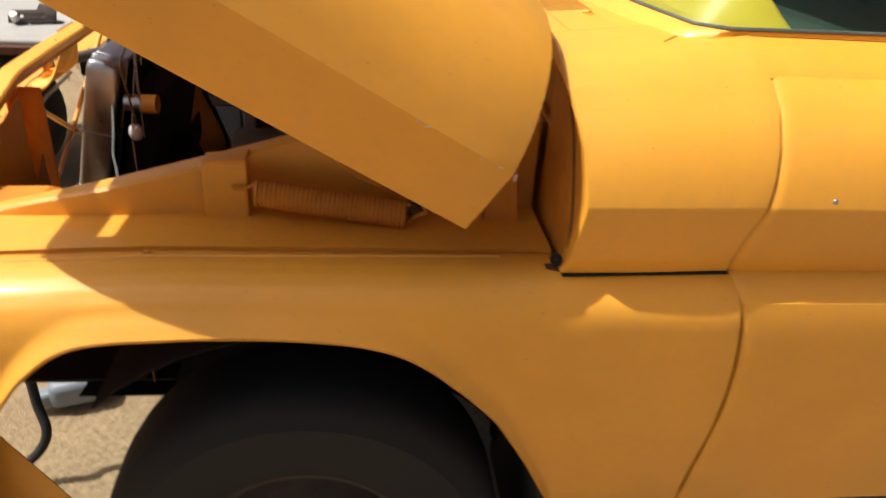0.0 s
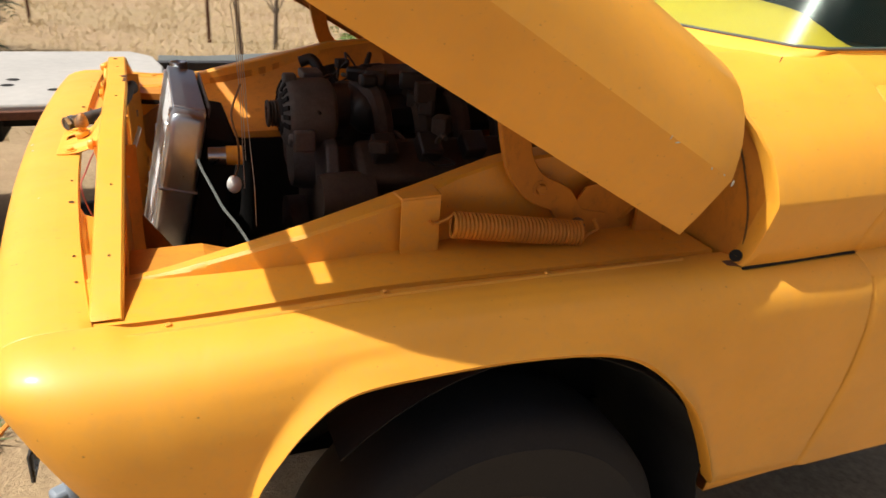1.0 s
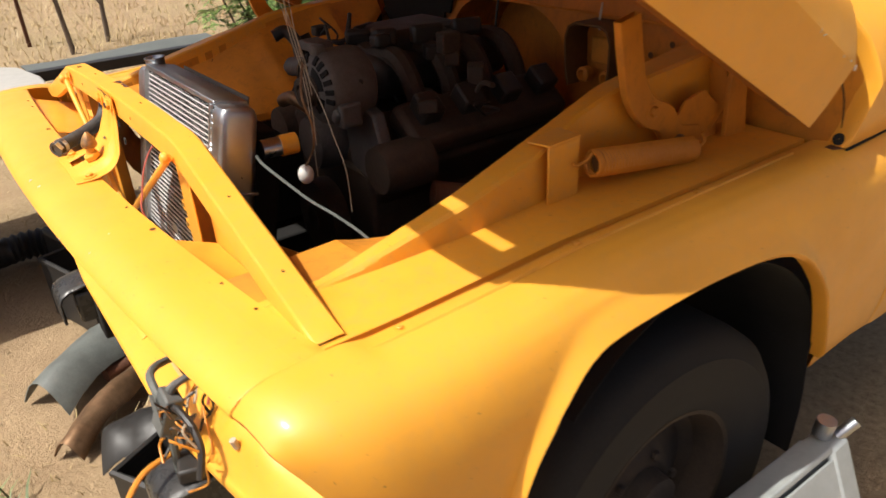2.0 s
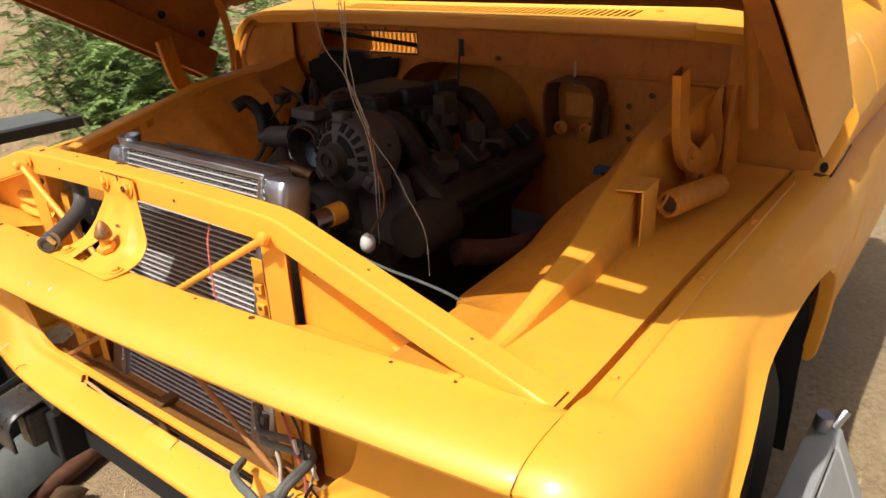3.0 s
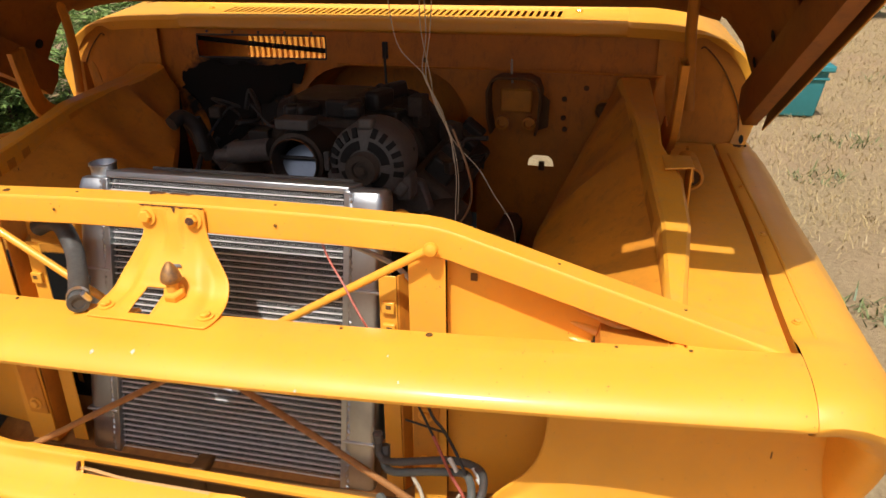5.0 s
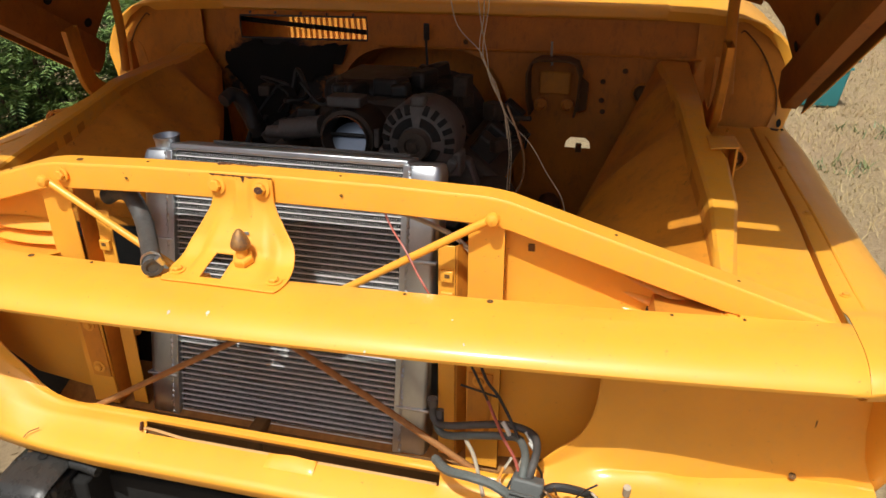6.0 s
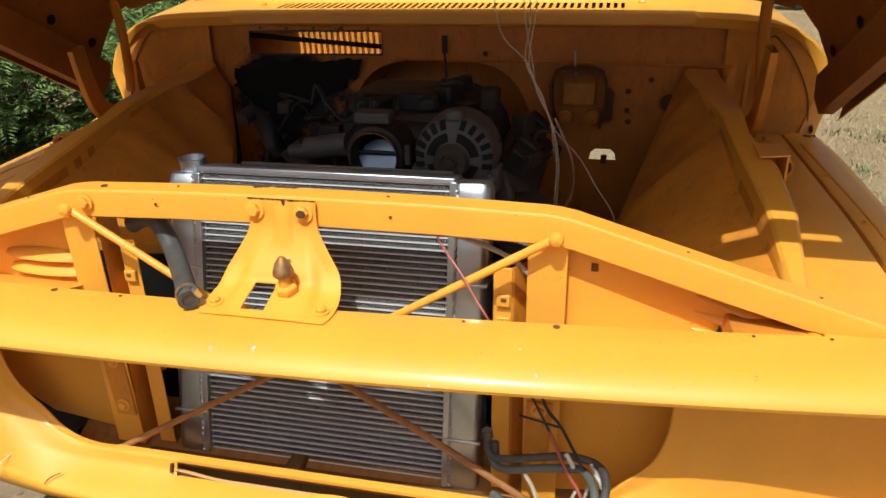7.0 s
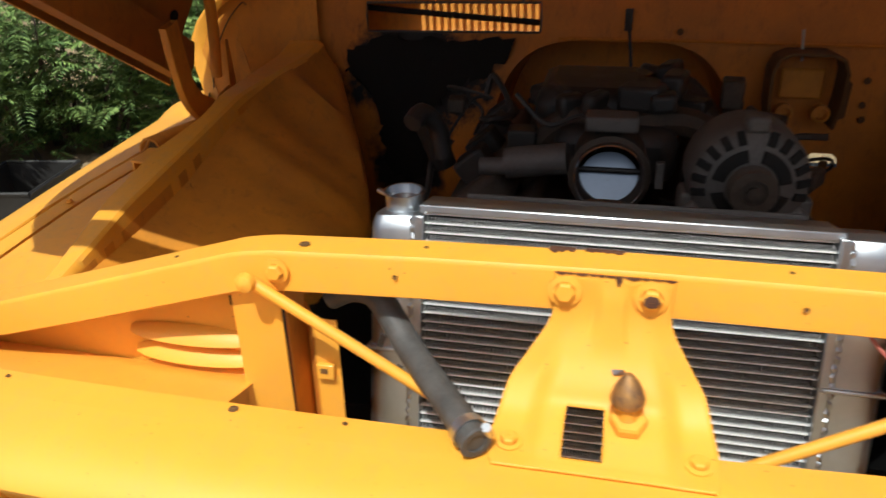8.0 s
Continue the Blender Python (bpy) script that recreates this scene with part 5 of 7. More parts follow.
    # wires that dangle from under the hood
    for k, pts in enumerate(([(-0.235, 1.50), (-0.242, 1.40), (-0.257, 1.331), (-0.298, 1.287), (-0.316, 1.239), (-0.340, 1.189), (-0.351, 1.123), (-0.350, 1.07), (-0.349, 0.99)],
                             [(-0.315, 1.50), (-0.309, 1.37), (-0.300, 1.287), (-0.319, 1.239), (-0.343, 1.182), (-0.354, 1.12), (-0.353, 1.05)],
                             [(-0.290, 1.50), (-0.300, 1.36), (-0.294, 1.29), (-0.322, 1.236), (-0.345, 1.180), (-0.387, 1.134), (-0.416, 1.087), (-0.450, 1.03), (-0.455, 0.95)],
                             [(-0.300, 1.50), (-0.289, 1.38), (-0.305, 1.285), (-0.313, 1.242), (-0.336, 1.195), (-0.345, 1.14)])):
        part("hanging_wire", newtube([(0.26 + 0.004 * k, y, z) for y, z in pts], 0.0008, 5), M_wire, truck, "thin tan wire hanging from the hood")
    part("ground_strap", newtube([(1.015, 0.006, 1.236), (1.0, 0.004, 1.20), (0.98, -0.004, 1.14), (0.97, -0.01, 1.08)], 0.0035, 6), M_black, truck, "black ground strap")
    part("strap_lug", newbox((1.012, 0.006, 1.215), (0.006, 0.016, 0.045)), M_black, truck, "flat black cable lug", bevel=0.002)
    part("engine_wire", newtube([(0.241, -0.339, 1.008), (0.248, -0.352, 1.030), (0.250, -0.372, 1.060), (0.248, -0.380, 1.10), (0.240, -0.372, 1.15), (0.262, -0.345, 1.20)], 0.0022, 6), M_brass, truck, "brown wire from which a pale plug hangs")
    part("drain_tube", newtube([(0.178, -0.270, 1.030), (0.182, -0.287, 1.016), (0.198, -0.350, 0.992), (0.212, -0.409, 0.973), (0.232, -0.462, 0.956), (0.250, -0.520, 0.935), (0.27, -0.56, 0.90)], 0.0030, 6), M_greyhose, truck, "thin grey tube beside the radiator")
    bm = bmesh.new()
    bmesh.ops.create_uvsphere(bm, u_segments=12, v_segments=8, radius=0.015, matrix=Matrix.Translation((0.241, -0.339, 0.996)) @ Matrix.Diagonal((1, 0.9, 1.25, 1)))
    part("wire_plug", bm, M_white, truck, "pale plastic plug on a wire")


hoses(), wires()


# ---------------------------------------------------------------- engine
THROTTLE = radians(-24)


def engine():
    bm = bmesh.new()
    box(bm, (0.72, 0.0, 0.72), (0.52, 0.36, 0.34))
    ob = part("engine", bm, M_iron, truck, "dark greasy V8 engine without accessories", bevel=0.012)
    for s in (-1, 1):
        bm = bmesh.new()
        box(bm, (0.74, s * 0.235, 0.985), (0.44, 0.12, 0.06), Matrix.Rotation(radians(-s * 38), 4, "X"))
        part("cylinder_head", newbox((0.72, s * 0.15, 0.90), (0.50, 0.16, 0.16), Matrix.Rotation(radians(-s * 38), 4, "X")), M_iron, ob, bevel=0.012)
        part("valve_cover", bm, M_iron, ob, bevel=0.015)
        for k in range(4):
            part("coil_pack", newbox((0.58 + 0.11 * k, s * 0.25, 1.03), (0.055, 0.06, 0.05), Matrix.Rotation(radians(-s * 38), 4, "X")), M_black, ob, bevel=0.006)
        part("exhaust_manifold", newtube([(0.54, s * 0.31, 0.86), (0.66, s * 0.36, 0.83), (0.80, s * 0.37, 0.81), (0.92, s * 0.36, 0.78), (0.96, s * 0.34, 0.66)], 0.03, 10), M_rust, ob)
    # intake: plenum, runners, throttle body in front
    bm = bmesh.new()
    box(bm, (0.76, 0.02, 1.06), (0.40, 0.20, 0.10))
    part("intake_plenum", bm, M_black, ob, "black plastic intake manifold", bevel=0.03)
    for s in (-1, 1):
        for k in range(4):
            x = 0.61 + 0.10 * k
            part("intake_runner", newtube([(x, 0.02, 1.10), (x, s * 0.09, 1.11), (x, s * 0.15, 1.06), (x, s * 0.17, 0.99)], 0.024, 8), M_iron, ob)
    part("intake_cover", newbox((0.745, 0.06, 1.118), (0.24, 0.20, 0.07)), M_black, ob, "black ribbed cover on the intake", bevel=0.028)
    rnd = random.Random(40)
    for k in range(14):
        q = Vector((rnd.uniform(0.58, 0.86), rnd.uniform(-0.10, 0.17), rnd.uniform(1.125, 1.150)))
        part("cover_lump", newbox(q, (rnd.uniform(0.03, 0.08), rnd.uniform(0.02, 0.07), rnd.uniform(0.02, 0.045)), Matrix.Rotation(rnd.uniform(-0.6, 0.6), 4, "Z") @ Matrix.Rotation(rnd.uniform(-0.3, 0.3), 4, "X")), M_black, ob, bevel=0.008)
    c = Vector((0.44, 0.028, 1.068))
    m = facing(c, (-1, 0, 0.02))
    part("throttle_body", lathe(bmesh.new(), [(0.056, -0.12), (0.056, -0.03), (0.060, -0.028), (0.060, -0.010), (0.052, -0.008), (0.052, 0.004), (0.050, 0.005), (0.0485, 0.004), (0.0455, -0.02), (0.0450, -0.05)], m, 40), M_iron, ob, "cast throttle body with an open mouth")
    part("throttle_ring", lathe(bmesh.new(), [(0.0490, 0.0045), (0.0500, 0.0058), (0.0510, 0.0045)], m, 40), M_chrome, ob, "bright machined rim")
    part("throttle_plate", lathe(bmesh.new(), [(0.0446, -0.040), (0.0005, -0.040)], m @ Matrix.Rotation(THROTTLE, 4, "X"), 40), M_throttle, ob, "polished throttle plate")
    part("throttle_shaft", newrod(c + Vector((0.036, -0.045, 0.0)), c + Vector((0.036, 0.045, 0.0)), 0.0045, 10), M_black, ob)
    part("throttle_motor", newtube([(0.47, 0.09, 1.085), (0.475, 0.155, 1.075), (0.475, 0.185, 1.07)], 0.024, 14), M_alu_dull, ob)
    part("throttle_motor_nose", newrod((0.475, 0.16, 1.068), (0.48, 0.225, 1.062), 0.014, 12), M_alu_dull, ob)
    part("sensor_box", newbox((0.47, 0.03, 1.145), (0.05, 0.075, 0.022)), M_alu_dull, ob, bevel=0.004)
    part("intake_duct", newtube([(0.40, 0.10, 1.015), (0.40, 0.06, 1.03), (0.40, 0.02, 1.033), (0.41, -0.02, 1.02)], 0.016, 12), M_brass, ob, "tan duct stub under the throttle body")
    part("side_bracket", newbox((0.445, -0.043, 1.075), (0.012, 0.012, 0.04)), M_alu_dull, ob, bevel=0.002)
    # alternator
    c = Vector((0.375, -0.152, 1.094))
    m = facing(c, (-1, 0, 0.0))
    part("alternator", lathe(bmesh.new(), [(0.0004, -0.11), (0.060, -0.11), (0.074, -0.10), (0.078, -0.085), (0.078, -0.015), (0.074, -0.004), (0.066, 0.004), (0.050, 0.010), (0.030, 0.013), (0.0004, 0.013)], m, 48), M_alu_dull, ob, "dirty cast alternator with slotted face")
    for k in range(13):
        a = radians(-12 + 17 * k)
        if k == 6:
            continue
        q = m @ Matrix.Rotation(a, 4, "Z") @ Matrix.Translation((0.0650, 0, 0.0050)) @ Matrix.Rotation(radians(28), 4, "Y")
        part("alternator_slot", newbox((0, 0, 0), (0.019, 0.0100, 0.005), q), M_deep_black, ob)
    for a0, a1 in ((8, 78), (102, 172), (195, 250), (290, 345)):
        bm = bmesh.new()
        arcs = [radians(v) for v in np.linspace(a0, a1, 12)]
        loft(bm, [[m @ Vector((r * math.cos(v), r * math.sin(v), 0.0145 - 0.25 * (r - 0.034))) for v in arcs] for r in (0.034, 0.050)])
        part("alternator_window", bm, M_deep_black, ob, solid=0.002)
    for a, r in ((90, 0.078), (215, 0.080), (325, 0.080)):
        q = m @ Matrix.Rotation(radians(a), 4, "Z") @ Matrix.Translation((r, 0, -0.012))
        part("alternator_lug", newbox((0, 0, 0), (0.022, 0.030, 0.030), q), M_alu_dull, ob, bevel=0.006)
    part("pulley", lathe(bmesh.new(), [(0.030, 0.010), (0.031, 0.016), (0.027, 0.018), (0.030, 0.022), (0.026, 0.025), (0.030, 0.029), (0.026, 0.032), (0.031, 0.036), (0.029, 0.040), (0.017, 0.040), (0.015, 0.034), (0.008, 0.034), (0.008, 0.042), (0.0004, 0.042)], m, 36), M_iron, ob, "small ribbed pulley")
    part("alternator_ear", newbox(c + Vector((0.03, 0.07, -0.04)), (0.05, 0.03, 0.04)), M_alu_dull, ob, bevel=0.006)
    part("alternator_ear", newbox(c + Vector((0.03, -0.07, -0.045)), (0.05, 0.03, 0.05)), M_alu_dull, ob, bevel=0.006)
    # front drive: pump, crank pulley, brackets
    part("water_pump", lathe(bmesh.new(), [(0.0004, 0.03), (0.06, 0.03), (0.07, 0.0), (0.07, -0.06)], facing((0.44, 0.0, 0.93), (-1, 0, 0)), 24), M_alu_dull, ob)
    part("crank_pulley", lathe(bmesh.new(), [(0.0004, 0.0), (0.03, 0.01), (0.05, 0.0), (0.095, 0.0), (0.095, -0.045), (0.0004, -0.045)], facing((0.40, 0.0, 0.74), (-1, 0, 0)), 32), M_iron, ob)
    part("accessory_bracket", prism(bmesh.new(), [(0.45, -0.10, 1.08), (0.45, -0.24, 1.04), (0.45, -0.27, 0.95), (0.45, -0.21, 0.88), (0.45, -0.12, 0.90)], (0.03, 0, 0)), M_alu_dull, ob, bevel=0.006)
    part("steering_pump", lathe(bmesh.new(), [(0.0004, 0.02), (0.05, 0.02), (0.055, 0.0), (0.055, -0.10), (0.0004, -0.10)], facing((0.45, -0.27, 0.93), (-1, 0, 0)), 24), M_iron, ob)
    part("compressor", lathe(bmesh.new(), [(0.0004, 0.02), (0.055, 0.02), (0.06, 0.0), (0.06, -0.14), (0.0004, -0.14)], facing((0.46, 0.25, 0.90), (-1, 0, 0)), 24), M_iron, ob)
    part("breather", newtube([(0.55, 0.30, 1.05), (0.55, 0.31, 1.10), (0.53, 0.33, 1.13), (0.50, 0.34, 1.12)], 0.016, 10), M_black, ob)
    part("oil_filler", newrod((0.60, 0.31, 1.02), (0.58, 0.34, 1.11), 0.022, 12), M_black, ob)
    rnd = random.Random(11)
    for k in range(16):
        x, y = rnd.uniform(0.5, 0.95), rnd.uniform(-0.32, 0.32)
        pts = [(x, y, rnd.uniform(0.98, 1.08))]
        for j in range(5):
            pts.append((pts[-1][0] + rnd.uniform(-0.05, 0.05), max(-0.33, min(0.33, pts[-1][1] + rnd.uniform(-0.09, 0.07))), max(0.9, pts[-1][2] + rnd.uniform(-0.07, 0.06))))
        part("wiring_loom", newtube(pts, rnd.choice([0.003, 0.004, 0.006]), 6), rnd.choice([M_black, M_black, M_iron, M_greyhose]), ob)
    for k in range(10):
        q = (rnd.uniform(0.48, 0.9), rnd.choice([-1, 1]) * rnd.uniform(0.05, 0.3), rnd.uniform(1.03, 1.14))
        part("connector", newbox(q, (rnd.uniform(0.02, 0.05), rnd.uniform(0.02, 0.05), rnd.uniform(0.02, 0.06)), Matrix.Rotation(rnd.uniform(-1, 1), 4, "Z")), rnd.choice([M_black, M_iron]), ob, bevel=0.004)
    return ob


engine()


# ---------------------------------------------------------------- bulkhead, cowl and cab
def arch(y0, y1, z0, z1, n=24, p=0.55):
    """An upturned U outline from (y0, z0) over the top z1 to (y1, z0)."""
    out = []
    for k in range(n + 1):
        a = math.pi * k / n
        c, s = math.cos(a), math.sin(a)
        out.append(((y0 + y1) / 2 + (y0 - y1) / 2 * math.copysign(abs(c) ** p, c), z0 + (z1 - z0) * abs(s) ** p))
    return out


def firewall():
    hole = [(-0.245, 0.70), *arch(-0.245, 0.305, 0.70, 1.170)[1:-1], (0.305, 0.70)]
    vent = [(0.192, 1.181), (0.586, 1.178), (0.586, 1.240), (0.192, 1.243)]
    small = [(-0.385, 0.913), (-0.388, 0.932), (-0.400, 0.943), (-0.440, 0.943), (-0.452, 0.932), (-0.456, 0.913)]
    outer = [(-0.60, 0.55), (0.74, 0.55), (0.76, 0.93), (0.92, 0.96), (0.86, 1.16), (0.80, 1.22), (0.74, 1.262), (-0.74, 1.262), (-0.80, 1.22), (-0.84, 1.16), (-0.86, 1.0), (-0.60, 0.96)]
    def to3(y, z):
        return Vector((1.035 + 0.02 * sstep(1.165, 1.18, z), y, z))
    bm = holed(bmesh.new(), outer, [hole, vent, small], to3, 0.003)
    ob = part("firewall", bm, M_firewall, truck, "dusty yellow firewall with an arched tunnel recess", solid=0.003)
    # arched pocket of the gearbox tunnel
    rows = [[(x, y * sc + 0.03 * (1 - sc), lerp(0.70, z, sc2)) for y, z in hole] for x, sc, sc2 in ((1.035, 1, 1), (1.10, 0.96, 0.985), (1.20, 0.93, 0.97), (1.205, 0.5, 0.6), (1.206, 0.1, 0.1))]
    part("tunnel_pocket", newloft(rows), M_firewall, ob, "recessed gearbox tunnel")
    # horizontal pressing under the cowl
    part("pressed_bead", newtube([(1.030, -0.72, 1.165), (1.030, -0.3, 1.170), (1.030, 0.15, 1.172)], 0.004, 6), M_firewall, ob)
    part("vent_flange", newtube([(1.052, 0.192, 1.181), (1.052, 0.389, 1.179), (1.052, 0.586, 1.178), (1.052, 0.588, 1.209), (1.052, 0.586, 1.240), (1.052, 0.389, 1.242), (1.052, 0.192, 1.243), (1.052, 0.190, 1.21), (1.052, 0.192, 1.181)], 0.003, 5, 2, False), M_alu_dull, ob, "bare metal rim of the vent opening")
    for y in (0.23, 0.31, 0.39, 0.47, 0.55):
        bolt(ob, (1.05, y, 1.250), (-1, 0, 0), 0.004, M_alu_dull, washer=False)
    # black sound deadener, torn
    rnd = random.Random(21)
    blot = [(y + rnd.uniform(-0.010, 0.010), z + rnd.uniform(-0.010, 0.010)) for y, z in [(p.x, p.y) for p in smooth_line([(0.250, 1.168, 0), (0.36, 1.170, 0), (0.48, 1.168, 0), (0.59, 1.160, 0), (0.635, 1.10, 0), (0.60, 1.065, 0), (0.572, 1.01, 0), (0.558, 0.93, 0), (0.528, 0.842, 0), (0.457, 0.848, 0), (0.452, 0.93, 0), (0.428, 1.004, 0), (0.374, 1.066, 0), (0.31, 1.09, 0), (0.268, 1.12, 0)], 6)]]
    bm = bmesh.new()
    prism(bm, [(1.030, y, z) for y, z in blot], (-0.006, 0, 0))
    part("sound_deadener", bm, M_deep_black, ob, "torn black sound deadener")
    # brake master plate and twin ports
    ring = [(-0.292, 1.015), (-0.282, 1.06), (-0.280, 1.125), (-0.290, 1.150), (-0.310, 1.160), (-0.385, 1.160), (-0.408, 1.150), (-0.418, 1.125), (-0.416, 1.06), (-0.408, 1.015)]
    bm = newloft([[(x, y, z) for y, z in ring] for x in (1.031, 0.995, 0.958)])
    part("master_bracket", bm, M_dark_brown, ob, "dark hooded bracket of the brake cylinder", solid=0.006, bevel=0.001)
    part("bracket_web", prism(bmesh.new(), [(0.998, -0.416, 1.12), (0.998, -0.440, 1.10), (0.998, -0.438, 1.03), (0.998, -0.412, 1.02)], (0.006, 0, 0)), M_dark_brown, ob, bevel=0.001)
    part("plate_face", newbox((1.022, -0.350, 1.092), (0.010, 0.085, 0.062)), M_inner, ob, bevel=0.008)
    for y in (-0.318, -0.388):
        part("port", lathe(bmesh.new(), [(0.018, 0.0), (0.018, 0.02), (0.012, 0.022), (0.010, 0.008), (0.0004, 0.008)], facing((1.000, y, 1.040), (-1, 0, 0)), 20), M_inner, ob)
    part("wire_stub", newtube([(1.02, -0.335, 1.20), (1.012, -0.337, 1.165), (1.01, -0.34, 1.14)], 0.003, 6), M_wire, ob)
    part("grommet", lathe(bmesh.new(), [(0.028, 0.0), (0.028, 0.005), (0.024, 0.008), (0.0225, 0.004), (0.0004, 0.004)], facing((1.032, -0.578, 1.074), (-1, 0, 0)), 24), M_firewall, ob)
    part("plug_face", lathe(bmesh.new(), [(0.022, 0.008), (0.019, 0.012), (0.015, 0.010), (0.008, 0.013), (0.0004, 0.013)], facing((1.032, -0.578, 1.074), (-1, 0, 0)), 20), M_dark_brown, ob, "dark round wiring plug")
    for y, z in ((-0.475, 1.10), (-0.475, 1.05), (-0.48, 1.02), (-0.10, 1.19), (-0.65, 1.13), (-0.53, 1.13)):
        dimple(ob, (1.030, y, z), (-1, 0, 0), 0.007)
    part("column_clamp", newbox((1.024, -0.424, 0.917), (0.010, 0.016, 0.026)), M_dark_brown, ob, bevel=0.003)
    return ob


def corner_z(y, q):
    """Height of the cowl's rounded end; q runs from its front edge to the door."""
    front = 1.2945 - float(np.interp(y, [0.62, 0.74, 0.80, 0.84, 0.8845], [0, 0.003, 0.008, 0.017, 0.034]))
    rear = 1.330 - float(np.interp(y, [0.62, 0.78, 0.81, 0.835, 0.855, 0.872, 0.8845], [0, 0, 0.003, 0.011, 0.021, 0.032, 0.0425]))
    return lerp(front, rear, float(np.interp(q, [0, 0.107, 0.293, 0.429, 0.607, 0.821, 1], [0, 0.14, 0.30, 0.42, 0.58, 0.80, 1])))


def cowl():
    """The vented sheet before the windshield; the slots go through."""
    n, ya, yb, ye = 52, -0.455, 0.505, 0.62
    front = [(1.031, 1.2605), (1.025, 1.266), (1.023, 1.284), (1.028, 1.2935), (1.034, 1.2965), (1.055, 1.2995), (1.066, 1.3005)]
    rear = [(1.150, 1.308), (1.20, 1.313), (1.26, 1.321), (1.31, 1.330)]
    def row(y, xs):
        return [(x, y, z) for x, z in xs]
    ys = np.linspace(-ye, ye, 50)
    ob = part("cowl", newloft([row(y, front) for y in ys]), M_paint, truck, "yellow slotted cowl panel below the windshield", solid=0.003)
    part("cowl_rear", newloft([row(y, rear) for y in ys]), M_paint, ob, solid=0.003)
    for a, b in ((-ye, ya), (yb, ye)):
        part("cowl_side_sheet", newloft([row(y, [front[-1], rear[0]]) for y in np.linspace(a, b, 8)]), M_paint, ob, solid=0.003)
    pitch = (yb - ya) / n
    bar = bmesh.new()
    box(bar, (1.108, 0, 1.3043), (0.086, pitch * 0.5, 0.003), Matrix.Rotation(radians(-5.1), 4, "Y"))
    bar_mesh = bpy.data.meshes.new("slot_bar")
    bar.to_mesh(bar_mesh)
    bar.free()
    bar_mesh.materials.append(M_paint)
    for k in range(n + 1):
        b = new("slot_bar", bar_mesh)
        b.parent, b.location = ob, (0, ya + pitch * k, 0)
    bolt(ob, (1.112, 0.560, 1.3045), (-0.15, 0, 1), 0.009)
    bolt(ob, (1.130, -0.494, 1.3065), (-0.15, 0, 1), 0.009)
    part("wiper_link", newtube([(1.10, 0.62, 1.225), (1.105, 0.40, 1.208), (1.11, 0.15, 1.190)], 0.007, 8), M_deep_black, ob, "dark wiper linkage")
    # plenum box below the slots
    rows = [[(1.062, y, 1.166), (1.10, y, 1.163), (1.184, y, 1.160), (1.188, y, 1.168), (1.190, y, 1.272), (1.27, y, 1.315)] for y in np.linspace(-0.78, 0.78, 6)]
    part("plenum", newloft(rows), M_inner, ob, "plenum below the cowl slots")
    return ob


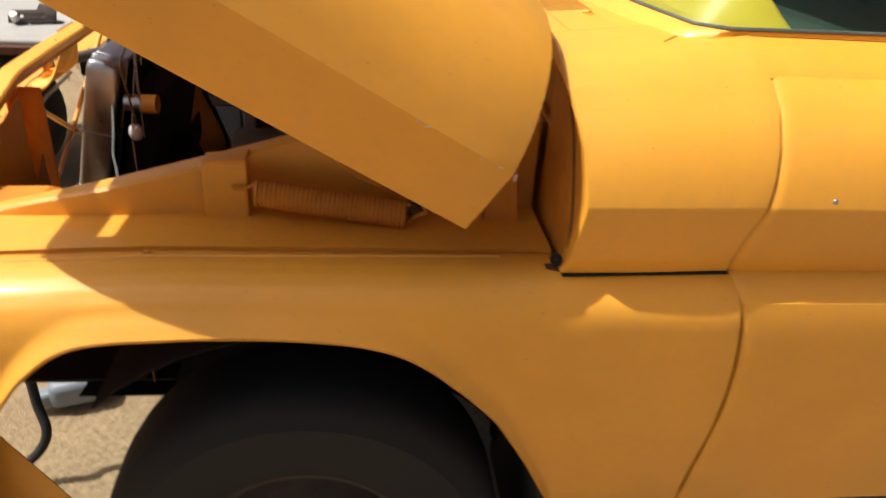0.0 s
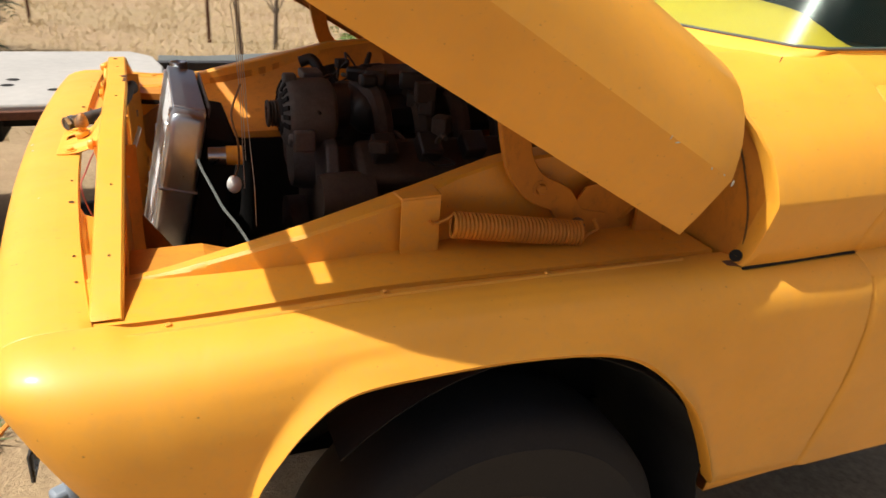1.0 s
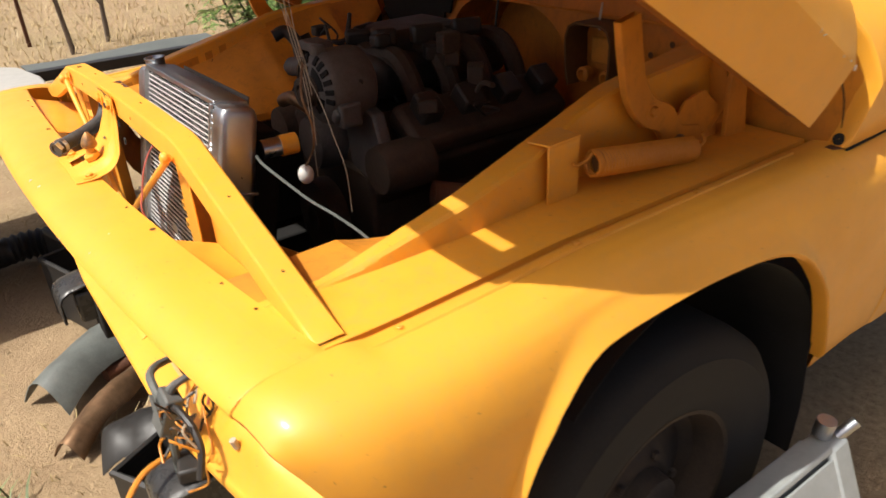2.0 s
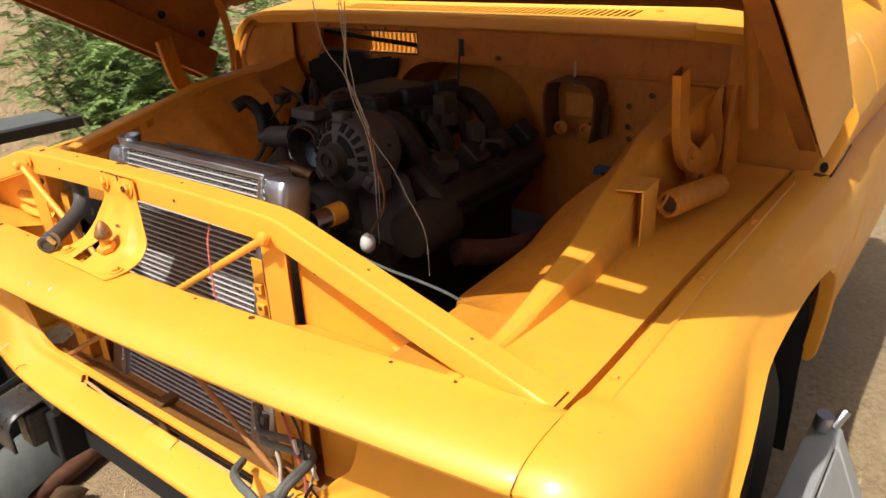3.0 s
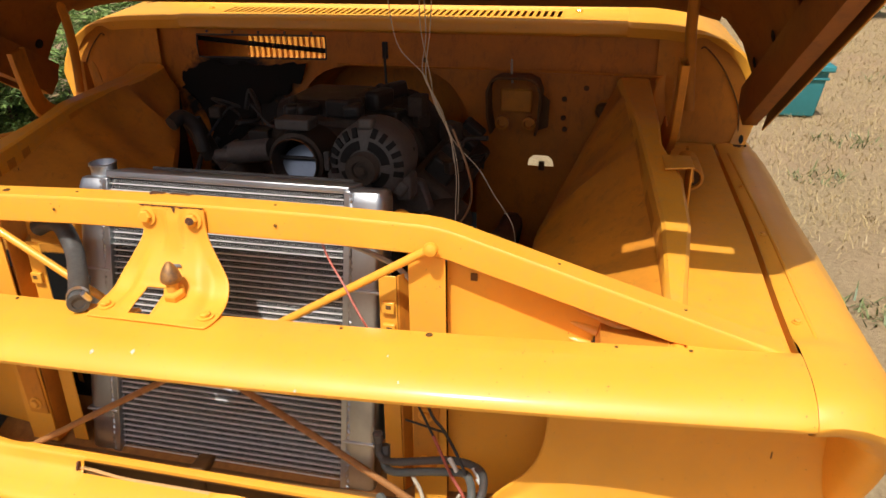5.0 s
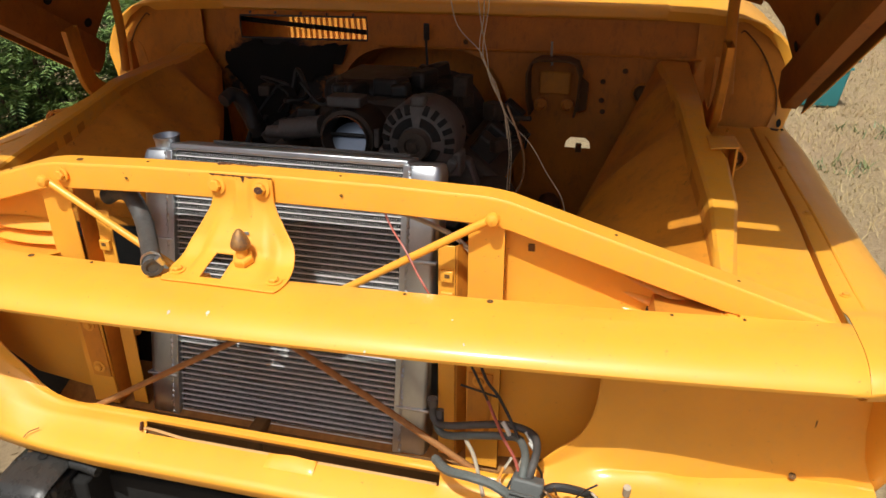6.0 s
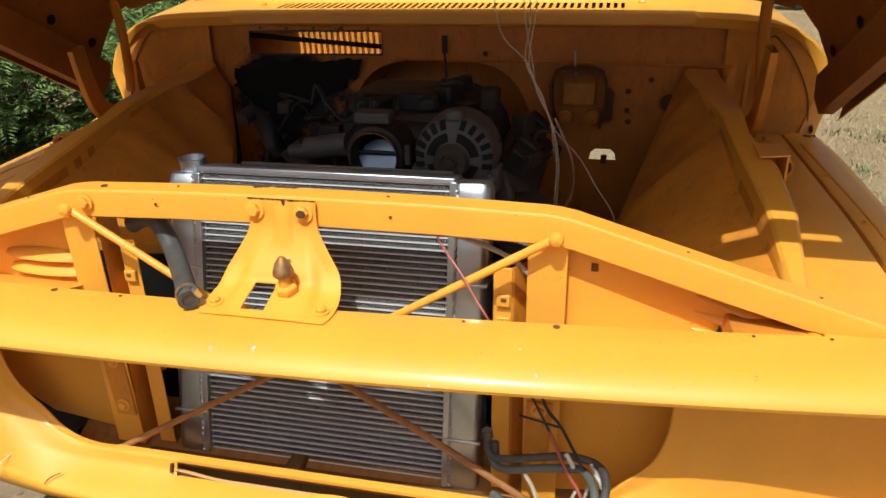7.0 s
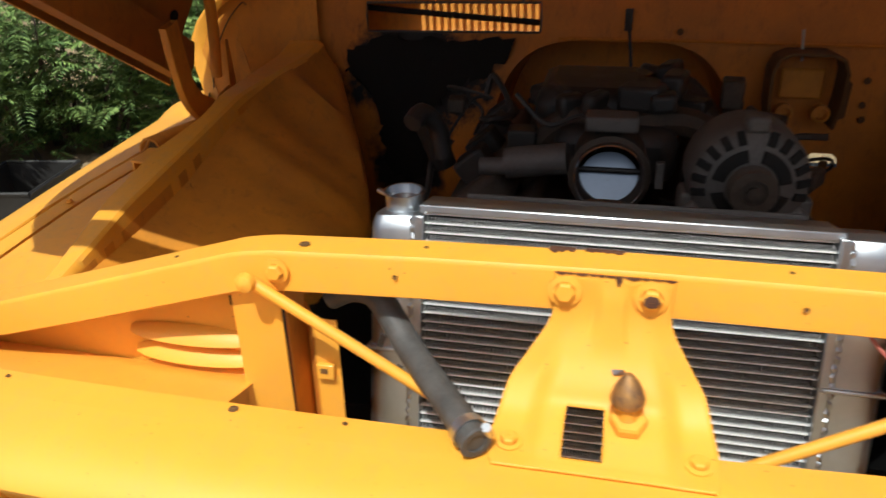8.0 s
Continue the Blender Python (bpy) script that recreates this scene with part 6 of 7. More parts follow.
def cowl_side(s):
    """The cab's side before the door: curved front edge, crease, tumblehome."""
    prof = [(0.968, 1.004), (0.978, 1.035), (0.990, 1.08), (1.000, 1.120), (0.999, 1.129), (0.988, 1.165), (0.968, 1.208), (0.935, 1.250), (0.8845, 1.2875)]
    fx = [1.016, 1.024, 1.027, 1.028, 1.028, 1.027, 1.024, 1.018, 1.012]
    rx = [door_front(z) - 0.0035 for y, z in prof]
    rows = []
    for (y, z), a, b in zip(prof, fx, rx):
        dip = 0.0270 * max(0.0, (z - 1.13) / 0.1575)
        row = [(a + 0.004, s * (y - 0.035), z - dip), (a, s * (y - 0.008), z - dip), (a + 0.002, s * y, z - dip)]
        row += [(lerp(a, b, t), s * (y + 0.002 * math.sin(math.pi * t) * min(1.0, (1.2875 - z) / 0.06)), z - dip * (1 - t)) for t in np.linspace(0.06, 1, 9)]
        rows.append([(p[0], p[1] + skew(p[0]), p[2]) for p in row])
    # rounded top, running over into the slotted cowl
    ye = 0.62
    for k in range(1, 25):
        t = (k / 24) ** 1.4
        y = lerp(0.8845, ye, t)
        x0, b = 1.012 + 0.016 * sstep(0.0, 1.0, t), 1.3165
        turn = sstep(0.0, 0.35, t)
        row = [(x0 + 0.004, y - 0.035 * (1 - turn), corner_z(y, 0) - 0.035 * turn), (x0 - 0.003 * turn, y - 0.008 * (1 - turn), corner_z(y, 0) - 0.012 * turn), (x0 + 0.002, y, corner_z(y, 0) - 0.001)]
        row += [(lerp(x0, b, q), y, corner_z(y, q)) for q in np.linspace(0.06, 1, 9)]
        rows.append([(px, s * py + skew(px) * sstep(ye, 0.80, py), pz) for px, py, pz in row])
    ob = part("cowl_side", newloft(rows), M_paint, truck, "yellow cab side panel before the door", solid=0.003, sharp=30)
    crack = []
    for x, y in ((1.215, 0.751), (1.200, 0.766), (1.186, 0.781)):
        crack.append((x, s * y + skew(x) * sstep(ye, 0.80, y), corner_z(y, (x - 1.02) / 0.296) + 0.0022))
    part("paint_crack", newtube(crack, 0.0010, 5, 3), M_rust, ob, "short brown paint crack")
    # inner closing plate seen behind the hinge
    out = [(y - 0.022, z - 0.027 * max(0.0, (z - 1.13) / 0.1575)) for y, z in prof] + [(0.70, 1.285), (0.70, 0.98), (0.92, 0.985)]
    bm = bmesh.new()
    prism(bm, [(1.030, s * y + (0.037 if y > 0.75 else 0.0), z) for y, z in out], (0.003, 0, 0))
    part("cowl_face", bm, M_inner, ob, "dusty yellow cowl face behind the hinge")
    seam = smooth_line([(1.027, s * y + 0.037, z) for y, z in ((0.836, 1.236), (0.85, 1.237), (0.896, 1.186), (0.940, 1.10), (0.952, 1.02))], 6)
    part("sealer_seam", tube(bmesh.new(), seam, 0.0018, 5), M_dark_brown, ob, "dark cracked sealer seam")
    dimple(ob, (1.010, s * 0.955 + 0.036, 1.020), (-0.8, s, 0.2), 0.011)
    bm = bmesh.new()
    prism(bm, [(0.996, s * 0.935 + 0.036, 1.000), (1.02, s * 0.935 + 0.036, 1.000), (1.02, s * 0.962 + 0.036, 1.000), (0.996, s * 0.955 + 0.036, 1.000)], (0, 0, 0.004))
    part("rusted_foot", bm, M_rust, ob)
    part("foot_seam", newtube([(x, s * 0.9705 + skew(x), 1.0015) for x in np.linspace(1.018, 1.286, 8)], 0.0030, 6), M_deep_black, ob, "dark seam between cab side and fender")
    # added plate that keeps sunlit ground from showing through the gap
    part("gap_seal", newbox((0.985, s * 0.845, 0.9665), (0.15, 0.11, 0.004)), M_deep_black, ob, "added black plate closing the gap under the shelf")
    return ob


def door(s):
    prof = [(0.975, 0.50), (0.99, 0.58), (1.0, 0.66), (1.014, 0.76), (1.021, 0.86), (1.019, 0.930), (1.010, 0.968), (0.988, 0.992), (0.967, 1.003), (0.978, 1.035), (0.991, 1.08), (1.001, 1.120), (1.000, 1.129), (0.989, 1.165), (0.969, 1.208), (0.936, 1.250), (0.8855, 1.2875)]
    rows = []
    for y, z in prof:
        a = door_front(z)
        row = [(a + 0.006, s * (y - 0.03), z), (a + 0.001, s * (y - 0.010), z), (a + 0.003, s * (y - 0.0045), z), (a + 0.008, s * (y - 0.0015), z), *[(lerp(a + 0.02, 2.22, t), s * y, z) for t in np.linspace(0, 1, 8)]]
        rows.append([(p[0], p[1] + skew(p[0]), p[2]) for p in row])
    rows.append([(p[0], p[1] - s * 0.05, p[2] + 0.012) for p in rows[-1]])
    ob = part("door", newloft(rows), M_paint, truck, "closed yellow cab door", solid=0.003, sharp=24)
    bm = bmesh.new()
    bmesh.ops.create_uvsphere(bm, u_segments=10, v_segments=6, radius=0.008, matrix=Matrix.Translation((1.405, s * 0.998 + 0.0468, 1.132)) @ Matrix.Diagonal((0.7, 0.3, 1.3, 1)))
    part("paint_chip", bm, M_alu, ob, "bare metal chip")
    rows = [[(x, s * 0.93 + skew(x), 0.54), (x, s * 0.972 + skew(x), 0.530), (x, s * 0.965 + skew(x), 0.495), (x, s * 0.90 + skew(x), 0.485)] for x in np.linspace(1.07, 2.22, 8)]
    part("rocker", newloft(rows), M_paint_worn, ob, "yellow rocker panel below the door", solid=0.004)
    return ob


def cab():
    """Roof, pillars and the dark inside, closed all round."""
    bm = bmesh.new()
    rows = []
    for x, w, z in ((1.52, 0.70, 1.80), (1.55, 0.73, 1.845), (1.65, 0.76, 1.87), (1.95, 0.77, 1.88), (2.25, 0.75, 1.86), (2.32, 0.72, 1.81)):
        rows.append([(x, -w, z - 0.05), (x, -w + 0.04, z - 0.01), *[(x, y, z + 0.02 * (1 - (y / w) ** 2)) for y in np.linspace(-w + 0.1, w - 0.1, 8)], (x, w - 0.04, z - 0.01), (x, w, z - 0.05)])
    loft(bm, rows)
    part("cab_roof", bm, M_paint, truck, "yellow cab roof", solid=0.006)
    bm = bmesh.new()
    prism(bm, [(2.25, -0.95, 0.78), (2.25, 0.95, 0.78), (2.25, 0.93, 1.30), (2.32, 0.73, 1.80), (2.32, -0.73, 1.80), (2.25, -0.93, 1.30)], (0.02, 0, 0))
    part("cab_back", bm, M_paint, truck, "yellow rear wall of the cab")
    for s in (-1, 1):
        bm = newtube([(1.70, s * 0.85, 1.31), (1.70, s * 0.81, 1.50), (1.69, s * 0.75, 1.72), (1.68, s * 0.72, 1.81)], 0.028, 8)
        part("pillar", bm, M_paint, truck, "yellow windshield pillar")
        part("pillar", newtube([(2.22, s * 0.90, 1.30), (2.27, s * 0.82, 1.55), (2.30, s * 0.73, 1.82)], 0.045, 8), M_paint, truck, "yellow rear cab pillar")
    rows = []
    for v in np.linspace(-0.74, 0.74, 41):
        y = v + 0.03
        h = float(np.interp(abs(v), [0, 0.41, 0.54, 0.61, 0.665, 0.70, 0.74], [1.398, 1.392, 1.383, 1.364, 1.344, 1.334, 1.330]))
        bend = 0.03 * (v / 0.72) ** 2
        rows.append([(1.285, y, 1.324), (1.34, y, lerp(1.326, h, 0.35)), (1.40 - bend, y, lerp(1.326, h, 0.85)), (1.445 - bend, y, h), (1.458 - bend, y, h - 0.006), (1.462 - bend, y, h - 0.03), (1.475, y, 1.20), (1.47, y, 1.05)])
    part("dashboard", newloft(rows), M_paint, truck, "yellow painted dashboard with a rounded top", solid=0.004)
    part("cab_floor", newbox((1.70, 0, 0.522), (1.16, 1.84, 0.02)), M_floor_dark, truck)
    part("cab_lining", newbox((2.235, 0, 1.30), (0.01, 1.60, 0.98)), M_floor_dark, truck)
    part("seat_bench", newbox((2.0, 0.12, 1.05), (0.5, 1.2, 0.40)), M_floor_dark, truck, "dark bench seat", bevel=0.06)
    # windshield, wrapped round at its ends
    low, top = [], []
    for k in range(41):
        t = -1 + 2 * k / 40
        y = 0.79 * math.copysign(min(1.0, (abs(t) / 0.74)) ** 0.85, t) + 0.0468 * sstep(0.2, 0.7, abs(t))
        back = max(0.0, abs(t) - 0.70) / 0.30
        low.append(Vector((1.185 + 0.12 * abs(t) ** 2 + 0.36 * back ** 1.3, y, 1.337 + 0.004 * back)))
        top.append(Vector((1.50 + 0.05 * abs(t) ** 2 + 0.16 * back, y * 0.88, 1.80 - 0.02 * abs(t) ** 3)))
    ws = part("windshield", newloft([[a.lerp(b, v) for a, b in zip(low, top)] for v in np.linspace(0, 1, 5)]), M_glass, truck, "clear curved windshield", solid=0.006)
    ws.visible_shadow = False
    def cowl_z(x):
        return float(np.interp(x, [1.15, 1.20, 1.26, 1.31], [1.308, 1.313, 1.321, 1.330]))
    skirt = [[(p.x - 0.030, p.y, cowl_z(p.x - 0.030) + 0.0005), (p.x - 0.014, p.y, lerp(cowl_z(p.x), p.z, 0.45)), (p.x - 0.003, p.y, p.z - 0.003)] for p in low if abs(p.y) < 0.80]
    part("glass_fillet", newloft(skirt), M_paint, ws, "yellow lip that rises to the glass", solid=0.002)
    part("glass_seal", tube(bmesh.new(), low, 0.0035, 8), M_grey, ws, "grey rubber windshield seal")
    for s in (-1, 1):
        rows = [[(x, s * y, z) for y, z in ((0.8845, 1.2875), (0.872, 1.298), (0.855, 1.309), (0.835, 1.319), (0.81, 1.327), (0.78, 1.330))] for x in (1.300, 1.4, 1.6, 1.8, 2.0, 2.25)]
        rows = [[(x, y + 0.0468, z - 0.0016) for x, y, z in r] for r in rows]
        part("window_sill", newloft(rows), M_paint, truck, "yellow sill between glass and door", solid=0.003)
    # side mirror stub on the door
    part("mirror_arm", newtube([(1.50, -0.93, 1.30), (1.49, -0.99, 1.32), (1.48, -1.04, 1.38)], 0.007, 8), M_chrome, truck, "chrome mirror arm")


def chassis():
    bm = bmesh.new()
    for s in (-1, 1):
        box(bm, (1.1, s * 0.40, 0.47), (2.4, 0.07, 0.13))
    box(bm, (0.60, 0, 0.42), (0.14, 0.84, 0.08))
    box(bm, (0.0, 0, 0.46), (0.08, 0.84, 0.10))
    part("chassis", bm, M_deep_black, truck, "dark steel frame", bevel=0.006)
    part("front_axle", newrod((0.62, -0.86, 0.372), (0.62, 0.86, 0.372), 0.035, 12), M_iron, truck)
    # added pan, near-black: hides the ground below and stops its bounce light
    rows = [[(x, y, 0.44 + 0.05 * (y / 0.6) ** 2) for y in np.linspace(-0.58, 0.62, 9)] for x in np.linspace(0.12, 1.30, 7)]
    part("splash_pan", newloft(rows), M_deep_black, truck, "added near-black pan that darkens the view under the engine", solid=0.003)


def wheel(s):
    c = Vector((0.62, s * 0.83 + 0.015, 0.372))
    m = facing(c, (0, s, 0))
    prof = [(0.20, -0.10), (0.24, -0.108), (0.31, -0.112), (0.348, -0.100), (0.366, -0.080), (0.372, -0.04), (0.372, 0.04), (0.366, 0.080), (0.348, 0.100), (0.325, 0.109), (0.322, 0.112), (0.31, 0.112), (0.26, 0.110), (0.235, 0.106), (0.205, 0.096), (0.200, 0.085)]
    ob = part("front_wheel", lathe(bmesh.new(), prof, m, 64), M_rubber, truck, "dusty black front tyre in the wheel arch")
    rim = [(0.205, 0.09), (0.208, 0.098), (0.198, 0.096), (0.190, 0.07), (0.178, 0.035), (0.15, 0.02), (0.115, 0.03), (0.09, 0.05), (0.07, 0.055), (0.055, 0.05), (0.052, 0.09), (0.04, 0.098), (0.0005, 0.10)]
    part("rim", lathe(bmesh.new(), rim, m, 48), M_iron, ob, "dark steel rim")
    for k in range(5):
        a = 2 * math.pi * k / 5
        q = m @ Vector((0.085 * math.cos(a), 0.085 * math.sin(a), 0.052))
        bolt(ob, q, (0, s, 0), 0.011, M_iron, "lug_nut", washer=False)
    return ob


firewall(), cowl()
cowl_side(-1), cowl_side(1)
door(-1), door(1)
cab(), chassis()
wheel(-1), wheel(1)


# ---------------------------------------------------------------- things round the truck
def spare_radiator():
    """An old radiator standing on the ground against the front tyre."""
    ob = thing("spare_radiator", "old aluminium radiator leaning against the front tyre", "radiator", at=(1.01, -1.17, 0))
    q = Matrix.Translation((0.0, -0.03, 0.0)) @ Matrix.Rotation(radians(-23), 4, "X")
    def P(x, y, z):
        return q @ Vector((x, y, z))
    box_m = q.to_3x3().to_4x4()
    part("core", newbox(P(-0.26, 0.02, 0.21), (0.46, 0.05, 0.40), box_m), M_grey, ob, bevel=0.004)
    part("end_tank", newbox(P(0.0, 0.02, 0.215), (0.07, 0.075, 0.43), box_m), M_sheet, ob, "dull aluminium end tank", bevel=0.012)
    part("end_tank", newbox(P(-0.52, 0.02, 0.215), (0.07, 0.075, 0.43), box_m), M_sheet, ob, "dull aluminium end tank", bevel=0.012)
    part("top_plate", newbox(P(-0.26, 0.02, 0.425), (0.47, 0.07, 0.014), box_m), M_sheet, ob, bevel=0.003)
    part("side_sheet", newbox(P(-0.24, -0.012, 0.21), (0.42, 0.006, 0.39), box_m), M_sheet, ob, "flat aluminium shroud", bevel=0.002)
    part("fitting", newrod(P(0.0, 0.02, 0.44), P(0.0, 0.0, 0.475), 0.020, 14), M_alu, ob)
    part("pipe", newrod(P(0.02, 0.0, 0.43), P(0.05, -0.03, 0.455), 0.012, 12), M_alu, ob)
    for k in range(18):
        part("crimp_tab", newbox(P(0.037, -0.002, 0.03 + 0.022 * k), (0.005, 0.012, 0.010), box_m), M_alu, ob)
    return ob


def flatbed():
    """A white steel deck on a dark chassis behind the truck's nose, with one road wheel in view."""
    ob = thing("flatbed_trailer", "white flatbed trailer with a dark chassis and one alloy wheel", "trailer", at=(-1.2, 2.6, 0))
    def wp(x, y, z):
        return Vector((x + 1.2, y - 2.6, z))
    bm = prism(bmesh.new(), [wp(-5.0, 1.22, 0.71), wp(0.06, 1.450, 0.71), wp(0.13, 1.56, 0.71), wp(0.14, 2.25, 0.71), wp(0.09, 2.55, 0.71), wp(-0.02, 2.70, 0.71), wp(-5.0, 2.50, 0.71)], (0, 0, 0.05))
    dk = part("deck", bm, M_deck, ob, "dusty white deck with bolt holes", bevel=0.01)
    for x, y in ((-3.2, 1.45), (-2.3, 1.54), (-1.35, 1.64), (-0.495, 1.92), (-0.31, 1.70), (-0.50, 1.80)):
        dimple(dk, wp(x, y, 0.760), (0, 0, 1), 0.026)
    part("edge_rail", newbox(wp(-2.47, 1.320, 0.722), (5.06, 0.03, 0.034), Matrix.Rotation(radians(2.60), 4, "Z")), M_rust, ob, "rusty red deck edge", bevel=0.004)
    part("chassis_rail", newbox(wp(-2.4, 1.92, 0.63), (4.9, 0.10, 0.14)), M_deep_black, ob, bevel=0.005)
    part("chassis_rail", newbox(wp(-2.4, 2.30, 0.63), (4.9, 0.10, 0.16)), M_deep_black, ob, bevel=0.005)
    for x in (-4.2, -3.0, -1.8, -0.6):
        part("cross_beam", newbox(wp(x, 2.10, 0.56), (0.09, 0.6, 0.10)), M_deep_black, ob, bevel=0.004)
    c = wp(-1.06, 1.66, 0.358)
    m = facing(c, (0, -1, 0))
    w = part("trailer_wheel", lathe(bmesh.new(), [(0.235, -0.10), (0.30, -0.11), (0.335, -0.09), (0.348, -0.05), (0.348, 0.05), (0.338, 0.09), (0.32, 0.105), (0.29, 0.11), (0.25, 0.105), (0.235, 0.09)], m, 48), M_rubber, ob, "black tyre on an alloy wheel")
    part("alloy_rim", lathe(bmesh.new(), [(0.236, 0.09), (0.240, 0.100), (0.228, 0.098), (0.218, 0.06), (0.210, -0.06), (0.0005, -0.06)], m, 40), M_deep_black, w)
    part("rim_edge", lathe(bmesh.new(), [(0.236, 0.092), (0.242, 0.103), (0.226, 0.102), (0.214, 0.075), (0.222, 0.07)], m, 40), M_alu, w, "bright alloy rim edge")
    for k in range(6):
        q = m @ Matrix.Rotation(2 * math.pi * k / 6 + 0.2, 4, "Z")
        bm = bmesh.new()
        loft(bm, [[q @ Vector((r, -a, h)), q @ Vector((r, -a * 0.7, h + 0.014)), q @ Vector((r, a * 0.7, h + 0.014)), q @ Vector((r, a, h))] for r, a, h in ((0.05, 0.030, 0.05), (0.12, 0.034, 0.055), (0.19, 0.048, 0.068), (0.226, 0.062, 0.082))])
        part("spoke", bm, M_alu, w, "bright alloy spoke", solid=0.012)
    part("hub", lathe(bmesh.new(), [(0.066, 0.03), (0.066, 0.062), (0.05, 0.07), (0.034, 0.066), (0.030, 0.050), (0.0005, 0.05)], m, 28), M_alu, w)
    part("hub_bore", lathe(bmesh.new(), [(0.029, 0.068), (0.0005, 0.068)], m, 20), M_deep_black, w)
    return ob


def grey_board():
    ob = thing("grey_sheet", "dull grey-green metal sheet lying on the trailer frame", "metal sheet", at=(0.60, 2.62, 0.712))
    rows = [[(x, y, 0.006 + 0.012 * math.sin(x * 5) * math.sin(y * 7) + 0.012) for y in np.linspace(-0.14, 0.16, 6)] for x in np.linspace(-0.48, 0.50, 8)]
    part("sheet", newloft(rows), M_greyhose, ob, solid=0.006)
    part("folded_edge", newbox((-0.1, -0.20, 0.016), (1.20, 0.06, 0.05)), M_black, ob, bevel=0.003)


def bracket():
    ob = thing("steel_bracket", "dark rusty steel angle brackets lying on the white deck", "bracket", at=(-0.80, 1.75, 0.760))
    def plate(c, l, h, rz, tilt):
        m = Matrix.Translation(c) @ Matrix.Rotation(rz, 4, "Z") @ Matrix.Rotation(tilt, 4, "X")
        outer = [(-l / 2, 0), (l / 2, 0), (l / 2, h * 0.7), (l * 0.3, h), (-l * 0.4, h), (-l / 2, h * 0.6)]
        holes = [[(cx + 0.009 * math.cos(a), h * 0.5 + 0.009 * math.sin(a)) for a in np.linspace(0, 2 * math.pi, 11)[:-1]] for cx in (-l * 0.22, l * 0.2)]
        bm = holed(bmesh.new(), outer, holes, lambda u, v: m @ Vector((u, 0, v)), 0)
        return part("plate", bm, M_iron, ob, solid=0.006, sharp=20)
    plate((0.0, 0.0, 0.004), 0.20, 0.06, 0.25, -0.55)
    plate((0.02, 0.02, 0.004), 0.20, 0.045, 0.25, 1.35)
    plate((0.03, 0.07, 0.004), 0.12, 0.07, -0.5, -0.35)
    part("bushing", newrod((-0.06, -0.03, 0.02), (-0.06, -0.05, 0.05), 0.018, 14), M_white, ob)
    return ob


def clutter():
    """Removed plastic and metal pieces lying in front of the truck."""
    def shell(name, label, cat, c, w, l, h, rz, mat, curl=0.6, th=0.006):
        ob = thing(name, label, cat, at=(c[0], c[1], 0))
        rows = []
        for u in np.linspace(-1, 1, 9):
            rows.append([Matrix.Rotation(rz, 3, "Z") @ Vector((u * l / 2, v * w / 2, 0.006 + h * (1 - (abs(v)) ** 2 * curl - (abs(u)) ** 4 * 0.5) + 0.01 * math.sin(u * 5 + v * 3) + (0.5 * h if curl < 0 else 0))) for v in np.linspace(-1, 1, 9)])
        zmin = min(p.z for r in rows for p in r)
        rows = [[p - Vector((0, 0, zmin - 0.004)) for p in r] for r in rows]
        part("panel", newloft(rows), mat, ob, solid=th)
        return ob
    shell("fender_liner", "curved grey-green plastic liner on the dirt", "plastic panel", (-0.06, 0.92), 0.20, 0.55, 0.09, 0.55, M_greyhose, 0.9)
    shell("plastic_trim", "brown dusty trim strip on the dirt", "plastic panel", (-0.13, 0.62), 0.10, 0.42, 0.05, 0.75, M_brass, 0.8)
    shell("plastic_shield", "dark grey plastic shield on the dirt", "plastic panel", (-0.06, 0.38), 0.20, 0.26, 0.07, -0.4, M_black, 0.8)
    def crate(name, label, cat, c, s, rz, mat, z=0.0):
        ob = thing(name, label, cat, at=(c[0], c[1], z))
        m = Matrix.Rotation(rz, 4, "Z")
        t = 0.008
        bm = bmesh.new()
        box(bm, m @ Vector((0, 0, t / 2)), (s[0], s[1], t), m)
        for q, d in (((s[0] / 2, 0), (t, s[1])), ((-s[0] / 2, 0), (t, s[1])), ((0, s[1] / 2), (s[0], t)), ((0, -s[1] / 2), (s[0], t))):
            box(bm, m @ Vector((q[0], q[1], s[2] / 2)), (d[0], d[1], s[2]), m)
        part("tray", bm, mat, ob, bevel=0.003)
        rim = [m @ Vector((a * s[0] / 2, b * s[1] / 2, s[2])) for a, b in ((-1, -1), (1, -1), (1, 1), (-1, 1), (-1, -1))]
        part("rim", tube(bmesh.new(), rim, 0.012, 6), mat, ob)
        return ob
    crate("battery_tray", "open black plastic battery tray", "tray", (-0.10, 0.14), (0.16, 0.13, 0.14), 0.5, M_black)
    crate("black_crate", "black plastic crate with a dusty top", "crate", (0.03, 1.30), (0.26, 0.34, 0.24), 0.3, M_black)
    ob = thing("headlight_box", "black plastic headlight housing on the dirt", "headlight", at=(0.05, 1.72, 0))
    part("housing", newbox((0, 0, 0.10), (0.20, 0.34, 0.20), Matrix.Rotation(0.25, 4, "Z")), M_black, ob, bevel=0.02)
    part("mounting_ear", newbox((0.02, 0.10, 0.215), (0.12, 0.12, 0.014), Matrix.Rotation(0.3, 4, "Z")), M_black, ob, bevel=0.004)
    part("bent_pin", newtube([(0.0, 0.12, 0.21), (0.0, 0.12, 0.26), (-0.03, 0.13, 0.285), (-0.05, 0.10, 0.28)], 0.007, 8), M_alu, ob)
    ob = thing("strut_tube", "rusty steel strut lying on the dirt", "car part", at=(0.15, 0.85, 0))
    part("shaft", newrod((-0.25, -0.05, 0.03), (0.25, 0.10, 0.03), 0.028, 12), M_rust, ob)
    ob = thing("air_duct", "black corrugated air duct on the dirt", "car part", at=(-0.20, 1.95, 0))
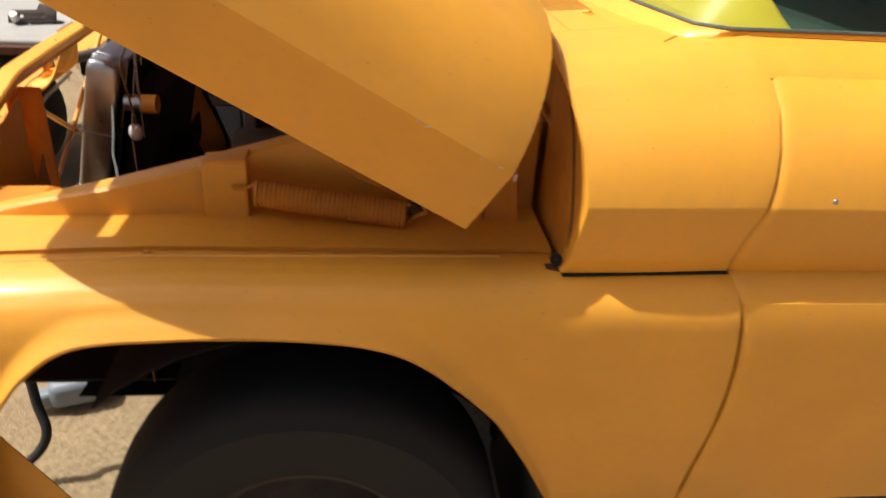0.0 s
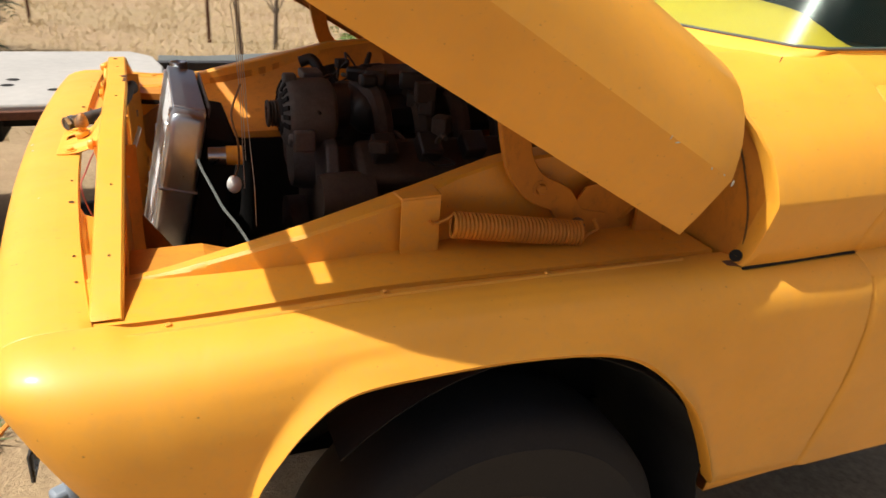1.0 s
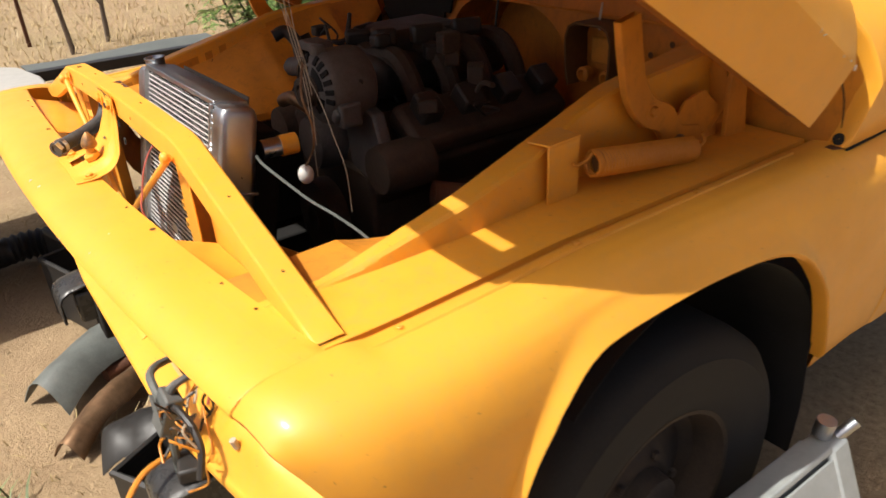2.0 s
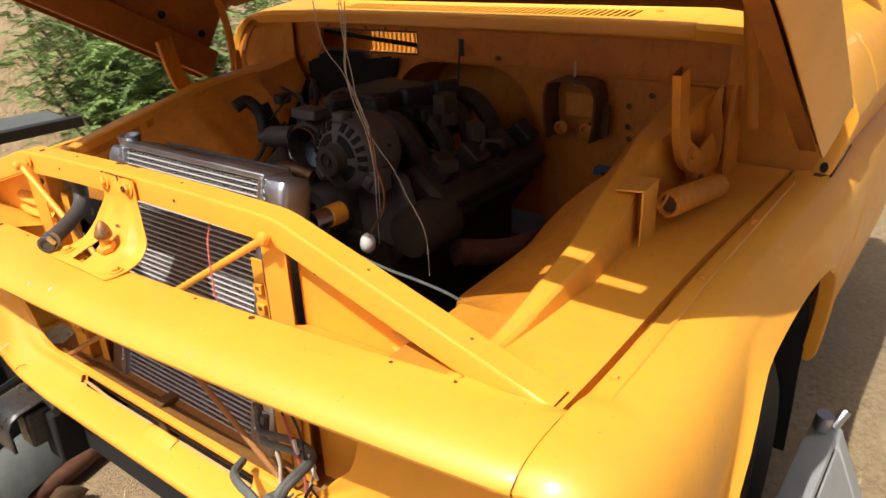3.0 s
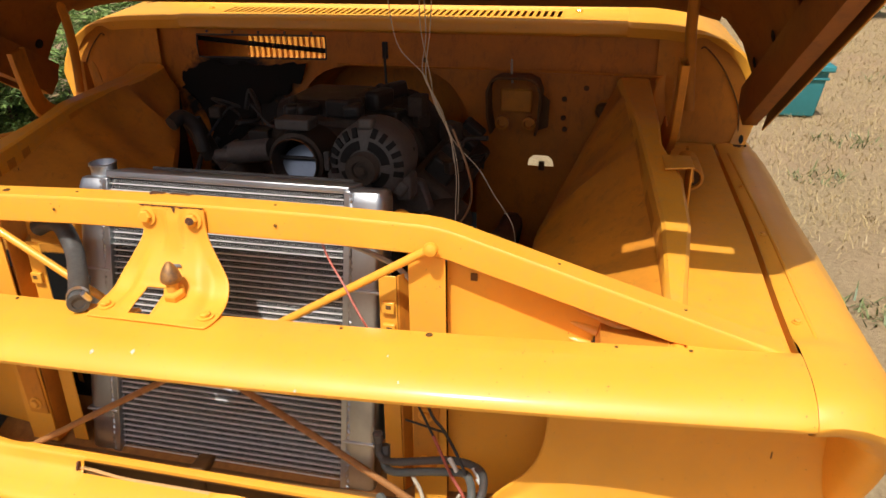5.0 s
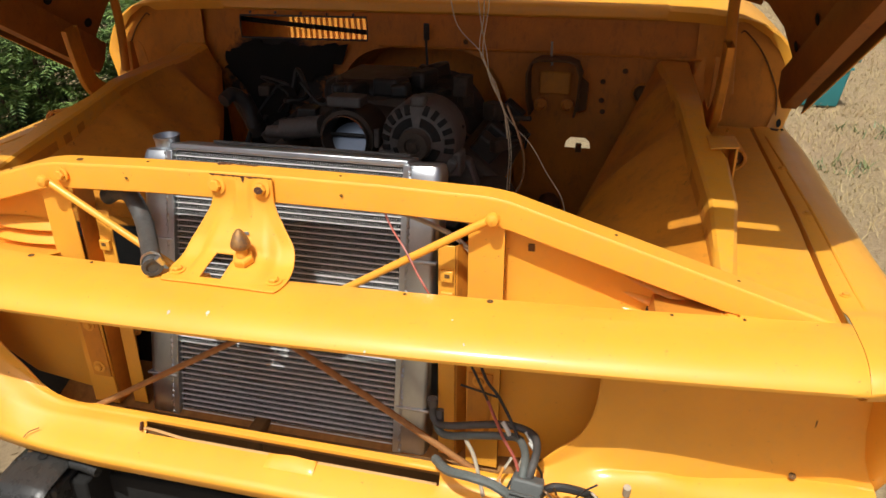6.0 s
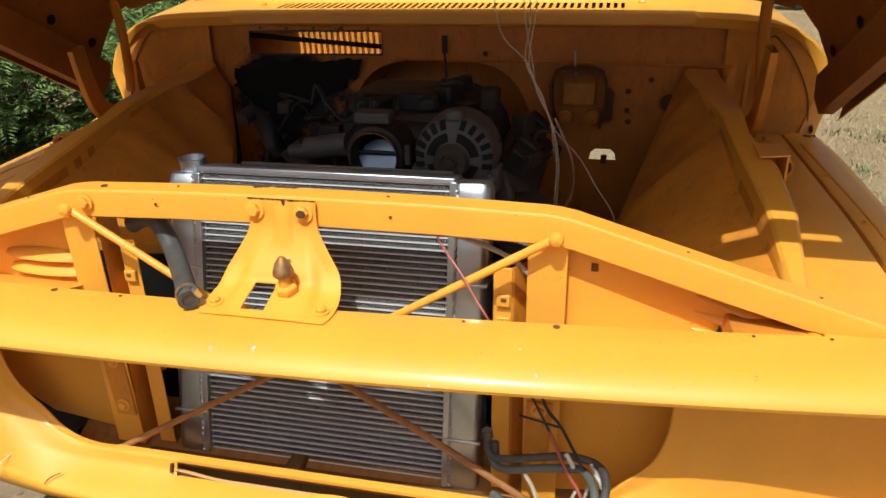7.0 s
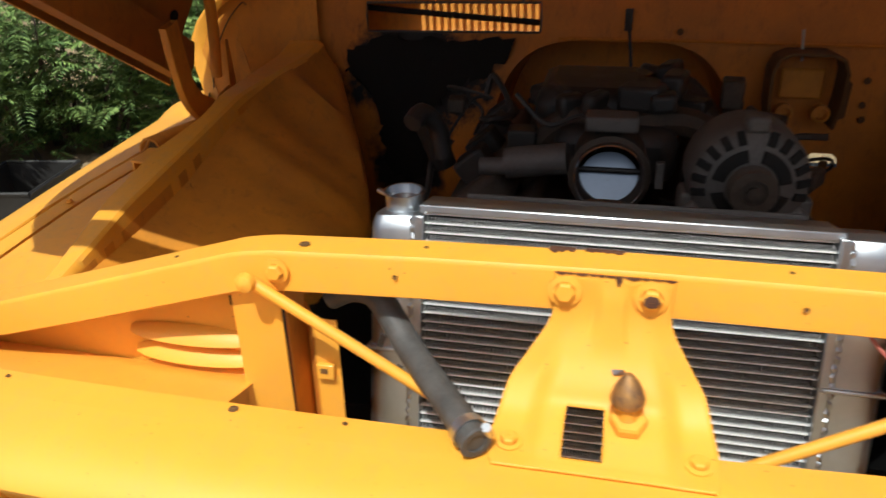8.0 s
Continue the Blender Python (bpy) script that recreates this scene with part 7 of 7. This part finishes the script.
    pts = smooth_line([(-0.3, -0.1, 0.07), (-0.1, 0.05, 0.07), (0.12, 0.05, 0.08), (0.3, -0.1, 0.07)], 14)
    part("duct", tube(bmesh.new(), pts, lambda t: 0.062 + 0.007 * math.sin(t * 140), 14), M_black, ob)
    ob = thing("washer_bottle", "pale grey-blue plastic washer bottle on the dirt", "bottle", at=(-0.15, 0.0, 0))
    part("bottle", newbox((0, 0, 0.045), (0.15, 0.10, 0.085), Matrix.Rotation(0.3, 4, "Z")), M_palegrey, ob, bevel=0.02)
    part("neck", newrod((0.03, 0.01, 0.085), (0.04, 0.015, 0.115), 0.022, 16), M_palegrey, ob)
    part("moulded_step", newbox((-0.05, -0.02, 0.03), (0.12, 0.05, 0.055), Matrix.Rotation(0.5, 4, "Z")), M_palegrey, ob, bevel=0.012)
    # black parts lying by the shrub on the far side
    crate("parts_tub", "black plastic tub beside the shrub", "tub", (2.35, 2.95), (0.5, 0.4, 0.22), 0.2, M_black)
    ob = thing("chrome_trim", "bent chrome trim piece in the grass", "car part", at=(2.2, 2.35, 0))
    part("strip", newtube([(-0.3, 0, 0.03), (-0.05, 0.06, 0.05), (0.2, 0.0, 0.03), (0.4, 0.12, 0.03)], 0.028, 10), M_chrome, ob)
    ob = thing("plastic_cover", "black plastic panel lying in the grass", "plastic panel", at=(1.9, 2.6, 0))
    part("panel", newbox((0, 0, 0.05), (0.5, 0.35, 0.03), Matrix.Rotation(0.2, 4, "Y")), M_black, ob, bevel=0.008)
    # bin and debris down the open side
    ob = thing("storage_bin", "teal plastic storage bin with a rimmed lid", "bin", at=(6.28, -1.98, 0))
    rows = [[(sx * a, sy * b, z) for a, b in ((-1, -1), (1, -1), (1, 1), (-1, 1))] for sx, sy, z in ((0.24, 0.36, 0.0), (0.25, 0.37, 0.02), (0.29, 0.42, 0.40))]
    bm = bmesh.new()
    vs = loft(bm, rows, True)
    bm.faces.new(vs[0])
    part("tub", bm, M_teal, ob, bevel=0.012)
    part("lid", newbox((0, 0, 0.43), (0.66, 0.92, 0.06)), M_teal, ob, bevel=0.015)
    part("lip", newbox((0, 0, 0.34), (0.60, 0.86, 0.02)), M_teal, ob, bevel=0.004)
    ob = thing("torn_rubber", "torn black rubber scrap on the dirt", "scrap", at=(6.0, -1.25, 0))
    rnd = random.Random(5)
    rows = [[(u * 0.25, v * 0.10 + 0.03 * math.sin(u * 6), 0.02 + 0.05 * abs(math.sin(u * 4 + v)) + rnd.uniform(0, 0.02)) for v in np.linspace(-1, 1, 5)] for u in np.linspace(-1, 1, 12)]
    part("flap", newloft(rows), M_rubber, ob, solid=0.01)


spare_radiator(), flatbed(), grey_board(), bracket(), clutter()


# ---------------------------------------------------------------- plants
def frond(verts, faces, p, d, l, rnd, n=11):
    """A feathered leaf: pairs of narrow leaflets along an arching stalk."""
    up = Vector((0, 0, 1))
    side = d.cross(up)
    if side.length < 0.1:
        side = Vector((1, 0, 0))
    side.normalize()
    for k in range(n):
        t = (k + 1.5) / (n + 1)
        q = p + d * (l * t) + Vector((0, 0, 0.25 * l * t - 0.62 * l * t * t))
        ll = l * 0.27 * (1 - 0.55 * abs(t - 0.45))
        for s in (-1, 1):
            dd = (side * s + d * 0.55 + Vector((0, 0, rnd.uniform(-0.35, 0.15)))).normalized()
            ww = Vector((0, 0, 1)).cross(dd).normalized() * ll * 0.16
            b = len(verts)
            m = q + dd * ll * 0.45
            verts += [q, m + ww, q + dd * ll + Vector((0, 0, -0.2 * ll)), m - ww]
            faces += [(b, b + 1, b + 2, b + 3)]


def shrub(c, r, h, n, seed, mat, label, leaf=0.26):
    rnd = random.Random(seed)
    ob = thing("shrub", label, "shrub", "green shrubs", at=(c[0], c[1], 0))
    bm = bmesh.new()
    tips = []
    for k in range(max(5, n // 60)):
        a = rnd.uniform(0, 2 * math.pi)
        rr = r * math.sqrt(rnd.random()) * 0.75
        hh = h * rnd.uniform(0.6, 1.0) * (1 - 0.35 * rr / r)
        base = Vector((0.4 * rr * math.cos(a), 0.4 * rr * math.sin(a), -0.03))
        top = Vector((rr * math.cos(a), rr * math.sin(a), hh))
        mid = base.lerp(top, 0.5) + Vector((rnd.uniform(-0.1, 0.1), rnd.uniform(-0.1, 0.1), 0))
        line = smooth_line([base, mid, top], 6)
        tube(bm, line, lambda t: 0.018 * (1 - 0.8 * t), 5)
        tips.append(line)
    part("stem", bm, M_bark, ob)
    verts, faces = [], []
    for k in range(n):
        line = rnd.choice(tips)
        p = line[rnd.randrange(2, len(line))] + Vector((rnd.gauss(0, 0.13), rnd.gauss(0, 0.13), rnd.gauss(0, 0.10)))
        p.z = max(p.z, 0.08)
        a = rnd.uniform(0, 2 * math.pi)
        d = Vector((math.cos(a), math.sin(a), rnd.uniform(-0.15, 0.55))).normalized()
        frond(verts, faces, p, d, leaf * rnd.uniform(0.6, 1.25), rnd)
    me = bpy.data.meshes.new("foliage")
    me.from_pydata([tuple(v) for v in verts], [], faces)
    me.materials.append(mat)
    f = new("foliage", me)
    f.parent = ob
    return ob


shrub((2.3, 4.0), 1.1, 1.30, 1150, 1, M_leaf, "dense green shrub with feathered leaves")
shrub((3.6, 3.6), 1.2, 1.40, 1250, 2, M_leaf, "dense green shrub with feathered leaves")
shrub((5.2, 3.8), 1.3, 1.6, 1200, 3, M_leaf, "dense green shrub with feathered leaves")
shrub((3.2, 5.4), 1.5, 2.0, 1200, 4, M_leaf, "dense green shrub with feathered leaves")
shrub((7.2, 5.0), 1.9, 2.2, 700, 5, M_leaf, "dense green shrub with feathered leaves", 0.32)
shrub((-2.2, 6.5), 1.35, 1.8, 1700, 6, M_leaf_dark, "dark green shrub in the dry grass", 0.30)
shrub((-4.6, 7.4), 1.6, 2.1, 1500, 7, M_leaf_dark, "dark green shrub in the dry grass", 0.34)
shrub((-6.8, 8.2), 1.8, 2.3, 900, 9, M_leaf_dark, "dark green shrub in the dry grass", 0.36)
shrub((16.0, -5.0), 2.2, 2.4, 600, 8, M_leaf, "green shrub at the edge of the dirt", 0.4)


def sapling(c, h, seed):
    rnd = random.Random(seed)
    ob = thing("bare_sapling", "thin leafless sapling in dry grass", "sapling", "bare saplings", at=(c[0], c[1], 0))
    trunk = smooth_line([(0, 0, -0.05), (rnd.uniform(-0.05, 0.05), 0, h * 0.4), (rnd.uniform(-0.12, 0.12), 0.05, h)], 8)
    part("trunk", tube(bmesh.new(), trunk, lambda t: 0.03 * (1 - 0.75 * t), 6), M_bark, ob)
    bm = bmesh.new()
    for k in range(9):
        p = trunk[rnd.randrange(4, len(trunk) - 1)]
        a = rnd.uniform(0, 2 * math.pi)
        e = p + Vector((math.cos(a) * 0.35, math.sin(a) * 0.35, rnd.uniform(0.25, 0.6)))
        tube(bm, smooth_line([p, p.lerp(e, 0.5) + Vector((0, 0, 0.06)), e], 5), lambda t: 0.010 * (1 - 0.8 * t), 5)
    part("twig", bm, M_bark, ob)


sapling((1.05, 7.2), 2.0, 1), sapling((1.5, 7.6), 2.2, 2)


def fence_post(c, h):
    ob = thing("fence_post", "weathered steel fence post in dry grass", "post", "fence posts", at=(c[0], c[1], 0))
    part("stake", newbox((0, 0, h / 2 - 0.05), (0.04, 0.04, h), Matrix.Rotation(0.1, 4, "Z")), M_rust, ob, bevel=0.004)
    part("cap", newbox((0, 0, h - 0.02), (0.05, 0.05, 0.03)), M_rust, ob, bevel=0.004)


fence_post((0.75, 8.1), 1.3), fence_post((-1.45, 9.6), 1.3), fence_post((3.0, 7.0), 1.3)


def grass(name, label, mat, spots, blade, seed, wide=0.0035):
    """Loose blades in tufts; too many to count."""
    rnd = random.Random(seed)
    verts, faces = [], []
    for x, y, n, spread in spots:
        for k in range(n):
            a = rnd.uniform(0, 2 * math.pi)
            rr = spread * math.sqrt(rnd.random())
            px, py = x + rr * math.cos(a), y + rr * math.sin(a)
            pz = ground_height(px - 0.5, py) - 0.014
            l = blade * rnd.uniform(0.4, 1.2)
            b = rnd.uniform(0, 2 * math.pi)
            lean = rnd.uniform(0.3, 1.6)
            d = Vector((math.cos(b) * lean, math.sin(b) * lean, 1)).normalized()
            w = Vector((-math.sin(b), math.cos(b), 0)) * wide
            p = Vector((px, py, pz))
            i = len(verts)
            m = p + d * l * 0.55
            e = p + d * l + Vector((math.cos(b), math.sin(b), -0.5)) * l * 0.25
            verts += [p - w, p + w, m + w * 0.7, m - w * 0.7, e]
            faces += [(i, i + 1, i + 2, i + 3), (i + 3, i + 2, i + 4)]
    me = bpy.data.meshes.new(name)
    me.from_pydata([tuple(v) for v in verts], [], faces)
    me.materials.append(mat)
    ob = new(name, me)
    return tagged(ob, label, "grass", kind="stuff")


rg = random.Random(21)
open_side = [(rg.uniform(0.8, 12), rg.uniform(-6.5, -1.15), 10, 0.22) for _ in range(1500)]
front_side = [(rg.uniform(-3.0, 3.0), rg.uniform(0.2, 3.2), 9, 0.2) for _ in range(250)]
back_field = [(rg.uniform(-8, 6), rg.uniform(3.6, 16), 12, 0.35) for _ in range(2600)]
grass("dry_grass", "short dry straw scattered over the dirt", M_straw, open_side + front_side, 0.05, 1, 0.0022)
grass("dry_field_grass", "taller dry yellow grass of the field", M_straw, back_field, 0.17, 2, 0.0038)
green = [(2.55, -1.45, 90, 0.16), (2.2, -1.75, 50, 0.14), (1.95, -1.35, 36, 0.10), (1.35, -1.75, 60, 0.12), (4.2, -2.0, 60, 0.2), (5.2, -2.4, 60, 0.25), (3.3, -2.6, 60, 0.22), (6.4, -3.4, 80, 0.3), (8.2, -3.6, 80, 0.35), (-0.55, 0.35, 60, 0.14), (-0.75, 0.6, 50, 0.16),
         (2.6, 3.0, 90, 0.4), (3.3, 2.7, 90, 0.4), (1.9, 2.9, 70, 0.35)]
far_straw = [(rg.uniform(3.0, 15), rg.uniform(-8.0, -1.3), 14, 0.34) for _ in range(3600)]
grass("pale_straw", "pale dry straw lying on the dirt", M_straw, far_straw, 0.075, 5, 0.0026)
grass("green_weeds", "low green weeds in the dirt", M_weed, green, 0.10, 3, 0.005)


def pebbles():
    rnd = random.Random(9)
    verts, faces = [], []
    for k in range(900):
        x, y = (rnd.uniform(0.6, 9), rnd.uniform(-5, -1.1)) if k % 3 else (rnd.uniform(-2, 1.5), rnd.uniform(0.1, 2.8))
        r = 0.004 + 0.014 * rnd.random() ** 3
        z = ground_height(x - 0.5, y) - 0.012
        b = len(verts)
        top = [Vector((rnd.uniform(0.7, 1.2) * r * math.cos(a), rnd.uniform(0.7, 1.2) * r * math.sin(a), 0)) for a in (0.2, 1.5, 2.8, 4.0, 5.2)]
        verts += [Vector((x, y, z - r * 0.4)) + t for t in top] + [Vector((x, y, z + r * 0.35)) + t * 0.7 for t in top]
        faces += [(b + i, b + (i + 1) % 5, b + 5 + (i + 1) % 5, b + 5 + i) for i in range(5)] + [(b + 5, b + 6, b + 7, b + 8, b + 9)]
    me = bpy.data.meshes.new("pebbles")
    me.from_pydata([tuple(v) for v in verts], [], faces)
    me.materials.append(M_ground)
    tagged(new("pebbles", me), "small stones and clods on the dirt", "stones", kind="stuff")


pebbles()
